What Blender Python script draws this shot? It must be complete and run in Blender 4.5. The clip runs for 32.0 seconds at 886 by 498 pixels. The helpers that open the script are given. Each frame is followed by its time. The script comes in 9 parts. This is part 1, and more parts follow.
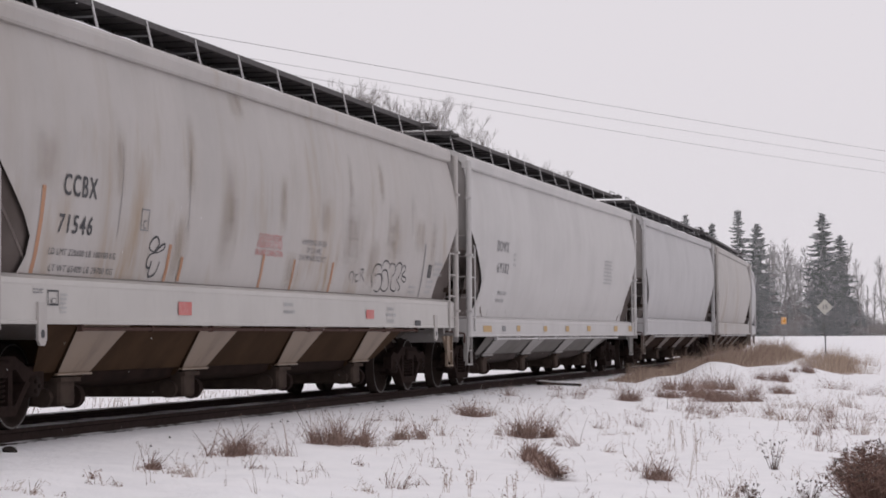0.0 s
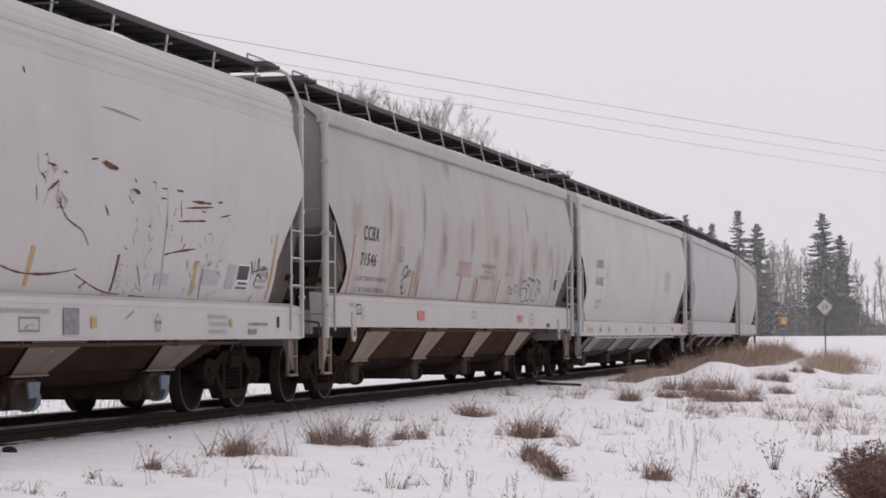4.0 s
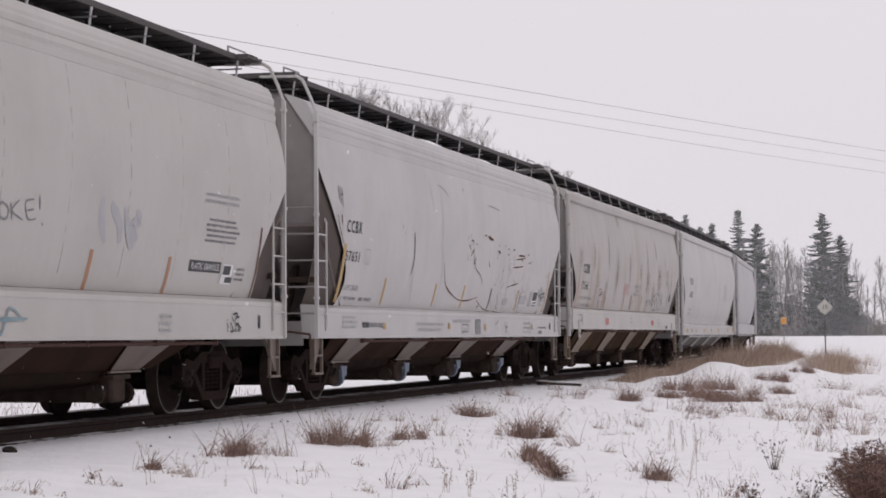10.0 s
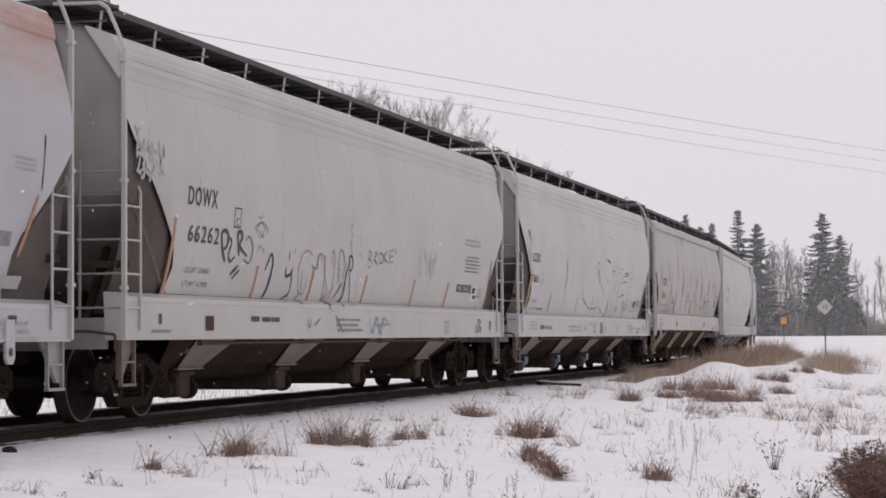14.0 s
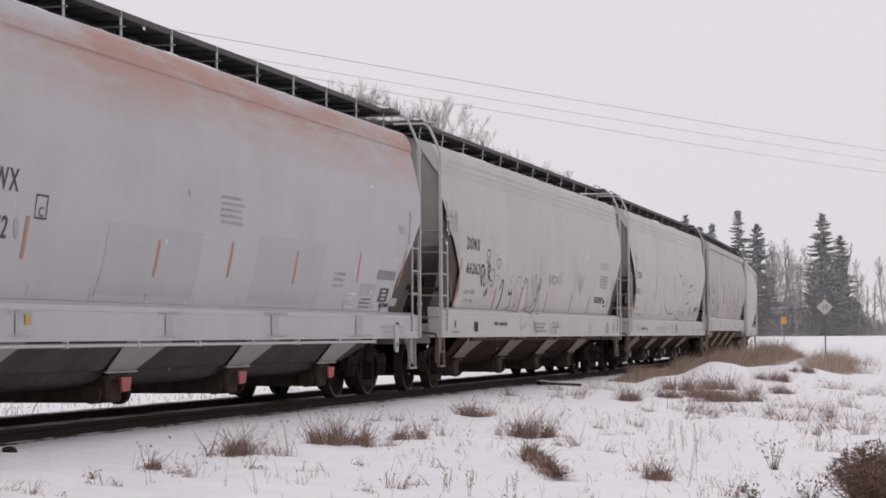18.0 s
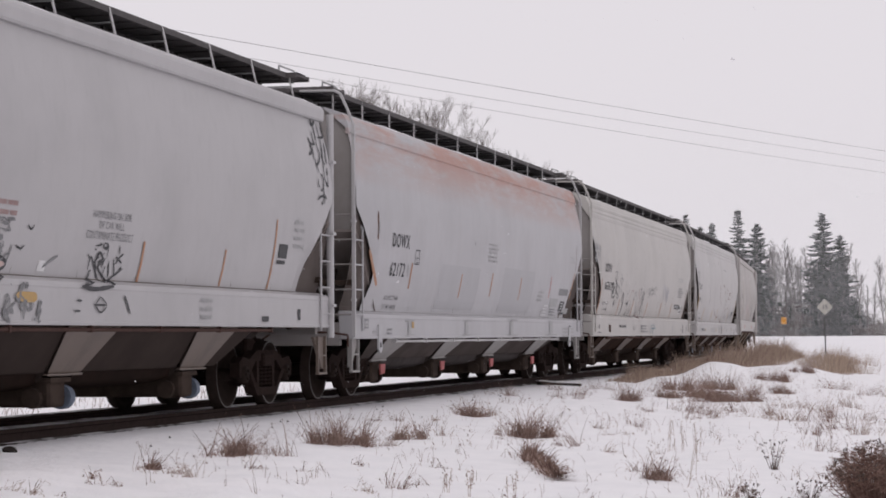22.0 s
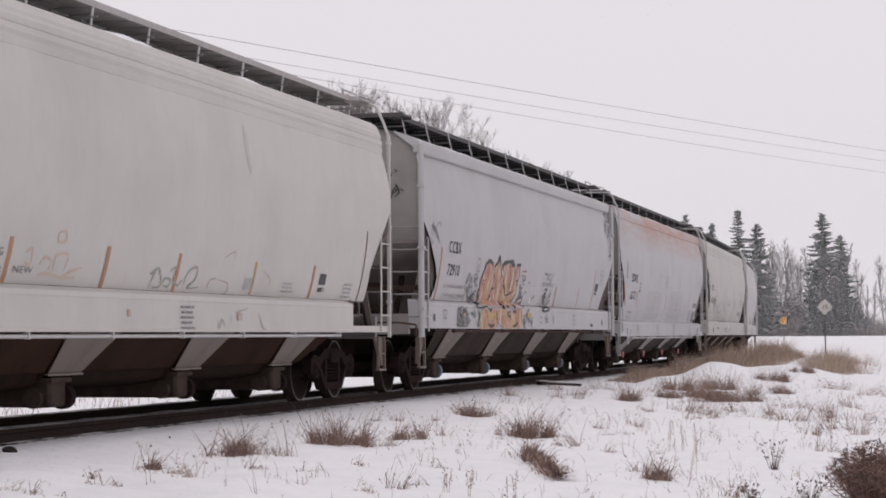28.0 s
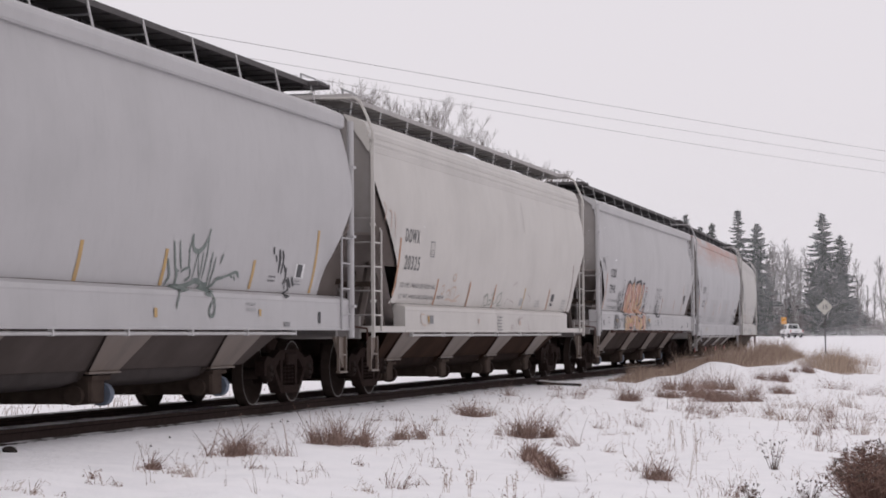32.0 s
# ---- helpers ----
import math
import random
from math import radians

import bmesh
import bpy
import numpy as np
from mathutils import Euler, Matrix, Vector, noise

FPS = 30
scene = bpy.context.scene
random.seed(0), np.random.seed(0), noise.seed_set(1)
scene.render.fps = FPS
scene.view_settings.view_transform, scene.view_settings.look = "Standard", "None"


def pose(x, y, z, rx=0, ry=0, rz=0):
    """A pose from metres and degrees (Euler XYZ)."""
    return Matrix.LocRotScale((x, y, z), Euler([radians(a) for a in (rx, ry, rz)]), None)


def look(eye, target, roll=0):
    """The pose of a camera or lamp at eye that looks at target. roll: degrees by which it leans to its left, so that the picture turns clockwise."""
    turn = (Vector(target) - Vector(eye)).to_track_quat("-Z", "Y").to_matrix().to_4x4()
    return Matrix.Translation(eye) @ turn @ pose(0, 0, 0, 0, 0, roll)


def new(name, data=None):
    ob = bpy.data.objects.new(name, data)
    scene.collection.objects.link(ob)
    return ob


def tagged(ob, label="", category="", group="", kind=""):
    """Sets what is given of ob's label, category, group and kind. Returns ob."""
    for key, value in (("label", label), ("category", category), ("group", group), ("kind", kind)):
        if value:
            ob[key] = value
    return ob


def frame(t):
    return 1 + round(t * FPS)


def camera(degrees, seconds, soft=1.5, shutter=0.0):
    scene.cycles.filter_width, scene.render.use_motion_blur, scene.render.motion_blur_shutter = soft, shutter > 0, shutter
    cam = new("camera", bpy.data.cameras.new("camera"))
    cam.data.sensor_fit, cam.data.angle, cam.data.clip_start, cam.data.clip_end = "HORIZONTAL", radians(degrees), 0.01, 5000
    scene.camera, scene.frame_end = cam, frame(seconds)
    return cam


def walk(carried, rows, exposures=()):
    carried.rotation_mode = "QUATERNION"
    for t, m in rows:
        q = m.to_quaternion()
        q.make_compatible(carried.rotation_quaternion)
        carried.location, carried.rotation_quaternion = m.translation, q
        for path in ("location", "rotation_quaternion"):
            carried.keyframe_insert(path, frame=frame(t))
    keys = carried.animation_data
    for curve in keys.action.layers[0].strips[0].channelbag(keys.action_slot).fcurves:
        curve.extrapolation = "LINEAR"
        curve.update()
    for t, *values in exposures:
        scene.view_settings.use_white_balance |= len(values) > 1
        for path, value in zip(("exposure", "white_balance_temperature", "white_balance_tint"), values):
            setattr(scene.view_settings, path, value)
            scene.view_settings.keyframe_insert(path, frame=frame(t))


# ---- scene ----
# ---- camera: fixed on a stand beside the line, zoomed in ----
cam = camera(23.45, 32.0, soft=1.75, shutter=0.15)
EYE = (0.0, 0.0, 0.959)
LOOK = look(EYE, (0.0, 100.0, 0.959 + 100.0 * math.tan(0.04092)), -0.356)
walk(cam, [(0.0, LOOK), (32.0, LOOK)], exposures=[(0.0, 0.0, 6500, 10), (2.0, 0.015, 6500, 10), (25.0, 0.02, 6500, 10), (28.0, 0.05, 6500, 10), (32.0, 0.05, 6500, 10)])

# ---- light: overcast winter sky ----
SUN_EL, SUN_ROT = 38.0, 200.0
world = bpy.data.worlds.new("overcast_sky")
scene.world = world
world.use_nodes = True
wn, wl = world.node_tree.nodes, world.node_tree.links
for n_ in list(wn):
    wn.remove(n_)
w_out = wn.new("ShaderNodeOutputWorld")
w_bg = wn.new("ShaderNodeBackground")
w_sky = wn.new("ShaderNodeTexSky")
w_sky.sky_type = "NISHITA"
w_sky.sun_disc = False
w_sky.sun_elevation = radians(SUN_EL)
w_sky.sun_rotation = radians(SUN_ROT)
w_sky.dust_density = 4.0
w_hsv = wn.new("ShaderNodeHueSaturation")
w_hsv.inputs["Saturation"].default_value = 0.12
w_mix = wn.new("ShaderNodeMixRGB")
w_mix.inputs["Fac"].default_value = 0.93
w_mix.inputs["Color2"].default_value = (7.75, 7.36, 7.78, 1.0)
w_bg.inputs["Strength"].default_value = 0.1
wl.new(w_sky.outputs[0], w_hsv.inputs["Color"])
wl.new(w_hsv.outputs[0], w_mix.inputs["Color1"])
wl.new(w_mix.outputs[0], w_bg.inputs["Color"])
wl.new(w_bg.outputs[0], w_out.inputs["Surface"])
sun = new("sun", bpy.data.lights.new("sun", "SUN"))
sun.data.energy = 0.5
sun.data.angle = radians(40)
sun.data.color = (1.0, 0.97, 0.95)
sun.matrix_world = look((0, 0, 60), (-20.0 * 0 + 18, 40, 0))

# ---- the line of the track: distance along it, heading, place ----
V_T = [2.636, 2.796, 2.859, 3.051, 3.179, 3.26, 3.354, 3.564, 3.553, 3.581, 3.774, 3.75, 3.952, 4.189, 4.302, 4.275, 4.211]
S_G = np.arange(-140.0, 300.01, 0.25)
KAP = -0.0002016 - 3.3705e-5 * np.clip(S_G, -30.0, 120.0)
KAP[S_G < -30.0] = 0.0
HEAD = np.concatenate([[0.0], np.cumsum((KAP[1:] + KAP[:-1]) / 2 * 0.25)])
HEAD += 0.248529 - np.interp(0.0, S_G, HEAD)
MID = (HEAD[1:] + HEAD[:-1]) / 2
TX = np.concatenate([[0.0], np.cumsum(np.sin(MID) * 0.25)])
TY = np.concatenate([[0.0], np.cumsum(np.cos(MID) * 0.25)])
TX += 0.0 - np.interp(0.0, S_G, TX)
TY += 44.0624 - np.interp(0.0, S_G, TY)


def track(s, n=0.0):
    """Place and heading (from +y towards +x) at s metres along the line, n metres to the camera's side."""
    h = float(np.interp(s, S_G, HEAD))
    return float(np.interp(s, S_G, TX)) + n * math.cos(h), float(np.interp(s, S_G, TY)) - n * math.sin(h), h


FINE = np.arange(0.0, 32.01, 0.1)
V_FINE = np.interp(FINE, np.arange(0.0, 32.01, 2.0), V_T)
GONE = np.concatenate([[0.0], np.cumsum((V_FINE[1:] + V_FINE[:-1]) / 2 * 0.1)])


def gone(t):
    """Metres that the train has rolled by t seconds."""
    return float(np.interp(t, FINE, GONE))


def near_line(px, py):
    """For arrays of places: metres along the line and to its side (camera's side positive)."""
    s = np.zeros(len(px))
    n = np.zeros(len(px))
    for i in range(0, len(px), 4000):
        d = (px[i:i + 4000, None] - TX[None, ::4]) ** 2 + (py[i:i + 4000, None] - TY[None, ::4]) ** 2
        k = d.argmin(1) * 4
        h = HEAD[k]
        dx, dy = px[i:i + 4000] - TX[k], py[i:i + 4000] - TY[k]
        s[i:i + 4000] = S_G[k] + dx * np.sin(h) + dy * np.cos(h)
        n[i:i + 4000] = dx * np.cos(h) - dy * np.sin(h)
    return s, n


def bump(px, py, x, y, rx, ry, a=0.0):
    c, s = math.cos(a), math.sin(a)
    dx, dy = px - x, py - y
    return np.exp(-(((dx * c + dy * s) / rx) ** 2 + ((dy * c - dx * s) / ry) ** 2))


def ease(v, a, b):
    u = np.clip((v - a) / (b - a), 0.0, 1.0)
    return u * u * (3 - 2 * u)


def ground_height(px, py):
    px, py = np.atleast_1d(np.asarray(px, float)), np.atleast_1d(np.asarray(py, float))
    s, n = near_line(px, py)
    z = np.interp(n, [-40, -9, -4.5, -2.6, -1.9, 0.78, 0.95, 1.55, 2.3, 6.5, 10.0, 30.0], [-0.6, -0.6, -0.5, -0.2, -0.2, -0.22, -0.135, -0.15, -0.195, -0.45, -0.6, -0.6])
    far = np.hypot(px, py)
    z = z + 1.25 * ease(far, 236.0, 312.0) * (np.abs(n) > 3) + 0.5 * ease(far, 300, 2500)
    keep = ease(np.abs(n), 1.9, 3.2)
    for x, y, rx, ry, h in ((8.0, 62.0, 1.5, 3.2, 0.40), (10.7, 66.0, 1.3, 3.6, 0.38), (13.2, 66.0, 1.6, 3.6, 0.12), (5.6, 55.0, 1.7, 4.0, 0.10), (7.0, 40.0, 1.5, 3.0, 0.10), (9.5, 48.0, 2.0, 4.0, 0.16), (5.2, 26.0, 1.3, 2.0, 0.10), (16.4, 90.0, 4.5, 8.0, 0.2)):
        z = z + h * bump(px, py, x, y, rx, ry) * keep
    rough = np.array([noise.fractal((x * 0.35, y * 0.35, 0.0), 1.0, 2.0, 4) if d < 140 else 0.0 for x, y, d in zip(px, py, far)])
    fine = np.array([noise.noise((x * 2.3, y * 2.3, 3.0)) if d < 70 else 0.0 for x, y, d in zip(px, py, far)])
    lump = np.array([noise.noise((x * 0.9, y * 0.55, 9.0)) if d < 110 else 0.0 for x, y, d in zip(px, py, far)])
    return z + (0.07 * rough + 0.02 * fine + 0.055 * lump) * (0.15 + 0.85 * keep)


def ground_z(x, y):
    return float(ground_height([x], [y])[0])


# ---- materials ----
def nodes_of(name):
    m = bpy.data.materials.new(name)
    m.use_nodes = True
    nt = m.node_tree
    return m, nt, nt.nodes["Principled BSDF"]


def noise_fac(nt, scale, stretch=(1, 1, 1), detail=4.0, low=0.4, high=0.6, coord="Object", rough=0.55):
    tc = nt.nodes.new("ShaderNodeTexCoord")
    mp = nt.nodes.new("ShaderNodeMapping")
    mp.inputs["Scale"].default_value = stretch
    tx = nt.nodes.new("ShaderNodeTexNoise")
    tx.inputs["Scale"].default_value, tx.inputs["Detail"].default_value, tx.inputs["Roughness"].default_value = scale, detail, rough
    mr = nt.nodes.new("ShaderNodeMapRange")
    mr.inputs["From Min"].default_value, mr.inputs["From Max"].default_value = low, high
    nt.links.new(tc.outputs[coord], mp.inputs["Vector"])
    nt.links.new(mp.outputs[0], tx.inputs["Vector"])
    nt.links.new(tx.outputs[0], mr.inputs["Value"])
    return mr.outputs[0], tx.outputs[0]


def mixed(nt, fac, a, b, amount=1.0):
    mx = nt.nodes.new("ShaderNodeMixRGB")
    if amount != 1.0:
        mul = nt.nodes.new("ShaderNodeMath")
        mul.operation = "MULTIPLY"
        mul.inputs[1].default_value = amount
        nt.links.new(fac, mul.inputs[0])
        fac = mul.outputs[0]
    nt.links.new(fac, mx.inputs["Fac"])
    for sock, v in (("Color1", a), ("Color2", b)):
        if isinstance(v, tuple):
            mx.inputs[sock].default_value = (*v, 1.0)
        else:
            nt.links.new(v, mx.inputs[sock])
    return mx.outputs[0]


def add_bump(nt, bsdf, height, strength, dist=0.01):
    b = nt.nodes.new("ShaderNodeBump")
    b.inputs["Strength"].default_value, b.inputs["Distance"].default_value = strength, dist
    nt.links.new(height, b.inputs["Height"])
    nt.links.new(b.outputs[0], bsdf.inputs["Normal"])


def plain(name, col, rough=0.6, metal=0.0, col2=None, scale=8.0, bumps=0.2, amount=0.7, dist=0.004):
    """A surface with grain at two scales."""
    m, nt, bs = nodes_of(name)
    c2 = col2 or tuple(v * 0.62 for v in col)
    f, h = noise_fac(nt, scale, low=0.38, high=0.68)
    g, _ = noise_fac(nt, scale * 0.13, low=0.4, high=0.66)
    c = mixed(nt, g, mixed(nt, f, col, c2, amount), tuple((a + b) / 2 for a, b in zip(col, c2)), 0.5)
    nt.links.new(c, bs.inputs["Base Color"])
    bs.inputs["Roughness"].default_value, bs.inputs["Metallic"].default_value = rough, metal
    bs.inputs["Specular IOR Level"].default_value = 0.04 if rough >= 0.75 else 0.4
    if bumps:
        add_bump(nt, bs, h, bumps, dist)
    return m


def paint(name, col, streak, dirt=0.35, rust=0.0, band=None, stain=None):
    """Weathered hopper-car paint: long rain streaks, blotches, specks of rust."""
    m, nt, bs = nodes_of(name)
    f, h = noise_fac(nt, 1.0, (1.5, 1.5, 0.14), 6.0, 0.5, 0.7, rough=0.62)
    g, _ = noise_fac(nt, 0.55, (1, 1, 1.3), 4.0, 0.42, 0.7)
    k, _ = noise_fac(nt, 9.0, (1, 1, 0.35), 5.0, 0.52, 0.75)
    c = mixed(nt, g, col, tuple(a * 0.86 for a in col), 0.8)
    c = mixed(nt, f, c, streak, dirt * 0.36)
    c = mixed(nt, k, c, tuple(a * 0.75 for a in col), 0.2)
    if stain:
        q, _ = noise_fac(nt, 0.62, (1.25, 1.0, 0.42), 5.0, 0.54, 0.72, rough=0.6)
        q2, _ = noise_fac(nt, 2.4, (1.4, 1.0, 0.12), 4.0, 0.42, 0.62)
        c = mixed(nt, q, c, mixed(nt, q2, stain, tuple(a * 0.85 for a in col)), 0.85)
    if rust:
        r, _ = noise_fac(nt, 3.2, (1, 1, 0.4), 8.0, 0.64, 0.72, rough=0.7)
        c = mixed(nt, r, c, (0.22, 0.085, 0.035), rust)
    if band:
        # faded primer showing through towards the roof
        tc = nt.nodes.new("ShaderNodeTexCoord")
        sx = nt.nodes.new("ShaderNodeSeparateXYZ")
        nt.links.new(tc.outputs["Object"], sx.inputs[0])
        gates = []
        for lo, hi in ((3.3, 4.12), (4.37, 4.33)):
            mr = nt.nodes.new("ShaderNodeMapRange")
            mr.inputs["From Min"].default_value, mr.inputs["From Max"].default_value = lo, hi
            nt.links.new(sx.outputs["Z"], mr.inputs["Value"])
            gates.append(mr.outputs[0])
        b2, _ = noise_fac(nt, 1.0, (0.4, 1, 2.4), 7.0, 0.36, 0.58, rough=0.68)
        for gate_ in gates:
            mm = nt.nodes.new("ShaderNodeMath")
            mm.operation = "MULTIPLY"
            nt.links.new(gate_, mm.inputs[0])
            nt.links.new(b2, mm.inputs[1])
            b2 = mm.outputs[0]
        c = mixed(nt, mm.outputs[0], c, band, 0.85)
    nt.links.new(c, bs.inputs["Base Color"])
    bs.inputs["Roughness"].default_value = 0.5
    add_bump(nt, bs, h, 0.06, 0.01)
    # shallow waves pressed into the sheet
    _, dent = noise_fac(nt, 0.9, (1.3, 1.0, 0.35), 2.0)
    wave = nt.nodes.new("ShaderNodeBump")
    wave.inputs["Strength"].default_value, wave.inputs["Distance"].default_value = 0.35, 0.06
    nt.links.new(dent, wave.inputs["Height"])
    nt.links.new(wave.outputs[0], [n_ for n_ in nt.nodes if n_.bl_idname == "ShaderNodeBump"][0].inputs["Normal"])
    return m


def snow_material():
    m, nt, bs = nodes_of("snow")
    f, h = noise_fac(nt, 2.2, (1, 1, 1), 6.0, 0.4, 0.7)
    g, h2 = noise_fac(nt, 26.0, (1, 1, 1), 4.0, 0.45, 0.7)
    c = mixed(nt, f, (0.86, 0.85, 0.87), (0.78, 0.775, 0.80), 0.8)
    d, _ = noise_fac(nt, 6.5, (1, 1, 1), 8.0, 0.66, 0.74, rough=0.7)
    c = mixed(nt, d, c, (0.5, 0.46, 0.43), 0.35)
    nt.links.new(c, bs.inputs["Base Color"])
    bs.inputs["Roughness"].default_value = 0.75
    bs.inputs["Subsurface Weight"].default_value = 0.0
    add_bump(nt, bs, h2, 0.4, 0.03)
    # wind-packed crust and small drifts
    _, crust = noise_fac(nt, 3.4, (1.0, 0.7, 1.0), 5.0, rough=0.6)
    wave = nt.nodes.new("ShaderNodeBump")
    wave.inputs["Strength"].default_value, wave.inputs["Distance"].default_value = 0.5, 0.12
    nt.links.new(crust, wave.inputs["Height"])
    nt.links.new(wave.outputs[0], [n_ for n_ in nt.nodes if n_.bl_idname == "ShaderNodeBump"][0].inputs["Normal"])
    return m


M_SNOW = snow_material()
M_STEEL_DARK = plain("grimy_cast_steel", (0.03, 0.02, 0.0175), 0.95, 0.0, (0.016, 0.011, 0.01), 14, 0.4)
M_WHEEL = plain("wheel_steel", (0.032, 0.023, 0.02), 0.85, 0.0, (0.019, 0.0145, 0.013), 10, 0.3)
M_TREAD = plain("worn_wheel_rim", (0.1, 0.09, 0.085), 0.5, 0.4, None, 20, 0.1)
M_RAIL = plain("rusted_rail", (0.042, 0.029, 0.0265), 0.85, 0.0, (0.022, 0.016, 0.0145), 9, 0.5)
M_TIE = plain("creosoted_tie", (0.05, 0.042, 0.038), 0.9, 0.0, (0.02, 0.018, 0.017), 12, 0.6)
# walkway grey is darkened in colour for the shaded underside
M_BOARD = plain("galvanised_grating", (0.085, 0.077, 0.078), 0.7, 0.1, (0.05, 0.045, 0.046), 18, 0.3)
M_GALV = plain("galvanised_steel", (0.33, 0.33, 0.34), 0.5, 0.3, (0.22, 0.22, 0.22), 8, 0.1)
M_END = plain("weathered_end_paint", (0.3, 0.28, 0.275), 0.6, 0.0, (0.19, 0.172, 0.162), 1.6, 0.1)
M_SLOPE = plain("grimy_slope_paint", (0.34, 0.3, 0.285), 0.8, 0.0, (0.2, 0.165, 0.15), 1.1, 0.2)
M_BLACK = plain("black_stencil", (0.035, 0.035, 0.04), 0.6, 0.0, (0.07, 0.07, 0.075), 9, 0)
M_GREYTXT = plain("faded_stencil", (0.16, 0.16, 0.17), 0.6, 0.0, (0.3, 0.3, 0.3), 12, 0)
M_PALETXT = plain("worn_stencil", (0.34, 0.34, 0.345), 0.6, 0.0, (0.45, 0.45, 0.45), 10, 0)
M_ORANGE = plain("orange_reflective_tape", (0.4, 0.19, 0.095), 0.5, 0.0, (0.33, 0.19, 0.12), 10, 0)
M_YELLOW = plain("yellow_reflective_tape", (0.47, 0.3, 0.1), 0.5, 0.0, (0.38, 0.25, 0.12), 10, 0)
M_REDTXT = plain("red_stencil", (0.5, 0.12, 0.11), 0.6, 0.0, (0.5, 0.25, 0.24), 12, 0)
M_RUST = plain("rust", (0.1, 0.05, 0.034), 0.9, 0.0, (0.22, 0.13, 0.09), 14, 0.3)
M_RUSTDARK = plain("dark_rusty_frame", (0.1, 0.06, 0.052), 0.8, 0.0, (0.06, 0.04, 0.035), 14, 0.2)
M_RED = plain("red_gate_paint", (0.42, 0.1, 0.1), 0.6, 0.0, (0.28, 0.07, 0.07), 9, 0.1)
M_BLUEGREY = plain("blue_gate_paint", (0.16, 0.2, 0.27), 0.6, 0.0, (0.07, 0.075, 0.09), 8, 0.1)
# hatch sides take the shadow under the walkway into their grey
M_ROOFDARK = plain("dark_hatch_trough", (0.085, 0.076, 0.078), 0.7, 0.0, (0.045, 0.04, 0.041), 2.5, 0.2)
M_WHITE = plain("white_decal", (0.72, 0.72, 0.72), 0.5, 0.0, (0.6, 0.6, 0.6), 10, 0)


# ---- mesh helpers ----
def part(name, bm, material, parent, label="", smooth=False):
    """One mesh object from a bmesh (or a shared mesh) under a thing or a part."""
    if isinstance(bm, bpy.types.Mesh):
        me = bm
    else:
        me = bpy.data.meshes.new(name)
        bm.to_mesh(me)
        bm.free()
        me.materials.append(material)
        if smooth:
            for p in me.polygons:
                p.use_smooth = True
    ob = new(name, me)
    ob.parent = parent
    if label:
        tagged(ob, label)
    return ob


def thing(name, label, category, group="", kind=""):
    return tagged(new(name), label, category, group, kind)


def box(bm, x0, x1, y0, y1, z0, z1, bevel=0.0):
    r = bmesh.ops.create_cube(bm, size=1.0, matrix=Matrix.Translation(((x0 + x1) / 2, (y0 + y1) / 2, (z0 + z1) / 2)) @ Matrix.Diagonal((abs(x1 - x0), abs(y1 - y0), abs(z1 - z0), 1)))
    if bevel:
        es = list({e for v in r["verts"] for e in v.link_edges})
        bmesh.ops.bevel(bm, geom=es, offset=bevel, segments=1, affect="EDGES")
    return bm


def rod(bm, a, b, r0, r1=None, seg=8, caps=True):
    a, b = Vector(a), Vector(b)
    d = b - a
    m = Matrix.Translation((a + b) / 2) @ d.to_track_quat("Z", "Y").to_matrix().to_4x4()
    bmesh.ops.create_cone(bm, cap_ends=caps, segments=seg, radius1=r0, radius2=r0 if r1 is None else r1, depth=d.length, matrix=m)
    return bm


def pipe(bm, pts, r, seg=6):
    for a, b in zip(pts, pts[1:]):
        rod(bm, a, b, r, r, seg)
    return bm


def prism(bm, outline, y0, y1):
    """An outline in x, z pushed through from y0 to y1."""
    a = [bm.verts.new((x, y0, z)) for x, z in outline]
    b = [bm.verts.new((x, y1, z)) for x, z in outline]
    k = len(a)
    for i in range(k):
        bm.faces.new((a[i], a[(i + 1) % k], b[(i + 1) % k], b[i]))
    bm.faces.new(a)
    bm.faces.new(b[::-1])
    bmesh.ops.recalc_face_normals(bm, faces=bm.faces)
    return bm


def quads(bm, rows):
    """A sheet from rows of places."""
    vs = [[bm.verts.new(p) for p in r] for r in rows]
    for a, b in zip(vs, vs[1:]):
        for i in range(len(a) - 1):
            bm.faces.new((a[i], a[i + 1], b[i + 1], b[i]))
    return vs


SHARED = {}


def shared(key, make, material, smooth=False):
    """A mesh made once and then used by all the pieces that look alike."""
    if key not in SHARED:
        bm = make(bmesh.new())
        me = bpy.data.meshes.new(key)
        bm.to_mesh(me)
        bm.free()
        me.materials.append(material)
        for p in me.polygons:
            p.use_smooth = smooth
        SHARED[key] = me
    return SHARED[key]


def put(name, me, parent, x=0.0, y=0.0, z=0.0, rz=0.0, label="", sy=1.0):
    ob = part(name, me, None, parent, label)
    ob.location, ob.rotation_euler = (x, y, z), (0, 0, radians(rz))
    if sy != 1.0:
        ob.scale = (1, sy, 1)
    return ob


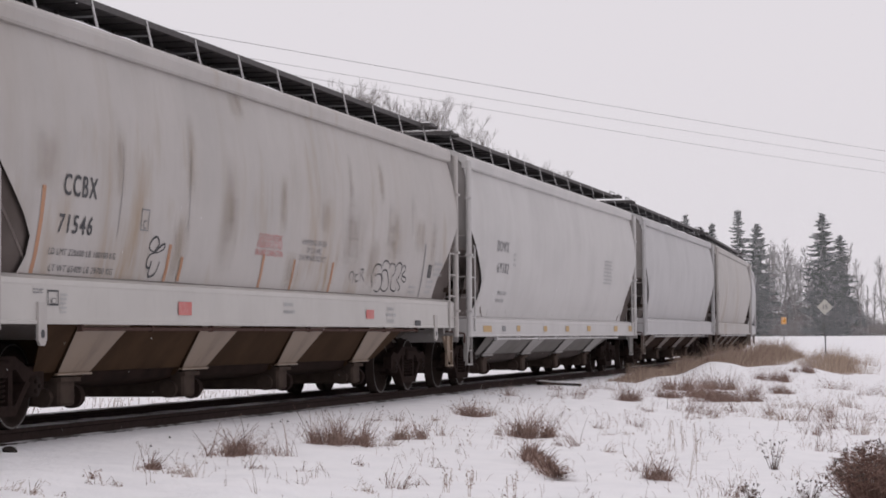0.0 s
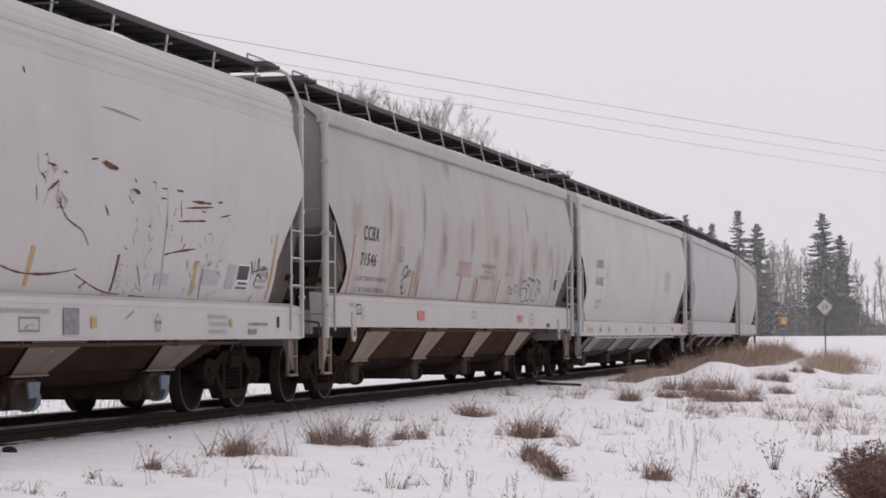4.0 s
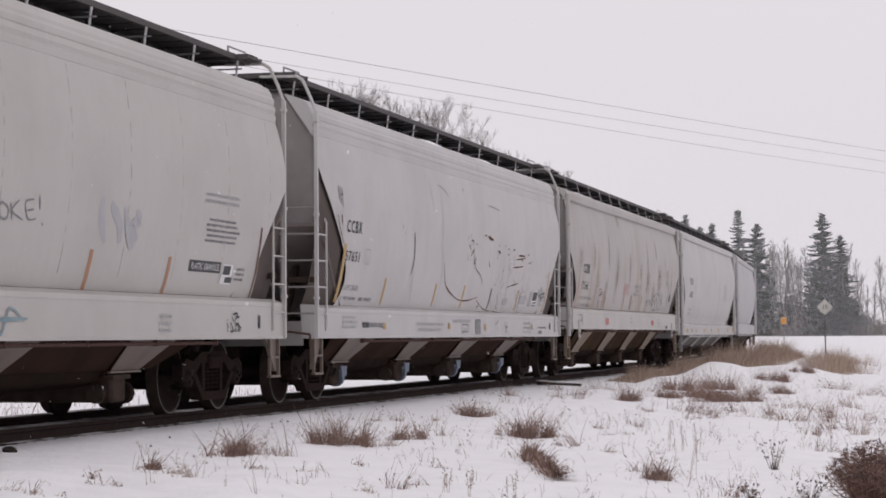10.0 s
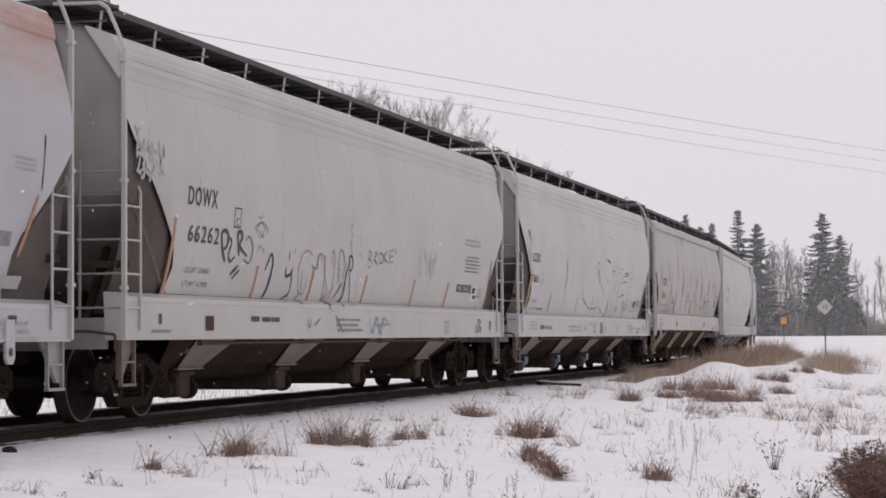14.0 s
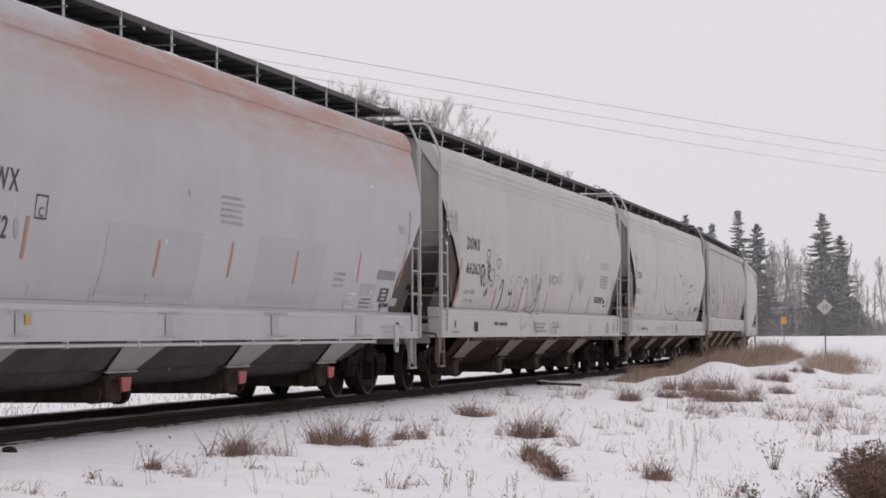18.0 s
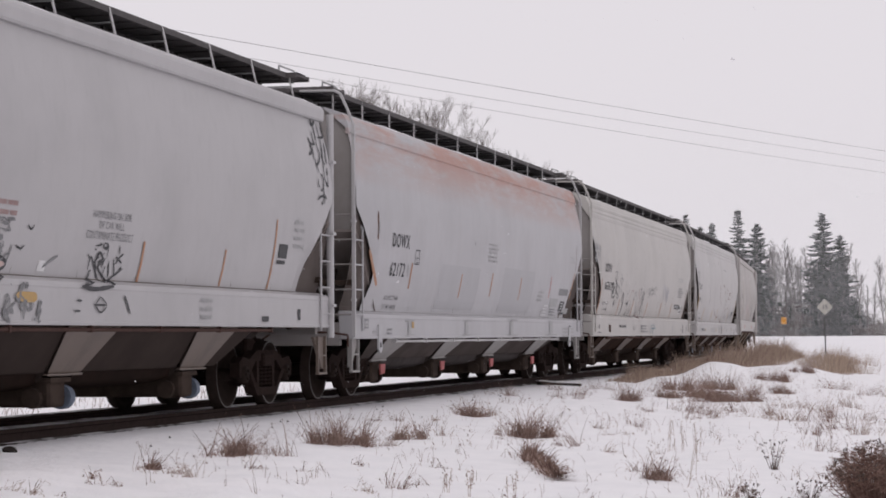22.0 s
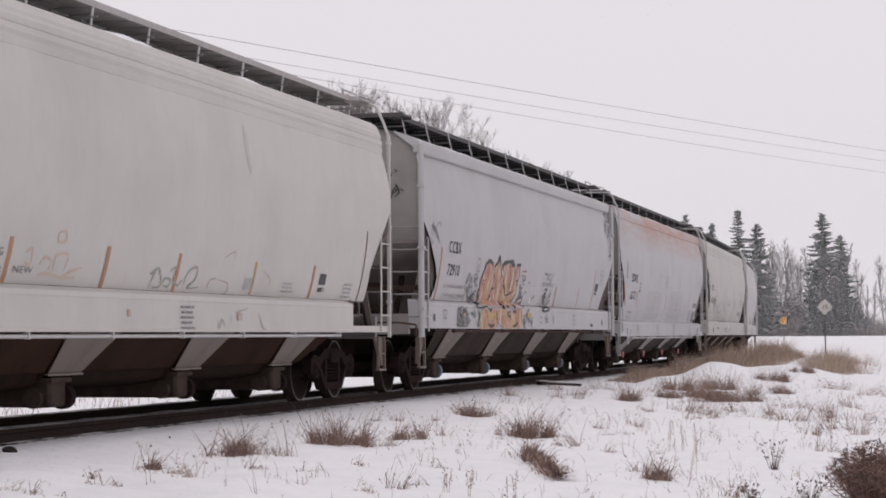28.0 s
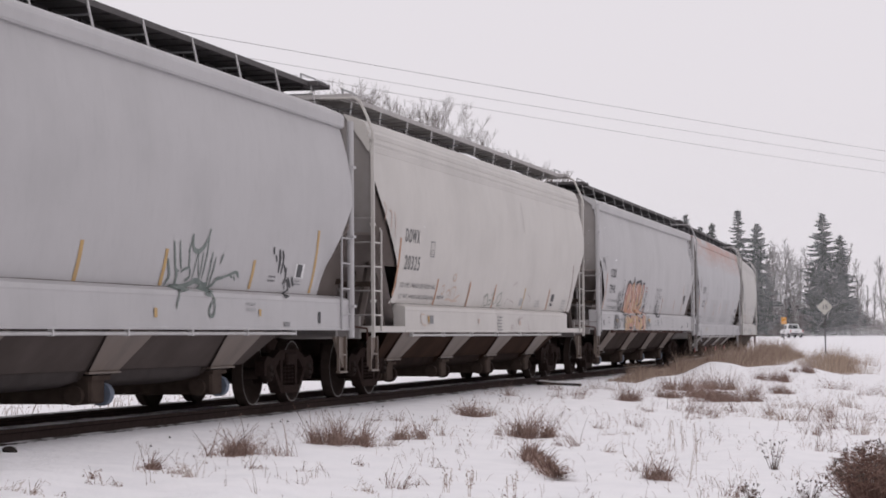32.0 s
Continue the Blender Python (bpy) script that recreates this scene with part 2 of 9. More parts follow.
# ---- ground ----
def build_ground():
    ang = np.concatenate([np.radians(np.linspace(-180, -16, 42)[:-1]), np.radians(np.linspace(-16, 15, 280)), np.radians(np.linspace(15, 180, 42)[1:-1])])
    rad = np.concatenate([np.geomspace(3.0, 12.0, 14)[:-1], np.geomspace(12.0, 130.0, 240)[:-1], np.geomspace(130.0, 4500.0, 45)])
    A, R = np.meshgrid(ang, rad)
    px, py = (R * np.sin(A)).ravel(), (R * np.cos(A)).ravel()
    pz = ground_height(px, py)
    na, nr = len(ang), len(rad)
    verts = list(zip(px.tolist(), py.tolist(), pz.tolist())) + [(0.0, 0.0, -0.6)]
    faces = []
    for i in range(nr - 1):
        for j in range(na):
            k = (j + 1) % na
            faces.append((i * na + j, i * na + k, (i + 1) * na + k, (i + 1) * na + j))
    faces += [(na * nr, (j + 1) % na, j) for j in range(na)]
    me = bpy.data.meshes.new("ground")
    me.from_pydata(verts, [], [f[::-1] for f in faces])
    me.materials.append(M_SNOW)
    for p in me.polygons:
        p.use_smooth = True
    return tagged(new("ground", me), "snow-covered ground with drifts along the railway", "ground", "", "structure")


build_ground()

# ---- railway track ----
rail_track = tagged(new("railway_track"), "dark rusty rails on ties half buried in snow", "railway track", "", "structure")


def rail(n):
    bm = bmesh.new()
    prof = [(-0.036, 0.0), (0.036, 0.0), (0.036, -0.035), (0.009, -0.05), (0.009, -0.14), (0.07, -0.155), (0.07, -0.172), (-0.07, -0.172), (-0.07, -0.155), (-0.009, -0.14), (-0.009, -0.05), (-0.036, -0.035)]
    rows = []
    for s in np.arange(-70.0, 240.0, 2.0):
        rows.append([(*track(s, n + a)[:2], z) for a, z in prof + prof[:1]])
    quads(bm, rows)
    bmesh.ops.recalc_face_normals(bm, faces=bm.faces)
    return part("rail", bm, M_RAIL, rail_track)


rail(0.7525)
rail(-0.7525)


def bed_material():
    m, nt, bs = nodes_of("snowy_ballast")
    f, h = noise_fac(nt, 22.0, (1, 1, 1), 5.0, 0.42, 0.58)
    g, _ = noise_fac(nt, 1.3, (1, 1, 1), 6.0, 0.4, 0.58, rough=0.65)
    c = mixed(nt, f, (0.035, 0.028, 0.026), (0.11, 0.092, 0.085))
    c = mixed(nt, g, c, (0.76, 0.75, 0.77), 0.8)
    nt.links.new(c, bs.inputs["Base Color"])
    bs.inputs["Roughness"].default_value = 0.9
    add_bump(nt, bs, h, 0.6, 0.03)
    return m


def track_bed():
    """Strip of gravel and trodden snow under the rails."""
    bm = bmesh.new()
    rows = []
    for s in np.arange(-60.0, 130.0, 0.5).tolist():
        edge = 0.12 * noise.noise((s * 0.5, 0.0, 2.0))
        rows.append([(*track(s, n)[:2], z + 0.012 * noise.noise((s, n * 3, 0.0))) for n, z in ((-2.0 - edge, -0.24), (-1.55, -0.07), (-1.25, -0.018), (-1.0, -0.03), (-0.84, -0.1), (-0.66, -0.1), (-0.35, -0.075), (0.0, -0.062), (0.35, -0.07), (0.66, -0.1), (0.84, -0.16), (1.0, -0.22), (1.2 + 0.5 * edge, -0.3))])
    quads(bm, rows)
    bmesh.ops.recalc_face_normals(bm, faces=bm.faces)
    return part("track_bed", bm, bed_material(), rail_track, "dark gravel with blown snow between the rails")


track_bed()


def tie(bm):
    return box(bm, -0.11, 0.11, -1.0, 1.0, -0.34, -0.125, 0.012)


for k in range(230):
    s = -40.0 + k * 0.52
    x, y, h = track(s)
    put("tie", shared("tie", tie, M_TIE), rail_track, x, y, random.uniform(-0.09, -0.055), 90 - math.degrees(h) + random.uniform(-1, 1))


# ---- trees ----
# far bark, twigs and needles are lightened in colour to stand for haze
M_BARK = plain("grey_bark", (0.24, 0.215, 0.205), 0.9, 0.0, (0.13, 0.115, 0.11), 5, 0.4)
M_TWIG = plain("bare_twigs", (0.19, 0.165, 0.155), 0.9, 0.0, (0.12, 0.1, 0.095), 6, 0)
# palest twigs: the haze over the farthest stems is put into the colour
M_HAZETWIG = plain("pale_aspen_twigs", (0.31, 0.285, 0.285), 0.9, 0.0, (0.23, 0.21, 0.21), 3, 0)
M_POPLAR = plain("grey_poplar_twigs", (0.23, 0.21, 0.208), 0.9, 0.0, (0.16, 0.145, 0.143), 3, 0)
M_SPRUCE = plain("spruce_needles", (0.06, 0.07, 0.066), 0.85, 0.0, (0.09, 0.098, 0.095), 3, 0)


def dry_stems(name, dark, mid, pale):
    """Dead plant matter whose single stems differ in tone."""
    m, nt, bs = nodes_of(name)
    geo = nt.nodes.new("ShaderNodeNewGeometry")
    ramp = nt.nodes.new("ShaderNodeValToRGB")
    ramp.color_ramp.elements[0].color, ramp.color_ramp.elements[1].color = (*dark, 1), (*pale, 1)
    ramp.color_ramp.elements.new(0.5).color = (*mid, 1)
    nt.links.new(geo.outputs["Random Per Island"], ramp.inputs["Fac"])
    f, _ = noise_fac(nt, 7.0, low=0.4, high=0.7)
    c = mixed(nt, f, ramp.outputs["Color"], mid, 0.4)
    nt.links.new(c, bs.inputs["Base Color"])
    bs.inputs["Roughness"].default_value = 0.9
    bs.inputs["Specular IOR Level"].default_value = 0.1
    return m


M_GRASS = dry_stems("dead_brown_grass", (0.1, 0.062, 0.052), (0.22, 0.145, 0.122), (0.42, 0.32, 0.275))
M_STRAW = dry_stems("pale_straw", (0.17, 0.12, 0.1), (0.32, 0.24, 0.2), (0.46, 0.37, 0.31))
M_BELT = dry_stems("faded_tall_grass", (0.17, 0.125, 0.1), (0.33, 0.25, 0.2), (0.47, 0.38, 0.3))
M_SHRUB = dry_stems("reddish_brown_twigs", (0.08, 0.05, 0.042), (0.19, 0.115, 0.095), (0.32, 0.21, 0.175))
M_WEED = dry_stems("dark_weed_stalks", (0.06, 0.045, 0.04), (0.1, 0.075, 0.065), (0.2, 0.15, 0.125))


def mesh_from(name, verts, faces, material, parent=None):
    me = bpy.data.meshes.new(name)
    me.from_pydata(verts, [], faces)
    me.materials.append(material)
    ob = new(name, me)
    ob.parent = parent
    return ob


def limb(V, F, a, b, r0, r1, sides=4):
    a, b = Vector(a), Vector(b)
    d = (b - a).normalized()
    u = d.orthogonal().normalized()
    w = d.cross(u)
    base = len(V)
    for c, r in ((a, r0), (b, r1)):
        for k in range(sides):
            t = 2 * math.pi * k / sides
            V.append(tuple(c + (u * math.cos(t) + w * math.sin(t)) * r))
    for k in range(sides):
        n = (k + 1) % sides
        F.append((base + k, base + n, base + sides + n, base + sides + k))


def bare_tree(rng, height, spread, parent_name, label, group, thin=1.0, depth=5, kids=3, least=0.012, twigs_from=0.0):
    tree = thing(parent_name, label, "tree", group)
    twig = M_HAZETWIG if least > 0.007 else M_TWIG
    V, F, v, f = [], [], [], []

    def grow(p, d, length, r, level):
        q = Vector(p)
        segs = 3 if level < 3 else 2
        for s in range(segs):
            d = (d + Vector((rng.uniform(-1, 1), rng.uniform(-1, 1), rng.uniform(-0.3, 0.6))) * 0.13).normalized()
            e = q + d * (length / segs)
            r1 = r * (0.86 if level else 0.82)
            limb(V if level < 2 else v, F if level < 2 else f, q, e, max(r, least), max(r1, least * 0.8), 5 if level < 2 else 3)
            if level >= 4 and q.z < twigs_from * height:
                q, r = e, r1
                continue
            if level < depth and (level or s > 0):
                for _ in range(kids + (twigs_from > 0 and level > 2) if s == segs - 1 else rng.randint(1, 2)):
                    side_ = Vector((rng.uniform(-1, 1), rng.uniform(-1, 1), rng.uniform(0.1, 0.9))).normalized()
                    grow(e, (d * 0.75 + side_ * spread).normalized(), length * (rng.uniform(0.5, 0.72) if level < 2 or not twigs_from else rng.uniform(0.4, 0.6)), r1 * 0.55, level + 1)
            q, r = e, r1

    grow(Vector((0, 0, -0.3)), Vector((rng.uniform(-0.06, 0.06), rng.uniform(-0.06, 0.06), 1)), height * 0.42, height * 0.013 * thin, 0)
    top = max(p[2] for p in V + v)
    k = height / top
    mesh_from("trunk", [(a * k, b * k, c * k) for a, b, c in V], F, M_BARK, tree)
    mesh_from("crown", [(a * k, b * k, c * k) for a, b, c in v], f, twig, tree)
    tip = max(V + v, key=lambda q: q[2])
    return tree, tip[0] * k


def spruce(rng, height, radius, label):
    tree = thing("spruce_tree", label, "tree", "spruces in the shelterbelt")
    V, F, v, f = [], [], [], []
    limb(V, F, (0, 0, -0.3), (0, 0, height * 0.6), height * 0.016, height * 0.008, 8)
    limb(V, F, (0, 0, height * 0.6), (0, 0, height), height * 0.008, 0.01, 6)
    z = height * 0.05
    while z < height * 0.99:
        u = z / height
        reach = radius * (1 - u) ** 0.55 * (0.7 + 0.3 * min(1.0, u * 5)) * (1 + 0.45 * noise.noise((z * 0.8, radius, height))) + 0.1
        turn = rng.uniform(0, 6.28)
        count = rng.randint(6, 8) if u < 0.55 else rng.randint(4, 6)
        for k in range(count):
            a = turn + 6.283 * (k + rng.uniform(-0.3, 0.3)) / count
            ln = reach * rng.choice((0.45, 0.6, 0.75, 0.9, 1.0, 1.2)) * rng.uniform(0.85, 1.15)
            ca, sa = math.cos(a), math.sin(a)
            drop = rng.uniform(0.25, 0.75) * (1 - 0.5 * max(0.0, u - 0.6) / 0.4)
            zb = z + height * rng.uniform(-0.02, 0.02) * (1 - 0.6 * u)
            spine = [Vector((ca * ln * t, sa * ln * t, zb - drop * ln * t + 0.3 * ln * t * t)) for t in (0, 0.25, 0.5, 0.75, 1.0)]
            perp = Vector((-sa, ca, 0))
            for i in range(4):
                p, q = spine[i], spine[i + 1]
                for m in range(3):
                    t = (m + rng.random()) / 3
                    c = p.lerp(q, t)
                    for sd in (-1, 1):
                        w = ln * 0.26 * (1 - (i + t) / 5) * rng.uniform(0.6, 1.3) + 0.1
                        tip = c + perp * sd * w + (q - p).normalized() * w * 0.7 + Vector((0, 0, -w * rng.uniform(0.2, 0.8)))
                        b = len(v)
                        v.extend([tuple(c), tuple(c + (q - p) * 0.5), tuple(tip), tuple(c + Vector((0, 0, -0.16 - 0.3 * w)))])
                        f.extend([(b, b + 1, b + 2), (b, b + 2, b + 3)])
        z += height * rng.uniform(0.012, 0.021) * (0.7 if u > 0.9 else 1)
    mesh_from("trunk", V, F, M_BARK, tree)
    mesh_from("crown", v, f, M_SPRUCE, tree)
    return tree


def at_view(px, depth):
    """World x for a direction given as a share of the view's half-width, at a depth."""
    return px * depth * math.tan(radians(23.45 / 2))


rng = random.Random(7)
for share, depth, h, r in ((0.548, 339.0, 19.5, 2.9), (0.608, 339.0, 18.1, 2.7), (0.667, 330.0, 19.8, 3.1), (0.708, 322.0, 17.1, 3.7), (0.857, 327.7, 19.0, 3.6), (0.897, 339.0, 16.2, 3.2), (0.785, 350.3, 6.6, 2.9), (0.735, 352.0, 7.4, 2.8), (0.84, 344.6, 7.5, 3.0), (0.475, 350.3, 18.6, 3.0), (0.581, 344.6, 18.0, 2.6), (0.93, 349.0, 5.6, 2.6)):
    x = at_view(share, depth)
    t_ob = spruce(rng, h, r, "tall dark spruce in a snowy shelterbelt" if h > 10 else "low dark spruce in a snowy shelterbelt")
    t_ob.location = (x, depth, ground_z(x, depth))


def poplar(rng, height):
    """A slim leafless poplar: one leader, steep side branches, fine twigs."""
    tree = thing("bare_tree", "slim leafless grey poplar in the shelterbelt", "tree", "bare trees in the shelterbelt")
    V, F, v, f = [], [], [], []
    stem, p, d = [], Vector((0, 0, -0.3)), Vector((rng.gauss(0, 0.03), rng.gauss(0, 0.03), 1))
    for k in range(13):
        stem.append(p.copy())
        d = (d + Vector((rng.gauss(0, 0.05), rng.gauss(0, 0.05), 0.12))).normalized()
        p = p + d * (height / 12)
    wide = lambda u: 0.12 * (1 - u) ** 0.8 + 0.02
    for k in range(12):
        limb(V, F, stem[k], stem[k + 1], wide(k / 12), wide((k + 1) / 12), 6)
    for _ in range(int(height * 3.4)):
        u = rng.uniform(0.22, 0.97)
        k = min(11, int(u * 12))
        p = stem[k].lerp(stem[k + 1], u * 12 - k)
        a, tilt = rng.uniform(0, 6.28), rng.uniform(0.45, 0.85)
        ln = height * rng.uniform(0.09, 0.2) * min(1.0, (1 - u) * 2.2 + 0.2)
        d = Vector((math.cos(a) * math.sin(tilt), math.sin(a) * math.sin(tilt), math.cos(tilt)))
        for s_ in range(3):
            q = p + d * (ln / 3)
            limb(v, f, p, q, 0.031 - 0.007 * s_, 0.024 - 0.007 * s_, 3)
            for _ in range(3):
                e = p.lerp(q, rng.random())
                g = (d + Vector((rng.uniform(-1, 1), rng.uniform(-1, 1), rng.uniform(-0.1, 0.7))) * 0.7).normalized()
                m = e + g * ln * rng.uniform(0.2, 0.42)
                limb(v, f, e, m, 0.015, 0.011, 3)
                for _ in range(2):
                    h = (g + Vector((rng.uniform(-1, 1), rng.uniform(-1, 1), rng.uniform(0, 0.8))) * 0.6).normalized()
                    e2 = e.lerp(m, rng.uniform(0.4, 1.0))
                    limb(v, f, e2, e2 + h * ln * rng.uniform(0.1, 0.28), 0.01, 0.008, 3)
            p, d = q, (d + Vector((rng.gauss(0, 0.1), rng.gauss(0, 0.1), 0.22))).normalized()
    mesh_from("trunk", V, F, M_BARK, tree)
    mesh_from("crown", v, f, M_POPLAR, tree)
    return tree, stem[-1].x


for share, depth, h in ((0.73, 349.0, 13.6), (0.738, 343.0, 14.6), (0.746, 341.3, 15.8), (0.752, 345.0, 15.0), (0.776, 343.0, 15.2), (0.808, 344.0, 13.2), (0.757, 352.0, 14.2), (0.769, 339.0, 16.0), (0.783, 346.0, 14.0), (0.8, 350.0, 12.2), (0.816, 339.0, 14.4), (0.83, 351.0, 12.8), (0.876, 352.0, 13.4), (0.905, 348.0, 14.6), (0.918, 341.0, 15.6), (0.932, 350.0, 13.0), (0.947, 344.6, 10.4), (0.962, 339.0, 8.4), (0.976, 348.0, 9.2), (0.99, 330.0, 12.6), (1.012, 341.0, 11.0), (1.035, 339.0, 9.6)):
    x = at_view(share, depth)
    t_ob, tip = poplar(rng, h)
    t_ob.location = (x - tip, depth, ground_z(x, depth))

# poplars beyond the train: only their tops show above the cars
rng = random.Random(31)
for share, depth, h, sp in ((-0.245, 118.0, 15.9, 0.5), (-0.22, 121.0, 15.9, 0.5), (-0.19, 119.0, 15.9, 0.5), (-0.16, 120.0, 15.9, 0.5), (-0.115, 119.0, 15.2, 0.48), (-0.085, 122.0, 14.9, 0.46), (-0.06, 120.0, 14.2, 0.44), (0.0, 121.0, 13.4, 0.4), (0.035, 120.0, 13.1, 0.4), (0.085, 119.0, 12.8, 0.4), (0.115, 121.0, 12.4, 0.4), (0.15, 118.0, 11.7, 0.38), (0.185, 120.0, 11.0, 0.36), (0.21, 120.0, 10.9, 0.32)):
    x = at_view(share, depth)
    t_ob, tip = bare_tree(rng, h, sp, "bare_tree", "leafless poplar with fine pale twigs", "bare trees beyond the train", 0.8, 5, 3, 0.005, 0.45)
    t_ob.location = (x - tip, depth, ground_z(x, depth))


def shrub_belt(label, count, near, far, low, high, thick, material, seed):
    """Thicket along the foot of the shelterbelt."""
    r = random.Random(seed)
    V, F = [], []
    for k in range(count):
        share = r.uniform(0.46, 1.15)
        d = r.uniform(near, far)
        x = at_view(share, d)
        h = (low + high * 2.0 * abs(noise.noise((x * 0.12, d * 0.1, 5.0)))) * r.uniform(0.5, 1.1)
        h *= 0.55 if share > 0.93 else 1.0
        z = 0.55
        lean = Vector((r.uniform(-0.35, 0.35), r.uniform(-0.3, 0.3), 1))
        if h > 4:
            lean = Vector((lean.x * 0.4, lean.y * 0.4, 1))
        limb(V, F, (x, d, z), Vector((x, d, z)) + lean * h, thick, thick * 0.4, 3)
        for _ in range(2 if h < 4 else 5):
            m = Vector((x, d, z)) + lean * h * r.uniform(0.3, 0.9)
            limb(V, F, m, m + Vector((r.uniform(-1, 1), r.uniform(-1, 1), r.uniform(0.2, 1))) * (0.8 if h < 4 else 1.3), thick * 0.6, thick * 0.3, 3)
    ob = mesh_from("shrub_thicket", V, F, material)
    tagged(ob, label, "shrubs", "", "stuff")


shrub_belt("leafless brown thicket along the shelterbelt", 3200, 341, 372, 1.8, 3.8, 0.055, M_TWIG, 11)
shrub_belt("tall hazy saplings at the back of the shelterbelt", 1500, 362, 395, 3.6, 4.6, 0.04, M_HAZETWIG, 12)


# ---- grass, weeds and a shrub in the snow ----
def knob(V, F, c, r):
    """A small rough seed head."""
    b = len(V)
    for d in ((1, 0, 0), (0, 1, 0), (-1, 0, 0), (0, -1, 0), (0, 0, 1.2), (0, 0, -1.2)):
        V.append((c[0] + d[0] * r, c[1] + d[1] * r, c[2] + d[2] * r))
    for i in range(4):
        F.append((b + i, b + (i + 1) % 4, b + 4))
        F.append((b + (i + 1) % 4, b + i, b + 5))


def blade(V, F, p, a, th, droop, ln, w, kink=0.0):
    """One drooping stem from p: heading a, first tilt th, growing tilt, broken over past its middle; returns its tip."""
    x, y, z = p
    b, seg = len(V), 6
    snap = 3 if kink else 99
    for i in range(seg + 1):
        t = i / seg
        k = w * (1 - 0.65 * t)
        V.extend([(x - k, y, z), (x + k, y + k * 0.5, z)])
        if i < seg:
            q = min(2.6, th + droop * t * t + (kink if i >= snap else 0.0))
            d = a + (0.7 if i >= snap else 0.0)
            x, y, z = x + math.cos(d) * math.sin(q) * ln / seg, y + math.sin(d) * math.sin(q) * ln / seg, z + math.cos(q) * ln / seg
            F.append((b + 2 * i, b + 2 * i + 1, b + 2 * i + 3, b + 2 * i + 2))
    return x, y, z


def spikelet(V, F, tip, rng, size):
    """A ragged hanging seed head of a few husks."""
    a = rng.uniform(0, 6.28)
    for k in range(4):
        p = (tip[0] + rng.gauss(0, size * 0.3), tip[1] + rng.gauss(0, size * 0.3), tip[2] + rng.gauss(0, size * 0.3))
        q = (p[0] + math.cos(a) * size, p[1] + math.sin(a) * size * 0.5, p[2] - size * rng.uniform(0.2, 1.1))
        b = len(V)
        w = size * 0.11
        V.extend([p, ((p[0] + q[0]) / 2 + w, p[1], (p[2] + q[2]) / 2 + w), q, ((p[0] + q[0]) / 2 - w, p[1], (p[2] + q[2]) / 2 - w)])
        F.append((b, b + 1, b + 2, b + 3))


def blades(rng, n, rad, h, wind=0.0, width=0.0026, heads=0.0, spread=0.5, clumps=4, droop=1.2):
    """A ragged bunch of dead stems out of a few roots."""
    V, F = [], []
    roots = [(rng.uniform(-1, 1) * rad * 0.7, rng.uniform(-1, 1) * rad * 0.5, rng.uniform(0.45, 1.0), rng.gauss(wind, 0.22)) for _ in range(clumps)]
    for _ in range(n):
        cx, cy, g, lean = rng.choice(roots)
        x, y = cx + rng.gauss(0, 0.13 * rad), cy + rng.gauss(0, 0.13 * rad)
        a = rng.uniform(0, 2 * math.pi)
        th = abs(rng.gauss(0, spread))
        vx, vy = math.cos(a) * th + lean, math.sin(a) * th * 0.6
        ln = h * g * (0.3 + 0.9 * rng.random() ** 1.5)
        snap = rng.uniform(0.7, 1.7) if rng.random() < 0.22 else 0.0
        tip = blade(V, F, (x, y, -0.04), math.atan2(vy, vx), math.hypot(vx, vy), droop * rng.random() ** 1.4 * 1.7, ln, width * rng.uniform(0.6, 1.5), snap)
        if rng.random() < heads:
            spikelet(V, F, tip, rng, rng.uniform(0.014, 0.026))
    return V, F


def root_mat(V, F, rng, rad):
    """Low thatch of rotted leaves that holds a tuft together at the snow."""
    b = len(V)
    V.append((0.0, 0.0, -0.035))
    n = 14
    for k in range(n):
        a = 2 * math.pi * k / n
        r = rad * rng.uniform(0.55, 1.0)
        V.append((math.cos(a) * r, math.sin(a) * r * 0.7, -0.055))
    F.extend([(b, b + 1 + k, b + 1 + (k + 1) % n) for k in range(n)])


GRASS_LABEL = {"tuft": "brown dead grass tuft poking through snow", "thin": "thin straw-coloured grass stems in snow", "weed": "dark dead weed stalks with seed heads", "stalk": "tall pale dry stalks standing in snow"}


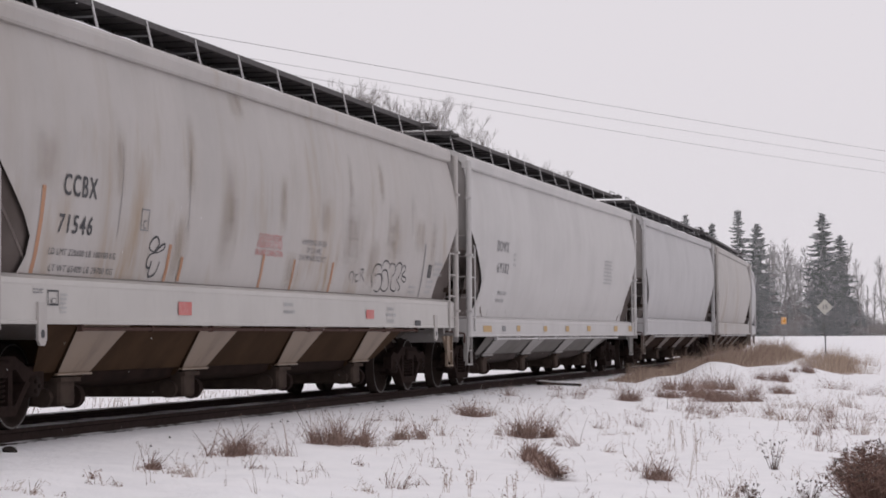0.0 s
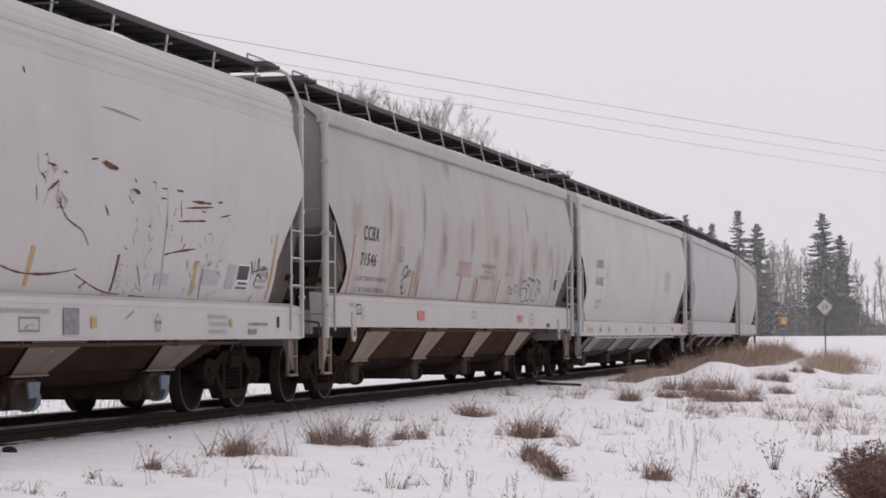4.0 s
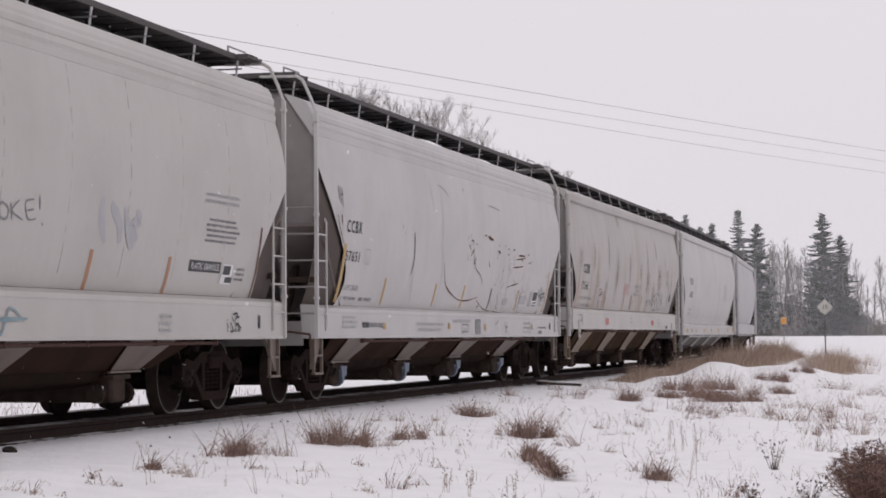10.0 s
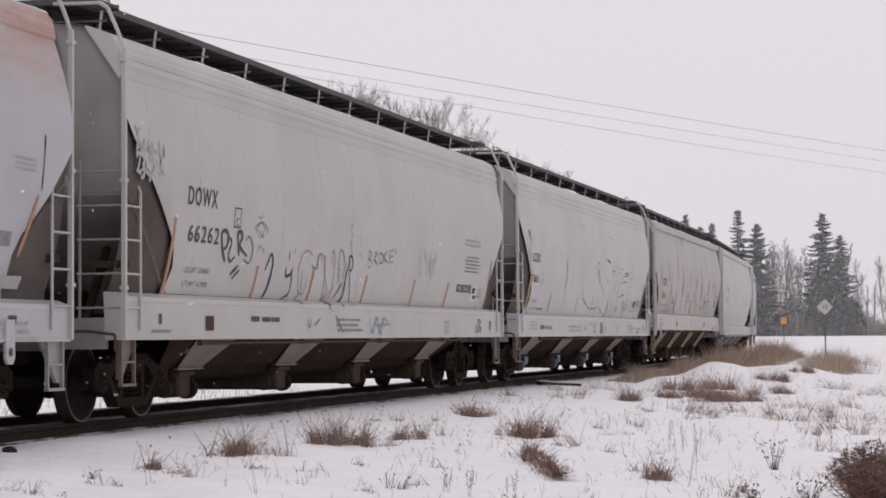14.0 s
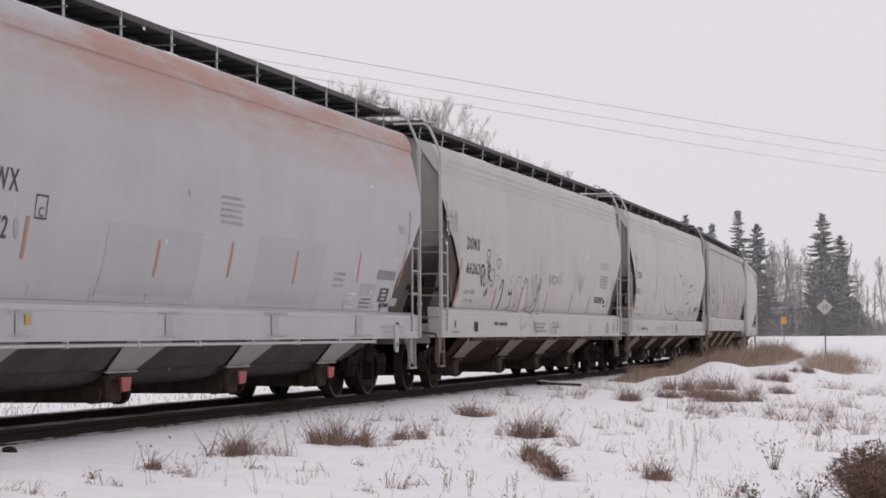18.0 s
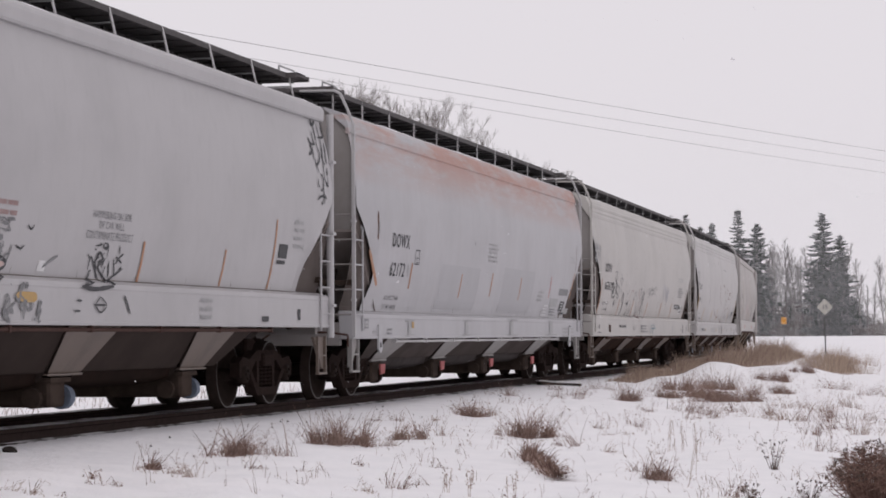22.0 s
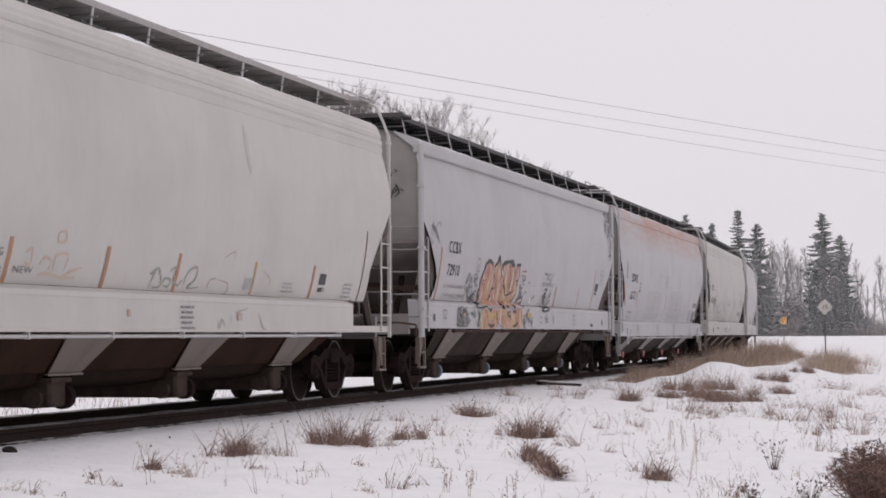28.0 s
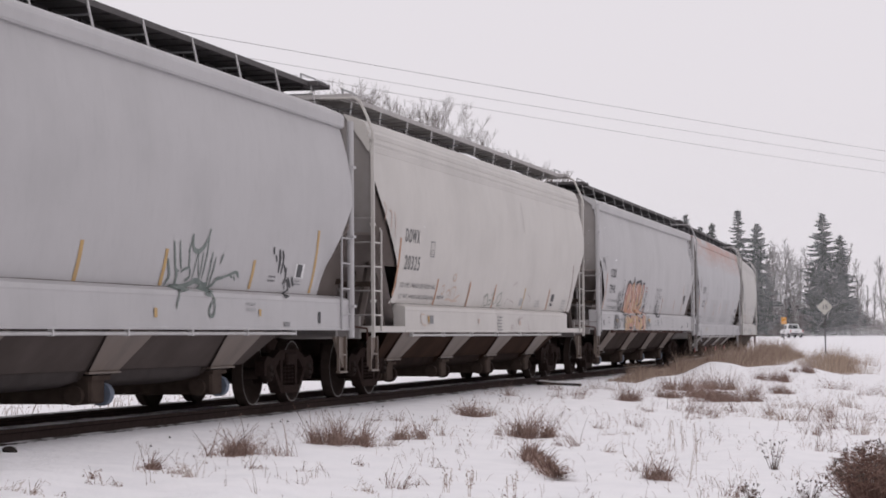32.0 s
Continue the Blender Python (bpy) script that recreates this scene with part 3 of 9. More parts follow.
def tuft(x, y, w, h, kind, seed):
    r = random.Random(seed)
    wind = r.uniform(-0.3, 0.4)
    tall = 1.4 if y < 32 else 1.0
    if kind == "tuft":
        V, F = blades(r, int(220 + 420 * w), w * 0.62, h * tall, wind, 0.0034, 0.08, 0.5, 6, 2.6)
        v2, f2 = blades(r, int(30 + 50 * w), w * 0.75, h * tall * 1.28, wind, 0.003, 0.65, 0.5, 6, 2.3)
        F += [tuple(k + len(V) for k in q) for q in f2]
        V += v2
        m = M_GRASS
    elif kind == "thin":
        V, F = blades(r, int(30 + 80 * w), w * 0.75, h * 1.3, wind, 0.0026, 0.45, 0.42, 6, 2.6)
        m = M_STRAW if seed % 3 == 1 else M_GRASS
    elif kind == "weed":
        V, F = blades(r, int(22 + 50 * w), w * 0.35, h * 0.9, 0.0, 0.0028, 0.0, 0.3, 3, 0.5)
        for _ in range(18):
            a, q = r.uniform(0, 2 * math.pi), w * 0.45 * math.sqrt(r.random())
            tip = blade(V, F, (q * 0.3 * math.cos(a), q * 0.3 * math.sin(a), -0.04), a, q * 1.1 / h, 0.2, h * r.uniform(0.45, 1.0), 0.0025)
            for _ in range(4):
                knob(V, F, (tip[0] + r.gauss(0, 0.011), tip[1] + r.gauss(0, 0.011), tip[2] + r.gauss(0, 0.009)), r.uniform(0.005, 0.01))
        m = M_WEED
    else:
        V, F = [], []
        for _ in range(3):
            a = r.uniform(0, 6.28)
            p = (r.gauss(0, w * 0.25), r.gauss(0, w * 0.25), -0.04)
            tip = blade(V, F, p, a, abs(r.gauss(0, 0.08)), 0.15, h * r.uniform(0.75, 1.0), 0.0026)
            for k in range(12):
                f = 1 - 0.05 * k
                knob(V, F, (p[0] + (tip[0] - p[0]) * f + r.gauss(0, 0.008), p[1] + (tip[1] - p[1]) * f, p[2] + (tip[2] - p[2]) * f), r.uniform(0.004, 0.008))
        m = M_STRAW
    root_mat(V, F, r, w * (0.3 if kind == "stalk" else 0.55))
    ob = mesh_from("grass_tuft", V, F, m)
    ob.location = (x, y, ground_z(x, y))
    tagged(ob, GRASS_LABEL[kind], "grass", "tufts in the snow")
    return ob


def stubble():
    """Single dead stems scattered over the drifts."""
    r = random.Random(21)
    spots = []
    while len(spots) < 1500:
        d = r.uniform(15.0, 62.0)
        x = at_view(r.uniform(-1.02, 1.05), d)
        if noise.noise((x * 0.5, d * 0.22, 7.0)) + 0.25 * x / d / 0.2 > r.uniform(-0.3, 0.5):
            spots.append((x, d))
    sx, sy = np.array([q[0] for q in spots]), np.array([q[1] for q in spots])
    off = near_line(sx, sy)[1]
    zs = ground_height(sx, sy)
    V, F = [], []
    for x, y, n, z in zip(sx.tolist(), sy.tolist(), off.tolist(), zs.tolist()):
        if n < 2.6:
            continue
        for _ in range(r.choice((1, 1, 2, 4))):
            p = (x + r.gauss(0, 0.04), y + r.gauss(0, 0.08), z - 0.02)
            tip = blade(V, F, p, r.uniform(0, 6.28), abs(r.gauss(0, 0.4)), r.uniform(0, 1.8), r.uniform(0.04, 0.2), 0.0022)
            if r.random() < 0.35:
                spikelet(V, F, tip, r, r.uniform(0.012, 0.025))
    ob = mesh_from("grass_stubble", V, F, M_GRASS)
    tagged(ob, "scattered thin dead stems in the snow", "grass", "", "stuff")


stubble()


def loose_gravel():
    """Dark bits of ballast strewn over the snowy shoulder."""
    r = random.Random(31)
    V, F = [], []
    for _ in range(45):
        s = r.uniform(-22.0, 30.0)
        x, y, _ = track(s, 1.5 + abs(r.gauss(0, 0.9)))
        knob(V, F, (x, y, ground_z(x, y) + 0.004), r.uniform(0.006, 0.018))
    ob = mesh_from("loose_gravel", V, F, M_TIE)
    tagged(ob, "small dark stones scattered on the snowy shoulder", "gravel", "", "stuff")


loose_gravel()
for x, y, w, h, kind, seed in (
    (-2.24, 21.72, 0.49, 0.32, "tuft", 0),
    (-2.57, 19.42, 0.34, 0.23, "thin", 1),
    (-2.77, 20.04, 0.16, 0.19, "tuft", 2),
    (-1.70, 21.72, 0.35, 0.32, "thin", 3),
    (-1.36, 24.48, 0.42, 0.34, "tuft", 4),
    (-1.03, 24.68, 0.43, 0.33, "tuft", 5),
    (-0.92, 21.55, 0.20, 0.18, "thin", 6),
    (-0.42, 26.21, 0.38, 0.29, "tuft", 7),
    (-0.25, 27.33, 0.43, 0.33, "thin", 8),
    (-0.12, 21.72, 0.26, 0.12, "thin", 9),
    (0.47, 33.04, 0.54, 0.37, "tuft", 10),
    (1.02, 27.92, 0.33, 0.44, "tuft", 11),
    (1.32, 27.98, 0.16, 0.30, "tuft", 12),
    (0.81, 28.07, 0.22, 0.30, "thin", 13),
    (1.07, 40.73, 0.65, 0.32, "thin", 14),
    (2.36, 41.59, 0.55, 0.44, "thin", 15),
    (3.50, 40.79, 0.46, 0.60, "tuft", 16),
    (2.07, 21.03, 0.22, 0.25, "tuft", 17),
    (1.98, 21.90, 0.18, 0.29, "thin", 18),
    (2.85, 26.90, 0.16, 0.54, "stalk", 19),
    (2.98, 26.96, 0.10, 0.43, "stalk", 20),
    (3.15, 26.74, 0.10, 0.43, "stalk", 21),
    (2.47, 21.47, 0.06, 0.46, "stalk", 22),
    (3.71, 24.10, 0.27, 0.39, "weed", 23),
    (2.82, 19.66, 0.21, 0.21, "weed", 24),
    (3.41, 20.02, 0.27, 0.23, "weed", 25),
    (2.61, 19.69, 0.16, 0.24, "thin", 26),
    (4.68, 46.65, 0.75, 0.56, "thin", 27),
    (4.61, 43.73, 0.47, 0.41, "tuft", 28),
    (5.11, 42.60, 0.80, 0.45, "thin", 29),
    (4.64, 37.46, 0.60, 0.45, "thin", 30),
    (5.67, 42.53, 0.63, 0.57, "tuft", 31),
    (5.27, 38.04, 0.41, 0.41, "thin", 32),
    (7.53, 47.94, 0.51, 0.36, "tuft", 33),
    (8.92, 58.27, 0.94, 0.55, "tuft", 34),
    (10.60, 63.21, 0.68, 0.42, "tuft", 35),
    (5.52, 37.06, 0.40, 0.35, "thin", 36),
    (5.88, 36.53, 0.34, 0.39, "thin", 37),
    (5.50, 31.84, 0.34, 0.34, "thin", 38),
    (6.22, 33.97, 0.55, 0.46, "thin", 39),
    (6.40, 32.57, 0.44, 0.40, "thin", 40),
    (10.14, 54.49, 0.88, 0.44, "thin", 41),
    (9.24, 46.08, 0.62, 0.37, "thin", 42),
    (2.51, 29.32, 0.27, 0.16, "thin", 43),
    (2.80, 31.80, 0.25, 0.34, "thin", 44),
    (2.23, 28.98, 0.15, 0.11, "thin", 45),
    (-3.38, 16.94, 0.28, 0.14, "thin", 46),
    (-2.83, 17.83, 0.19, 0.17, "thin", 47),
    (-3.10, 18.48, 0.15, 0.12, "thin", 48),
    (-2.22, 19.03, 0.13, 0.30, "thin", 49),
    (0.57, 18.95, 0.10, 0.30, "stalk", 50),
    (0.19, 18.95, 0.09, 0.28, "stalk", 51),
    (0.04, 19.24, 0.07, 0.26, "stalk", 52),
    (-0.44, 19.48, 0.16, 0.26, "thin", 53),
    (-1.33, 20.43, 0.16, 0.16, "thin", 54),
    (-0.74, 19.13, 0.20, 0.15, "thin", 55),
    (-0.22, 20.02, 0.11, 0.16, "thin", 56),
    (1.56, 26.48, 0.21, 0.35, "thin", 57),
    (1.98, 25.93, 0.14, 0.21, "thin", 58),
    (2.31, 45.02, 0.36, 0.30, "thin", 59),
    (-0.68, 30.09, 0.20, 0.20, "thin", 60),
    (-0.13, 30.54, 0.24, 0.16, "thin", 61),
    (-1.86, 20.39, 0.11, 0.22, "thin", 62),
    (-3.06, 16.91, 0.14, 0.09, "thin", 63),
    (6.73, 38.09, 0.41, 0.41, "thin", 64),
    (6.47, 50.06, 0.80, 0.60, "tuft", 65),
    (3.59, 37.29, 0.30, 0.30, "thin", 66),
    (0.40, 34.29, 0.36, 0.27, "thin", 67),
    (2.23, 30.83, 0.16, 0.20, "thin", 68),
    (-0.99, 29.93, 0.20, 0.16, "thin", 69),
    (-0.63, 25.00, 0.27, 0.23, "thin", 70),
    (5.27, 48.12, 0.77, 0.51, "tuft", 71),
    (5.30, 45.32, 0.66, 0.54, "tuft", 72),
    (5.54, 44.06, 0.71, 0.59, "tuft", 73),
    (5.80, 42.51, 0.80, 0.55, "tuft", 74),
    (6.92, 47.67, 0.64, 0.45, "thin", 75),
    (5.38, 36.43, 0.59, 0.34, "thin", 76),
    (4.25, 37.97, 0.61, 0.40, "thin", 77),
    (4.38, 36.38, 0.58, 0.44, "thin", 78),
    (6.35, 39.14, 0.63, 0.37, "thin", 79),
    (6.22, 36.57, 0.69, 0.39, "thin", 80),
    (6.73, 37.13, 0.60, 0.45, "thin", 81),
    (7.85, 41.32, 0.67, 0.45, "thin", 82),
    (7.40, 36.91, 0.60, 0.40, "thin", 83),
    (4.63, 25.99, 0.28, 0.28, "thin", 84),
    (0.66, 33.53, 0.36, 0.27, "thin", 85),
    (2.73, 42.29, 0.45, 0.34, "thin", 86),
    (3.58, 46.86, 0.62, 0.37, "thin", 87),
):
    tuft(x, y, w, h, kind, seed)



def fallen_clump(x, y, x1, y1, x2, y2):
    """Matted brown clump fallen over, with a tail lying on the snow."""
    r = random.Random(5)
    z = ground_z(x, y)
    V, F = blades(r, 260, 0.09, 0.3, 0.12, 0.0045, 0.1, 0.55, 4, 1.8)
    a = math.atan2(y1 - y, x1 - x)
    run = math.hypot(x1 - x, y1 - y)
    for i in range(620):
        lump = r.choice(((0.03, 0.0), (0.1, 0.05), (0.18, -0.04), (0.26, 0.02), (0.42, 0.0), (0.6, 0.03), (0.7, 0.07), (0.74, -0.05), (0.86, 0.0), (0.97, -0.01)))
        u = min(1.0, max(0.0, r.gauss(lump[0], 0.06)))
        off = lump[1] + r.gauss(0, 0.035)
        px, py = (x1 - x) * u - math.sin(a) * off, (y1 - y) * u + math.cos(a) * off
        pz = ground_z(x + px, y + py) - z + 0.15 * (1 - u * 0.7) * r.random() * max(0.0, 1 - (off / 0.14) ** 2)
        blade(V, F, (px, py, pz), a + r.gauss(0, 1.1), r.uniform(0.5, 1.5), r.uniform(0, 1.2), r.uniform(0.08, 0.24), 0.0052, r.choice((0.0, 0.0, 1.2)))
    for i in range(60):
        px, py = x1 - x + r.gauss(0, 0.03), y1 - y + r.gauss(0, 0.05)
        ln = math.hypot(x2 - x1, y2 - y1)
        blade(V, F, (px, py, ground_z(x1, y1) - z + 0.05 * r.random()), math.atan2(y2 - y1, x2 - x1) + r.gauss(0, 0.08), 1.42, 0.15, ln * r.uniform(0.5, 1.0), 0.004)
    ob = mesh_from("fallen_grass_clump", V, F, M_GRASS)
    ob.location = (x, y, z)
    tagged(ob, "matted brown grass clump fallen over on the snow", "grass")


def plank(x, y):
    """Old timber half buried beside the track."""
    ob = thing("plank", "dark weathered timber lying in snow beside the track", "plank")
    bm = bmesh.new()
    box(bm, -0.5, 0.5, -0.11, 0.11, -0.12, 0.05, 0.015)
    part("timber", bm, M_TIE, ob)
    bm = bmesh.new()
    rows = [[(u, y2, 0.055 + 0.05 * (1 - (y2 / 0.16) ** 2) * (0.7 + 0.3 * noise.noise((u * 3, 0, 0)))) for u in np.linspace(-0.52, 0.52, 12).tolist()] for y2 in (-0.12, -0.06, 0.0, 0.06, 0.12)]
    quads(bm, rows)
    part("snow_cap", bm, M_SNOW, ob, smooth=True)
    ob.location, ob.rotation_euler = (x, y, ground_z(x, y)), (0, 0.05, radians(20))


def stone(x, y):
    bm = bmesh.new()
    bmesh.ops.create_icosphere(bm, subdivisions=2, radius=0.08)
    for v in bm.verts:
        v.co *= 1 + 0.3 * noise.noise(v.co * 14)
        v.co.z *= 0.5
    ob = part("stone", bm, M_TIE, None)
    ob.location = (x, y, ground_z(x, y) + 0.02)
    tagged(ob, "small dark stone showing through the snow", "stone")


def shrub(x, y, wide, high):
    """Dense rounded dark shrub at the edge of the view."""
    r = random.Random(9)
    ob = thing("shrub", "dense dark brown leafless shrub with seed heads in snow", "shrub")
    V, F, v, f, vs, fs = [], [], [], [], [], []
    for i in range(310):
        a, q = r.uniform(0, 2 * math.pi), math.sqrt(r.random())
        h = high * math.sqrt(max(0.12, 1 - 0.75 * q * q)) * r.uniform(0.55, 1.05)
        p = Vector((0.35 * wide * q * math.cos(a), 0.35 * wide * q * math.sin(a), -0.05))
        e = Vector((wide * q * math.cos(a), wide * q * math.sin(a), h))
        b = p.lerp(e, 0.55) + Vector((r.gauss(0, 0.04), r.gauss(0, 0.04), r.uniform(0.0, 0.05)))
        limb(V, F, p, b, 0.0042, 0.0032, 3)
        limb(V, F, b, e, 0.0032, 0.002, 3)
        for _ in range(9):
            q_ = r.random()
            m = b.lerp(e, q_) if r.random() < 0.75 else p.lerp(b, 0.4 + 0.6 * q_)
            g = m + Vector((r.gauss(0, 1), r.gauss(0, 1), r.uniform(-0.3, 1.0))).normalized() * r.uniform(0.04, 0.13)
            limb(v, f, m, g, 0.003, 0.0014, 3)
        if r.random() < 0.5:
            for _ in range(6):
                knob(vs, fs, (e.x + r.gauss(0, 0.014), e.y + r.gauss(0, 0.014), e.z + r.gauss(0, 0.01)), r.uniform(0.005, 0.01))
    mesh_from("stem_mass", V, F, M_SHRUB, ob)
    mesh_from("twig_mass", v, f, M_SHRUB, ob)
    mesh_from("seed_head_mass", vs, fs, M_WEED, ob)
    ob.location = (x, y, ground_z(x, y))
    return ob


def grass_belt(name, label, count, where, hgt, mat, seed):
    """Tall dry grass too thick to count."""
    r = random.Random(seed)
    V, F = [], []
    spots = [where(r) for _ in range(count)]
    zs = ground_height([q[0] for q in spots], [q[1] for q in spots]).tolist()
    for (x, y, k), z in zip(spots, zs):
        h = hgt * k * r.uniform(0.35, 1.15) * max(0.12, 0.7 + 1.3 * noise.noise((x * 0.9, y * 0.45, 2.0)) + 0.4 * noise.noise((x * 3.0, y * 2.0, 5.0)))
        b = len(V)
        dx, dy, w = r.gauss(0.15, 0.45) * h, r.gauss(0, 0.4) * h, r.uniform(0.003, 0.008)
        V.extend([(x - w, y, z - 0.1), (x + w, y, z - 0.1), (x + dx * 0.5 + w * 0.6, y + dy * 0.5, z + h * 0.6), (x + dx * 0.5 - w * 0.6, y + dy * 0.5, z + h * 0.6), (x + dx, y + dy, z + h)])
        F.extend([(b, b + 1, b + 2, b + 3), (b + 3, b + 2, b + 4)])
    ob = mesh_from(name, V, F, mat)
    tagged(ob, label, "grass", "", "stuff")


plank(2.58, 47.75)
stone(-4.27, 21.04)
fallen_clump(0.92, 23.90, 1.09, 20.80, 1.31, 20.63)
shrub(3.95, 19.72, 0.47, 0.58)


def beside_line(r):
    s = r.uniform(9.0, 72.0)
    wide = min(1.0, max(0.12, (s - 22) / 20))
    n = 1.75 + (0.6 + 1.6 * wide) * r.random() ** 0.9
    x, y, _ = track(s, n)
    return x, y, (0.25 + 0.8 * min(1.0, (s - 9) / 22)) * (1.0 - 0.35 * (n > 3.4))


def round_sign(r):
    y = r.uniform(70.0, 92.0)
    return r.gauss(0.1825 * y, 0.5 + 0.012 * (y - 70)), y, 0.7 * (1 - 0.4 * abs(y - 82) / 12)


def past_train(r):
    x, y, _ = track(r.uniform(-8.0, 16.0), r.uniform(-14.0, -7.0))
    return x, y, 1.0


grass_belt("dry_grass", "thick dry brown grass along the track shoulder", 13000, beside_line, 0.7, M_BELT, 3)
grass_belt("dry_grass", "brown seed-heavy grass among paler grass by the track", 3200, beside_line, 0.72, M_GRASS, 8)
grass_belt("dry_grass", "dry brown grass round the foot of the speed board", 3800, round_sign, 0.95, M_BELT, 4)
grass_belt("dry_grass", "sparse dry grass in snow beyond the track", 700, past_train, 0.3, M_GRASS, 6)


# ---- signs, wires ----
M_SIGNFACE = plain("pale_sign_face", (0.52, 0.51, 0.46), 0.5, 0.0, (0.42, 0.41, 0.37), 6, 0)
M_POST = plain("sign_post", (0.11, 0.105, 0.105), 0.7, 0.3, None, 6, 0.1)
M_SIGNORANGE = plain("yellow_orange_sign", (0.75, 0.33, 0.02), 0.5, 0.0, (0.65, 0.27, 0.02), 5, 0)
M_WIRE = plain("wire", (0.3, 0.29, 0.3), 0.6, 0.2, None, 3, 0)


def flat_text(words, size, m, parent, x, y, z):
    cu = bpy.data.curves.new("numeral", "FONT")
    cu.body, cu.size, cu.align_x, cu.align_y, cu.offset = words, size, "CENTER", "CENTER", 0.008
    tmp = bpy.data.objects.new("numeral", cu)
    me = bpy.data.meshes.new_from_object(tmp)
    bpy.data.objects.remove(tmp)
    me.materials.clear()
    me.materials.append(m)
    ob = part("numeral", me, m, parent)
    ob.location, ob.rotation_euler = (x, y, z), (math.pi / 2, 0, 0)


def speed_sign(x, y, z_face):
    s_ob = thing("speed_sign", "pale diamond railway speed board reading 15 on a post", "sign")
    g = ground_z(x, y)
    s_ob.location = (x, y, g)
    bm = bmesh.new()
    rod(bm, (0.03, 0, -0.2), (-0.02, 0, z_face - g + 0.2), 0.03, 0.03, 8)
    part("post", bm, M_POST, s_ob)
    bm = bmesh.new()
    r = 0.36
    prism(bm, [(-r, 0), (0, -r), (r, 0), (0, r)], -0.045, -0.033)
    face = part("board", bm, M_SIGNFACE, s_ob)
    face.location.z = z_face - g
    flat_text("15", 0.26, M_GREYTXT, s_ob, 0, -0.05, z_face - g)
    bm = bmesh.new()
    for a, b in (((-r, 0), (0, -r)), ((0, -r), (r, 0)), ((r, 0), (0, r)), ((0, r), (-r, 0))):
        rod(bm, (a[0] * 0.97, -0.046, a[1] * 0.97), (b[0] * 0.97, -0.046, b[1] * 0.97), 0.006, seg=4)
    edge = part("board_edge", bm, M_GALV, s_ob)
    edge.location.z = z_face - g


speed_sign(0.8605 * 92 * 0.2075, 92.0, 2.12)


def warning_sign(x, y, z_face):
    s_ob = thing("road_sign", "small yellow-orange roadside sign on a post", "sign")
    g = ground_z(x, y)
    s_ob.location = (x, y, g)
    bm = bmesh.new()
    rod(bm, (0, 0, -0.2), (0, 0, z_face - g + 0.2), 0.04, seg=6)
    part("post", bm, M_POST, s_ob)
    bm = bmesh.new()
    box(bm, -0.3, 0.3, -0.06, -0.045, z_face - g - 0.4, z_face - g + 0.4, 0.004)
    part("board", bm, M_SIGNORANGE, s_ob)
    bm = bmesh.new()
    for k in (-1, 1):
        box(bm, -0.2, 0.2, -0.066, -0.06, z_face - g + 0.12 * k - 0.05, z_face - g + 0.12 * k + 0.05)
    part("faded_lines", bm, plain("dull_orange", (0.5, 0.2, 0.02), 0.6), s_ob)


warning_sign(0.768 * 250 * 0.2075, 250.0, 2.55)


def wire(ends, sag, r=0.007):
    """One overhead wire hanging between two places."""
    a, b = Vector(ends[0]), Vector(ends[1])
    V, F = [], []
    for k in range(41):
        t = k / 40
        p = a.lerp(b, t)
        p.z -= sag * 4 * t * (1 - t)
        V += [(p.x + r * math.cos(q), p.y, p.z + r * math.sin(q)) for q in (0.5, 2.1, 3.7, 5.3)]
        if k:
            F += [(4 * k - 4 + i, 4 * k - 4 + (i + 1) % 4, 4 * k + (i + 1) % 4, 4 * k + i) for i in range(4)]
    ob = mesh_from("power_line", V, F, M_WIRE)
    tagged(ob, "thin dark overhead power line", "power line", "overhead wires")


wire(((-13.61, 42.01, 8.6), (31.01, 105.87, 8.6)), 0.17, 0.009)
wire(((-10.60, 43.68, 7.9), (28.72, 100.06, 7.9)), 0.19)
wire(((-8.44, 43.86, 7.4), (27.41, 97.83, 7.4)), 0.28)


def utility_pole(x, y, top):
    """Wooden pole with a cross-arm that carries the wires."""
    p_ob = thing("utility_pole", "weathered wooden utility pole with cross-arm and wires", "utility pole", "poles of the overhead line")
    g = ground_z(x, y)
    p_ob.location = (x, y, g)
    bm = bmesh.new()
    rod(bm, (0, 0, -0.5), (0, 0, top - g + 0.2), 0.16, 0.11, 12)
    part("pole", bm, M_TIE, p_ob)
    bm = bmesh.new()
    box(bm, -0.9, 0.9, -0.06, 0.06, top - g - 0.1, top - g + 0.02, 0.01)
    arm = part("cross_arm", bm, M_TIE, p_ob)
    arm.rotation_euler.z = radians(-35)


utility_pole(-13.61, 42.01, 8.7)
utility_pole(31.01, 105.87, 8.7)


# ---- covered hopper cars ----
SIDE_Z = [1.44, 1.6, 1.8, 2.0, 2.2, 2.45, 2.7, 2.95, 3.2, 3.45, 3.7, 3.9]
PROF_Z = [1.44, 1.6, 1.8, 2.0, 2.2, 2.45, 2.7, 2.95, 3.2, 3.45, 3.7, 3.9, 4.1, 4.3]
PROF_W = [1.36, 1.42, 1.475, 1.515, 1.55, 1.58, 1.6, 1.61, 1.605, 1.585, 1.55, 1.515, 1.475, 1.42]


def half_width(z):
    return float(np.interp(z, PROF_Z, PROF_W))


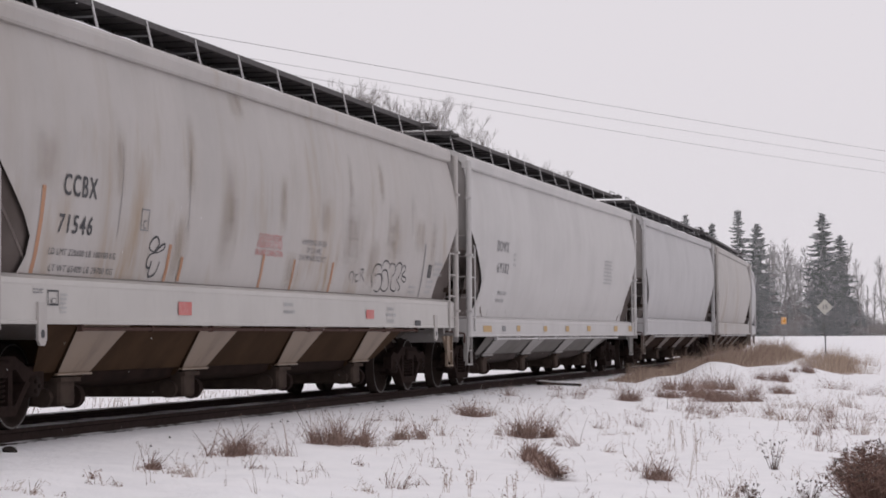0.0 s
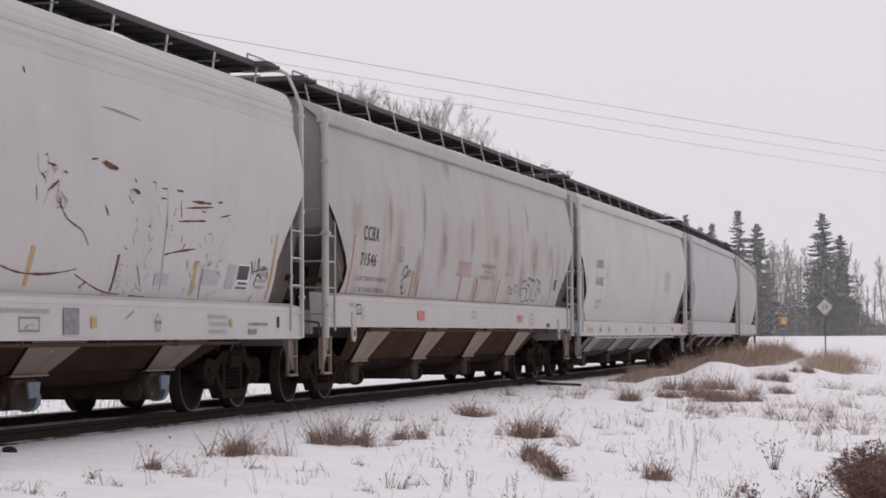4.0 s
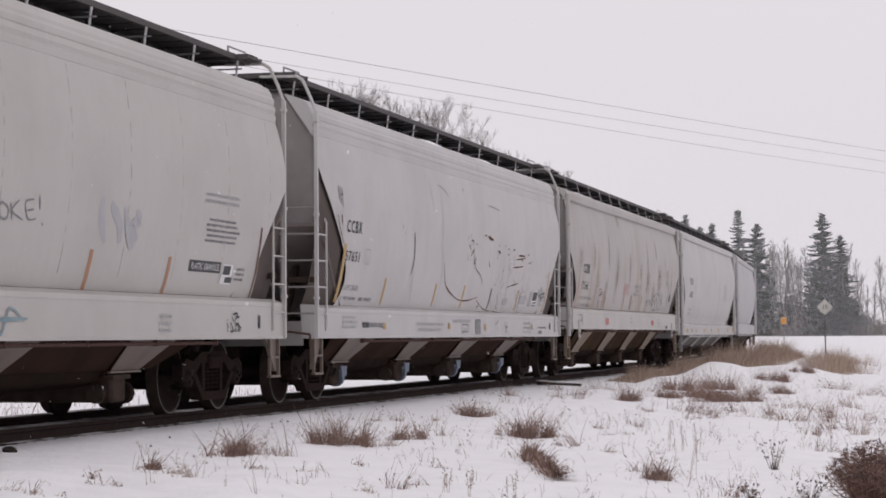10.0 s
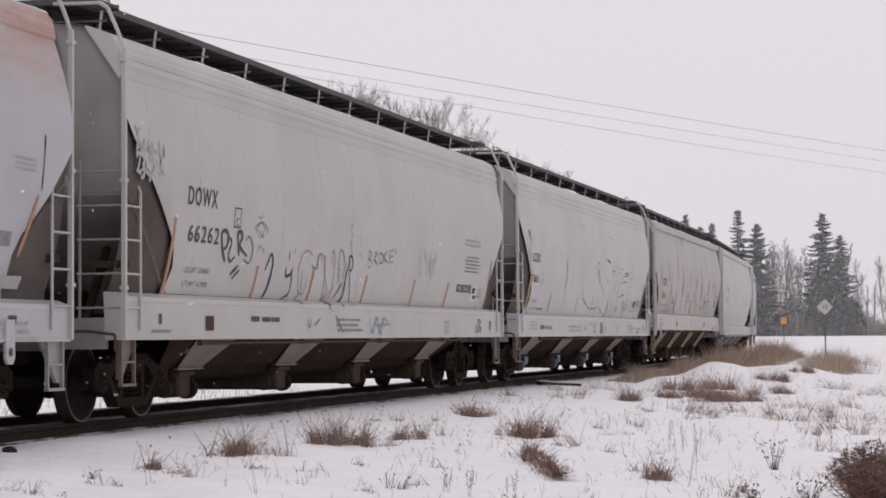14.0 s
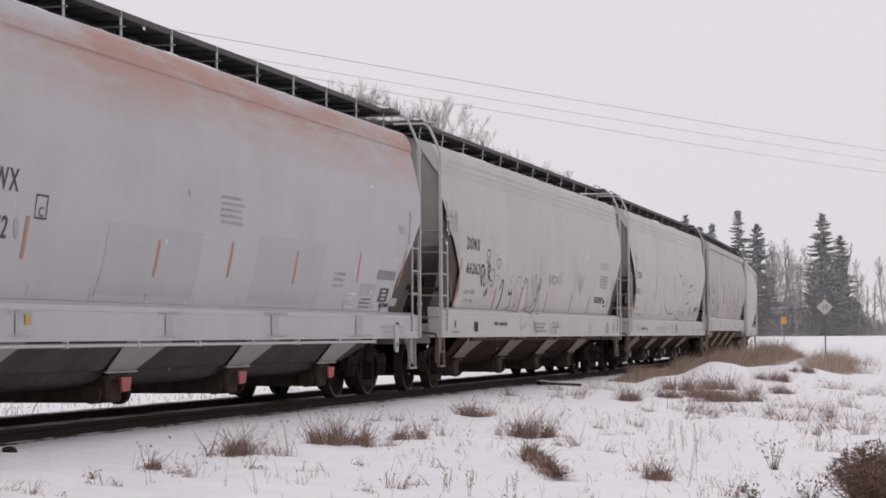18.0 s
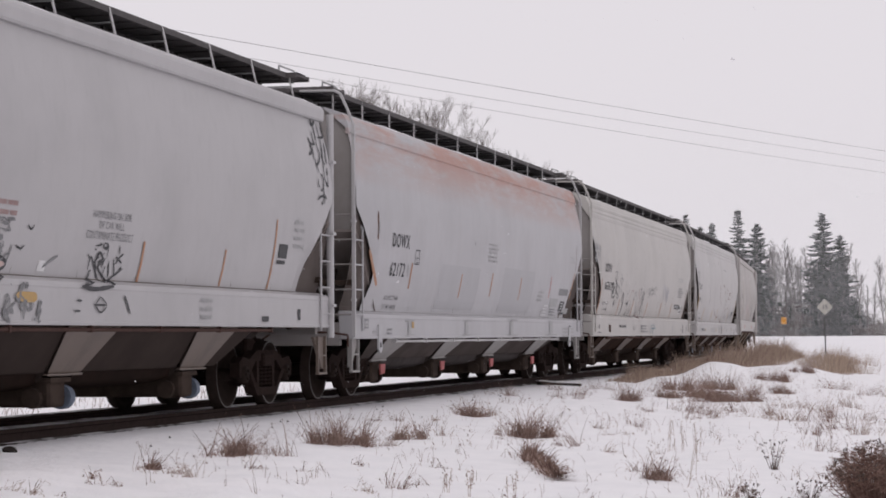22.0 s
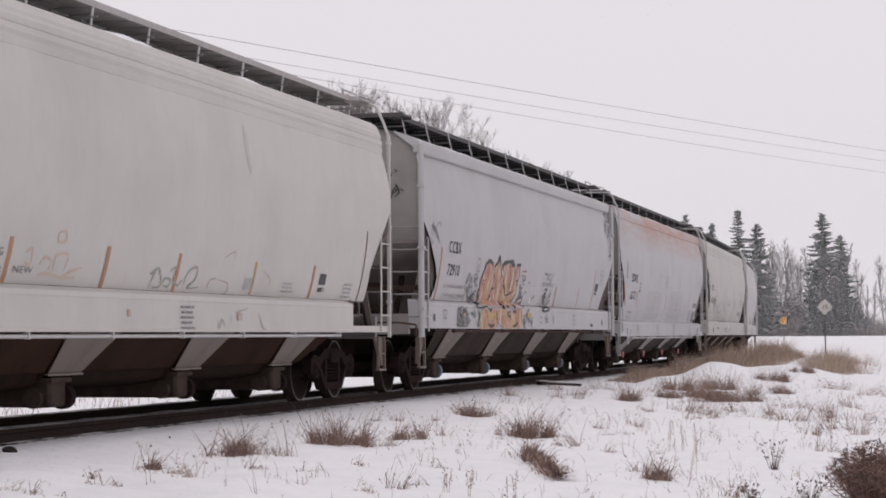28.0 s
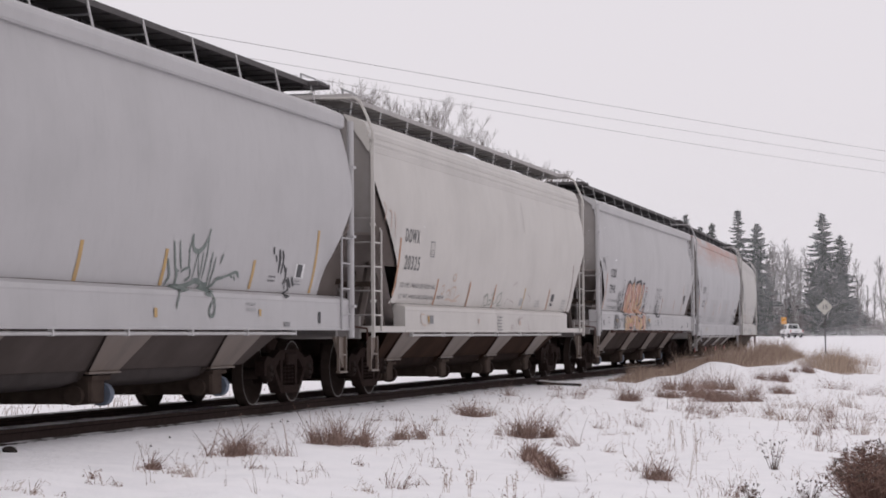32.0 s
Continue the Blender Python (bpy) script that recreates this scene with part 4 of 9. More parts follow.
CUTS = {
    "ridged": (([1.4, 1.6, 1.8, 2.0, 2.2, 2.4, 2.8, 3.2, 3.4], [1.42, 1.6, 1.68, 1.62, 1.44, 1.2, 0.7, 0.22, 0.0]), ([1.4, 2.05, 2.5, 3.0, 3.3, 3.6, 3.9, 4.14], [0.86, 0.9, 0.54, 0.0, 0.02, 0.1, 0.21, 0.3])),
    "smooth": (([1.3, 1.6, 1.8, 2.0, 2.15, 2.35, 2.65, 2.95], [0.95, 1.12, 1.24, 1.26, 1.12, 0.86, 0.48, 0.0]), ([1.4, 1.9, 2.4, 2.95, 3.3, 3.6, 3.9, 4.14], [1.22, 1.2, 0.56, 0.0, 0.02, 0.08, 0.17, 0.24])),
}


def end_cut(z, style, d):
    """How far the side sheet stops short of the car's end at a height; d: +1 front, -1 rear."""
    zs, xs = CUTS[style][0 if d < 0 else 1]
    return float(np.interp(z, zs, xs))


def side_panel(bm, H, sgn, seams, style, foot):
    cols = [-1.0, -0.985]
    for k in range(seams + 1):
        u = -0.93 + 1.86 * k / seams
        cols += [u - 0.012, u, u + 0.012]
        if k < seams:
            cols.append(u + 0.93 / seams)
    cols += [0.985, 1.0]
    rows = []
    for z in [foot] + [q for q in SIDE_Z if q > foot + 0.05] + [4.14]:
        xa, xb = -H + 0.06 + end_cut(z, style, -1), H - 0.06 - end_cut(z, style, 1)
        row = []
        for i, u in enumerate(cols):
            seam = 0.0
            if 2 <= i < len(cols) - 2 and (i - 2) % 4 == 1:
                seam = 0.004
            elif 2 <= i < len(cols) - 2 and (i - 2) % 4 == 3:
                seam = -0.002
            row.append((xa if i == 0 else xb if i == len(cols) - 1 else min(max(u * (H - 0.06), xa + 0.004 * i), xb - 0.004 * (len(cols) - i)), sgn * (half_width(z) - seam), z))
        rows.append(row)
    if sgn > 0:
        rows = [r[::-1] for r in rows]
    quads(bm, rows)
    return bm


def seam_line(bm, H, u, style, foot, deep):
    """Dirt-lined weld running up the near side."""
    rows = []
    k = random.uniform(0.3, 1.0)
    for z in np.linspace(foot, 3.84, 16).tolist():
        xa, xb = -H + 0.06 + end_cut(z, style, -1), H - 0.06 - end_cut(z, style, 1)
        x = u * (H - 0.06) + 0.006 * noise.noise((u * 9, z * 2.0, H))
        if not xa + 0.05 < x < xb - 0.05:
            continue
        w = 0.008 * k * (1.1 + noise.noise((u * 7 + 3, z * 3.0, 1.0)))
        rows.append([(x - w, -half_width(z) + deep, z), (x + w, -half_width(z) + deep, z)])
    quads(bm, rows)
    return bm


def sill_joint(bm, H, style, z):
    """Dark uneven joint where the near side meets its sill."""
    xa, xb = -H + 0.1 + end_cut(z, style, -1), H - 0.1 - end_cut(z, style, 1)
    low, top = [], []
    for x in np.linspace(xa, xb, 60).tolist():
        w = 0.012 + 0.007 * noise.noise((x * 0.8, H, 3.0))
        low.append((x, -half_width(z) - 0.006, z - 0.004))
        top.append((x, -half_width(z + w) - 0.006, z + w))
    quads(bm, [low, top])
    return bm


def eave_band(bm, H, sgn, ridged, flat=False):
    if flat:
        prof = [(1.45, 4.06), (1.488, 4.065), (1.498, 4.085), (1.478, 4.2), (1.44, 4.3), (1.385, 4.365), (1.31, 4.4), (1.22, 4.435), (1.1, 4.475)]
    elif ridged:
        prof = [(1.505, 3.86), (1.525, 3.88), (1.53, 3.96), (1.512, 3.985), (1.515, 4.0), (1.527, 4.03), (1.515, 4.09), (1.495, 4.105), (1.503, 4.12), (1.505, 4.18), (1.48, 4.215), (1.47, 4.26), (1.42, 4.34), (1.33, 4.39), (1.22, 4.435), (1.1, 4.475)]
    else:
        prof = [(1.44, 4.09), (1.52, 4.095), (1.54, 4.12), (1.545, 4.24), (1.53, 4.29), (1.49, 4.32), (1.42, 4.35), (1.32, 4.395), (1.22, 4.435), (1.1, 4.475)]
    x = [-H + 0.05, -H * 0.5, 0.0, H * 0.5, H - 0.27]
    rows = [[(u, sgn * y, z) for u in x] for y, z in prof]
    if sgn > 0:
        rows = [r[::-1] for r in rows]
    quads(bm, rows)
    # closed ends
    for u in (-H + 0.05, H - 0.27):
        vs = [bm.verts.new((u, sgn * y, z)) for y, z in prof] + [bm.verts.new((u, sgn * 1.1, prof[-1][1] - 0.03)), bm.verts.new((u, sgn * 1.44, prof[0][1] + 0.1))]
        bm.faces.new(vs if (u > 0) == (sgn > 0) else vs[::-1])
    return bm


def roof_sheet(bm, H):
    rows = []
    for y, z in ((-1.1, 4.47), (-0.7, 4.53), (-0.3, 4.56), (0.3, 4.56), (0.7, 4.53), (1.1, 4.47)):
        rows.append([(x, y, z + 0.004) for x in (-H + 0.05, -H / 2, 0, H / 2, H - 0.05)])
    quads(bm, rows)
    return bm


def lever(bm):
    """Bent rod along the end sill with a hanging handle."""
    return pipe(bm, [(0, 1.5, -0.12), (0, 1.5, 0.06), (0.02, 1.2, 0.1), (0.04, 0.3, 0.1), (0.08, 0.1, -0.05)], 0.016)


def jacking_lug(bm):
    prism(bm, [(-0.1, 0.22), (0.1, 0.22), (0.1, -0.16), (0.05, -0.22), (-0.05, -0.22), (-0.1, -0.16)], -0.03, 0.0)
    return bm


def lug_hole(bm):
    rod(bm, (0, -0.034, -0.1), (0, -0.03, -0.1), 0.045, seg=14)
    return bm


def roof_snow(bm, H):
    """Uneven snow lying along the near edge of the roof."""
    rows = []
    for x in np.linspace(-H + 0.15, H - 0.15, 90).tolist():
        t = max(-0.03, -0.008 + 0.06 * noise.noise((x * 0.5, H, 4.0)) + 0.02 * noise.noise((x * 3, H, 6.0)))
        e = 1.36 + 0.05 * noise.noise((x * 1.1, H, 8.0))
        rows.append([(x, -e, 4.365), (x, -e + 0.05, 4.39 + t), (x, -1.2, 4.44 + t), (x, -1.08, 4.478 + 0.7 * t), (x, -0.95, 4.485)])
    quads(bm, rows)
    bmesh.ops.recalc_face_normals(bm, faces=bm.faces)
    return bm


def end_wall(bm, H, d):
    """Upright plate above the slope of the end; d: +1 front, -1 rear."""
    x = d * (H - 0.12)
    zs = [2.62, 2.9, 3.2, 3.45, 3.7, 3.9, 4.1, 4.3]
    quads(bm, [[(x, -half_width(z) + 0.02, z), (x, half_width(z) - 0.02, z)] for z in zs])
    quads(bm, [[(x, -1.42, 4.3), (x, 1.42, 4.3)], [(x, -1.1, 4.465), (x, 1.1, 4.465)], [(x, -0.7, 4.525), (x, 0.7, 4.525)]])
    box(bm, x - 0.02, x + 0.02, -1.5, 1.5, 2.6, 2.66)
    return bm


def end_cheek(bm, H, d, sgn, short=False):
    """Upright plate added inside the cut-away side end, coloured with the hollow's shade."""
    x0, x1 = H - 0.14, H - 1.9
    if short:
        quads(bm, [[(d * x0, sgn * (half_width(z) - 0.05), z), (d * x1, sgn * (half_width(z) - 0.05), z)] for z in (2.1, 2.2, 2.45, 2.7, 2.95, 3.2, 3.4)])
        for xa, xb in ((0.2, 0.9), (1.5, 1.0)):
            rod(bm, (d * (H - xa), sgn * 1.28, 1.1), (d * (H - xb), sgn * 1.28, 2.2), 0.07, seg=6)
        return bm
    quads(bm, [[(d * x0, sgn * (half_width(z) - 0.05), z), (d * x1, sgn * (half_width(z) - 0.05), z)] for z in (1.1, 1.44, 1.6, 1.8, 2.0, 2.2, 2.45, 2.7, 2.95, 3.2, 3.4)])
    return bm


def end_slope(bm, H, d):
    zs = [(0.12, 2.62, 1.58), (0.75, 2.2, 1.53), (1.45, 1.7, 1.43), (2.1, 1.2, 1.35), (2.45, 0.95, 1.2)]
    quads(bm, [[(d * (H - x), -w, z), (d * (H - x), w, z)] for x, z, w in zs])
    box(bm, d * (H - 0.16), d * (H - 0.12), -1.56, 1.56, 2.56, 2.66)
    return bm


def end_braces(bm, H, d):
    """Struts, cross beam and brake gear under the sloped end."""
    for y in (-1.0, 1.0):
        pipe(bm, [(d * (H - 0.25), y, 1.1), (d * (H - 0.9), y, 2.0)], 0.05)
    box(bm, d * (H - 0.35), d * (H - 0.18), -1.5, 1.5, 1.75, 1.83)
    box(bm, d * (H - 0.55), d * (H - 0.3), -0.35, 0.35, 1.12, 1.75)
    pipe(bm, [(d * (H - 0.75), -0.8, 1.35), (d * (H - 0.75), 0.8, 1.35)], 0.16, 10)
    pipe(bm, [(d * (H - 1.2), -1.1, 1.2), (d * (H - 1.2), 1.1, 1.2)], 0.05)
    return bm


def sill(bm, H, sgn, step, z0, z1):
    """Side sill: a deep pressed channel along the car with a sloped ledge; step: it stops short of the ends."""
    h = H - 0.02 - (2.0 if step else 0.0)
    prof = [(1.36, z0), (1.56, z0), (1.562, z0 + 0.03), (1.55, z0 + 0.04), (1.55, z1 - 0.07), (1.556, z1 - 0.05), (1.545, z1), (1.40, z1 + 0.05), (1.33, z1 + 0.05)]
    rows = [[(x, sgn * y, z) for y, z in prof + prof[:1]] for x in (-h, 0.0, h)]
    quads(bm, rows)
    for x in (-h, h):
        bm.faces.new([bm.verts.new((x, sgn * y, z)) for y, z in prof])
    bmesh.ops.recalc_face_normals(bm, faces=bm.faces)
    return bm


def end_ledge(bm, H, d, sgn, z0):
    """Thin step along the car's end where the sill stops short."""
    box(bm, d * (H - 2.05), d * (H - 0.02), sgn * 1.36, sgn * 1.55, z0, z0 + 0.1, 0.008)
    return bm


def deck(bm, H, d, z0):
    box(bm, d * (H - 1.2), d * (H - 0.03), -1.4, 1.4, z0 + 0.02, z0 + 0.08)
    box(bm, d * (H - 0.12), d * (H - 0.0), -1.35, 1.35, z0 - 0.1, z0 + 0.25)
    return bm


def corner_post(bm):
    """Angle post with the bent rail over the eave."""
    box(bm, -0.026, 0.026, -0.025, 0.025, 0.95, 4.2)
    for z in (1.5, 2.7, 4.05):
        box(bm, -0.05, 0.05, -0.035, 0.035, z, z + 0.04)
    pipe(bm, [(0, 0, 4.18), (0.0, 0.08, 4.4), (0, 0.2, 4.66), (0, 0.3, 4.72), (0, 0.85, 4.73)], 0.024)
    return bm


def plate_post(bm):
    rod(bm, (0, 0, 0.95), (0, 0, 4.22), 0.054, seg=12)
    for z in (1.4, 2.45, 3.5):
        box(bm, -0.075, 0.075, -0.068, 0.05, z, z + 0.04)
    return bm


def ladder_stile(bm):
    pipe(bm, [(0, 0.05, 2.72), (0, 0, 2.62), (0, 0, 1.05)], 0.017)
    return bm


def rung(bm):
    rod(bm, (0, 0, 0), (0.46, 0, 0), 0.0125, seg=6)
    return bm


def end_rung(bm):
    pipe(bm, [(0, -0.02, 0), (0, 0.46, 0), (-0.06, 0.48, 0)], 0.013)
    return bm


def end_stile(bm):
    """Upright of the ladder on the car's end, footed on the deck."""
    pipe(bm, [(0, 0, 0.98), (0, 0, 2.95)], 0.018)
    return bm


def stirrup(bm):
    box(bm, -0.2, -0.17, -0.02, 0.02, 0.42, 0.97)
    box(bm, 0.17, 0.2, -0.02, 0.02, 0.42, 0.97)
    box(bm, -0.2, 0.2, -0.03, 0.03, 0.42, 0.45)
    box(bm, -0.2, 0.2, -0.02, 0.02, 0.68, 0.705)
    return bm


def end_gusset(bm):
    prism(bm, [(-0.32, 0.96), (0.16, 0.96), (0.16, 0.5), (0.08, 0.5)], -0.02, 0.02)
    return bm


def bay_panel(bm, top):
    """Steep outer face of one hopper, narrowing down to the outlet."""
    rows = [[(-0.72, -1.5, top), (0.72, -1.5, top)], [(-0.42, -1.1, 0.58), (0.42, -1.1, 0.58)], [(-0.4, -1.0, 0.55), (0.4, -1.0, 0.55)]]
    quads(bm, rows[::-1])
    box(bm, -0.46, 0.46, -1.125, -1.08, 0.56, 0.585, 0.004)
    bmesh.ops.recalc_face_normals(bm, faces=bm.faces)
    return bm


def hopper_bay(bm, top):
    """Sloped body of one hopper between its outer faces."""
    for d in (-1, 1):
        rows = [[(d * 0.71, -1.48, top), (d * 0.71, 1.48, top)], [(d * 0.41, -1.08, 0.6), (d * 0.41, 1.08, 0.6)], [(d * 0.38, -0.98, 0.5), (d * 0.38, 0.98, 0.5)]]
        if d < 0:
            rows = [r[::-1] for r in rows]
        quads(bm, rows[::-1])
    return bm


def belly(bm, H, pitch, top):
    """Slope sheets between the hoppers and the long outlet trough below them."""
    x = 1.5 * pitch + 0.95
    for sgn in (-1, 1):
        rows = [[(-x - 0.6, sgn * 1.47, top), (x + 0.6, sgn * 1.47, top)], [(-x, sgn * 1.06, 0.6), (x, sgn * 1.06, 0.6)], [(-x, sgn * 1.0, 0.59), (x, sgn * 1.0, 0.59)]]
        if sgn > 0:
            rows = [r[::-1] for r in rows]
        quads(bm, rows[::-1])
    return bm


def trough(bm, H, pitch):
    x = 1.5 * pitch + 0.4
    rows = []
    for a in range(9):
        t = math.pi * a / 8
        rows.append([(u, -1.0 * math.cos(t), 0.63 - 0.27 * math.sin(t) ** 0.6) for u in (-x, 0, x)])
    quads(bm, rows)
    for y in (-1.02, 1.02):
        box(bm, -x, x, y - 0.03, y + 0.03, 0.61, 0.645)
    return bm


def centre_beam(bm, H):
    return box(bm, -H + 0.3, H - 0.3, -0.3, 0.3, 0.66, 0.98)


def outlet_gate(bm):
    box(bm, -0.22, 0.2, -1.08, 1.08, 0.22, 0.54, 0.03)
    box(bm, -0.27, 0.25, -1.12, 1.12, 0.49, 0.54)
    for y in (-0.9, 0.9):
        rod(bm, (-0.3, y, 0.32), (0.38, y, 0.32), 0.11, seg=12)
    return bm


def gate_cap(bm):
    rod(bm, (0.0, 0, 0), (0.12, 0, 0), 0.135, seg=16)
    rod(bm, (0.1, 0, 0), (0.15, 0, 0), 0.05, seg=8)
    return bm


def gate_plate(bm):
    prism(bm, [(-0.15, 0.51), (0.15, 0.51), (0.11, 0.36), (-0.12, 0.34)], -0.012, 0.012)
    return bm


def board(bm, H):
    """Grating walkway along one edge of the roof."""
    box(bm, -H + 0.1, H - 0.1, -0.30, 0.30, 4.735, 4.765)
    for y in (-0.3, 0.3):
        box(bm, -H + 0.1, H - 0.1, y - 0.02, y + 0.02, 4.71, 4.785)
    for k in range(int(2 * H / 0.55)):
        x = -H + 0.3 + k * 0.55
        box(bm, x, x + 0.03, -0.3, 0.3, 4.715, 4.735)
    return bm


def board_post(bm, lean):
    """Flat bar from the eave up to the walkway's edge, leaning by lean metres."""
    quads(bm, [[(-0.022, y, z), (0.022, y, z)] for y, z in ((-lean, 4.32), (0.0, 4.775), (0.016, 4.775), (0.016 - lean, 4.32), (-lean, 4.32))])
    box(bm, -0.035, 0.035, -0.03 - lean, 0.06 - lean, 4.315, 4.345)
    return bm


def board_brace(bm):
    box(bm, -0.01, 0.01, -0.05, 0.62, 4.585, 4.605)
    return bm


def cross_board(bm):
    box(bm, -0.3, 0.3, -1.25, 1.25, 4.74, 4.77)
    for x in (-0.3, 0.3):
        box(bm, x - 0.015, x + 0.015, -1.25, 1.25, 4.715, 4.785)
    for y in (-1.0, -0.5, 0, 0.5, 1.0):
        box(bm, -0.3, 0.3, y - 0.02, y + 0.02, 4.7, 4.74)
    return bm


def board_snow(bm):
    """Uneven thin snow on the walkway across the car's end."""
    rows = []
    for y in np.linspace(-1.22, 0.6, 16).tolist():
        t = 0.035 + 0.025 * noise.noise((y * 2.2, 1.0, 4.0))
        rows.append([(-0.27, y, 4.772), (-0.24, y, 4.772 + t * 0.8), (0.0, y, 4.772 + t), (0.24, y, 4.772 + t * 0.8), (0.27, y, 4.772)])
    quads(bm, rows)
    bmesh.ops.recalc_face_normals(bm, faces=bm.faces)
    return bm


def roof_grab(bm):
    pipe(bm, [(-0.35, 0, 4.77), (-0.35, 0, 4.87), (0.35, 0, 4.87), (0.35, 0, 4.77)], 0.014)
    return bm


def hatch(bm, H):
    """Raised hatch trough along the roof, with its cover battens."""
    rows = []
    for y, z in ((-0.52, 4.44), (-0.5, 4.7), (-0.3, 4.73), (0.3, 4.73), (0.5, 4.7), (0.52, 4.44)):
        rows.append([(x, y, z) for x in (-H + 0.5, 0, H - 0.5)])
    quads(bm, rows)
    for x in (-H + 0.5, H - 0.5):
        box(bm, x - 0.02, x + 0.02, -0.5, 0.5, 4.44, 4.7)
    for k in range(int(2 * H / 0.83)):
        x = -H + 0.8 + k * 0.83
        box(bm, x, x + 0.04, -0.54, 0.54, 4.5, 4.75)
    return bm


def wheelset(bm):
    prof = [(0.10, 0.085), (0.10, 0.11), (0.16, 0.11), (0.30, 0.04), (0.38, 0.0), (0.40, -0.055), (0.455, -0.06), (0.457, 0.05), (0.484, 0.06), (0.484, 0.085), (0.40, 0.09), (0.36, 0.04), (0.2, 0.16), (0.1, 0.17)]
    seg = 36
    for sgn in (-1, 1):
        rings = []
        for k in range(seg):
            a = 2 * math.pi * k / seg
            rings.append([bm.verts.new((r * math.cos(a), sgn * (0.755 - y), r * math.sin(a))) for r, y in prof])
        for k in range(seg):
            a, b = rings[k], rings[(k + 1) % seg]
            for i in range(len(prof) - 1):
                bm.faces.new((a[i], a[i + 1], b[i + 1], b[i]))
    for sgn in (-1, 1):
        # bright worn ring on the rim's outer face
        ring = [[bm.verts.new((r * math.cos(2 * math.pi * k / seg), sgn * 0.8165, r * math.sin(2 * math.pi * k / seg))) for k in range(seg)] for r in (0.432, 0.452)]
        for k in range(seg):
            bm.faces.new((ring[0][k], ring[0][(k + 1) % seg], ring[1][(k + 1) % seg], ring[1][k])).material_index = 1
    rod(bm, (0, -1.02, 0), (0, 1.02, 0), 0.085, seg=14)
    for sgn in (-1, 1):
        rod(bm, (0, sgn * 0.93, 0), (0, sgn * 1.09, 0), 0.115, seg=16)
        for k in range(3):
            a = 2 * math.pi * k / 3
            p = (0.06 * math.cos(a), sgn * 1.09, 0.06 * math.sin(a))
            rod(bm, p, (p[0], sgn * 1.115, p[2]), 0.022, seg=6)
    bmesh.ops.recalc_face_normals(bm, faces=bm.faces)
    return bm


def side_frame(bm):
    """Cast truck side with pedestal jaws, window and spring pocket."""
    upper = [(-1.12, 0.42), (-1.12, 0.62), (-0.98, 0.7), (-0.72, 0.66), (-0.42, 0.78), (0.42, 0.78), (0.72, 0.66), (0.98, 0.7), (1.12, 0.62), (1.12, 0.42), (1.04, 0.42), (1.0, 0.56), (0.78, 0.56), (0.70, 0.46), (0.45, 0.64), (-0.45, 0.64), (-0.70, 0.46), (-0.78, 0.56), (-1.0, 0.56), (-1.04, 0.42)]
    prism(bm, upper, -0.07, 0.07)
    lower = [(-0.78, 0.5), (-0.68, 0.42), (-0.42, 0.16), (0.42, 0.16), (0.68, 0.42), (0.78, 0.5), (0.66, 0.52), (0.40, 0.27), (-0.40, 0.27), (-0.66, 0.52)]
    prism(bm, lower, -0.08, 0.08)
    for d in (-1, 1):
        box(bm, d * 0.28, d * 0.38, -0.06, 0.06, 0.24, 0.68)
    return bm


def spring(bm):
    """One coil spring."""
    ring = []
    for k in range(61):
        a = 2 * math.pi * k / 12
        c = Vector((0.06 * math.cos(a), 0.06 * math.sin(a), 0.28 + 0.26 * k / 60))
        u = Vector((math.cos(a), math.sin(a), 0)) * 0.016
        ring.append([bm.verts.new(c + u), bm.verts.new(c + Vector((0, 0, 0.016))), bm.verts.new(c - u), bm.verts.new(c - Vector((0, 0, 0.016)))])
    for a, b in zip(ring, ring[1:]):
        for i in range(4):
            bm.faces.new((a[i], a[(i + 1) % 4], b[(i + 1) % 4], b[i]))
    return bm


def bolster(bm):
    box(bm, -0.22, 0.22, -1.12, 1.12, 0.56, 0.74, 0.03)
    box(bm, -0.2, 0.2, -0.35, 0.35, 0.74, 0.88, 0.02)
    for x in (-0.55, 0.55):
        box(bm, x - 0.06, x + 0.06, -0.95, 0.95, 0.3, 0.42, 0.02)
    return bm


def coupler(bm):
    box(bm, -0.5, 0.22, -0.1, 0.1, 0.76, 0.95, 0.02)
    box(bm, 0.18, 0.5, -0.16, 0.14, 0.72, 0.99, 0.04)
    pipe(bm, [(0.0, -0.35, 0.95), (0.1, -0.5, 0.8), (0.3, -0.55, 0.52), (0.5, -0.45, 0.55)], 0.025)
    return bm


def sill_pipe(bm, H):
    x = H - 2.6
    pipe(bm, [(-x, 0, 0), (x, 0, 0)], 0.022)
    k = int(2 * x / 1.9)
    for i in range(k + 1):
        u = -x + 2 * x * i / k
        box(bm, u - 0.02, u + 0.02, -0.03, 0.03, -0.03, 0.06)
    return bm


WHEELS = []
SILL_TOP = {}


def truck(car, x, d):
    t_ob = put("truck", shared("truck_bolster", bolster, M_STEEL_DARK), car, x)
    tagged(t_ob, "grimy cast-steel freight truck")
    for sgn in (-1, 1):
        put("side_frame", shared("truck_side", side_frame, M_STEEL_DARK), t_ob, 0, sgn * 1.0)
        for xx in (-0.17, 0.0, 0.17):
            put("spring", shared("truck_spring", spring, M_STEEL_DARK), t_ob, xx, sgn * 1.0)
    for xx in (-0.89, 0.89):
        w_ob = put("wheelset", shared("truck_wheels", wheelset, M_WHEEL, True), t_ob, xx, 0, 0.457)
        if len(w_ob.data.materials) < 2:
            w_ob.data.materials.append(M_TREAD)
        WHEELS.append((w_ob, xx, len(WHEELS)))
    return t_ob


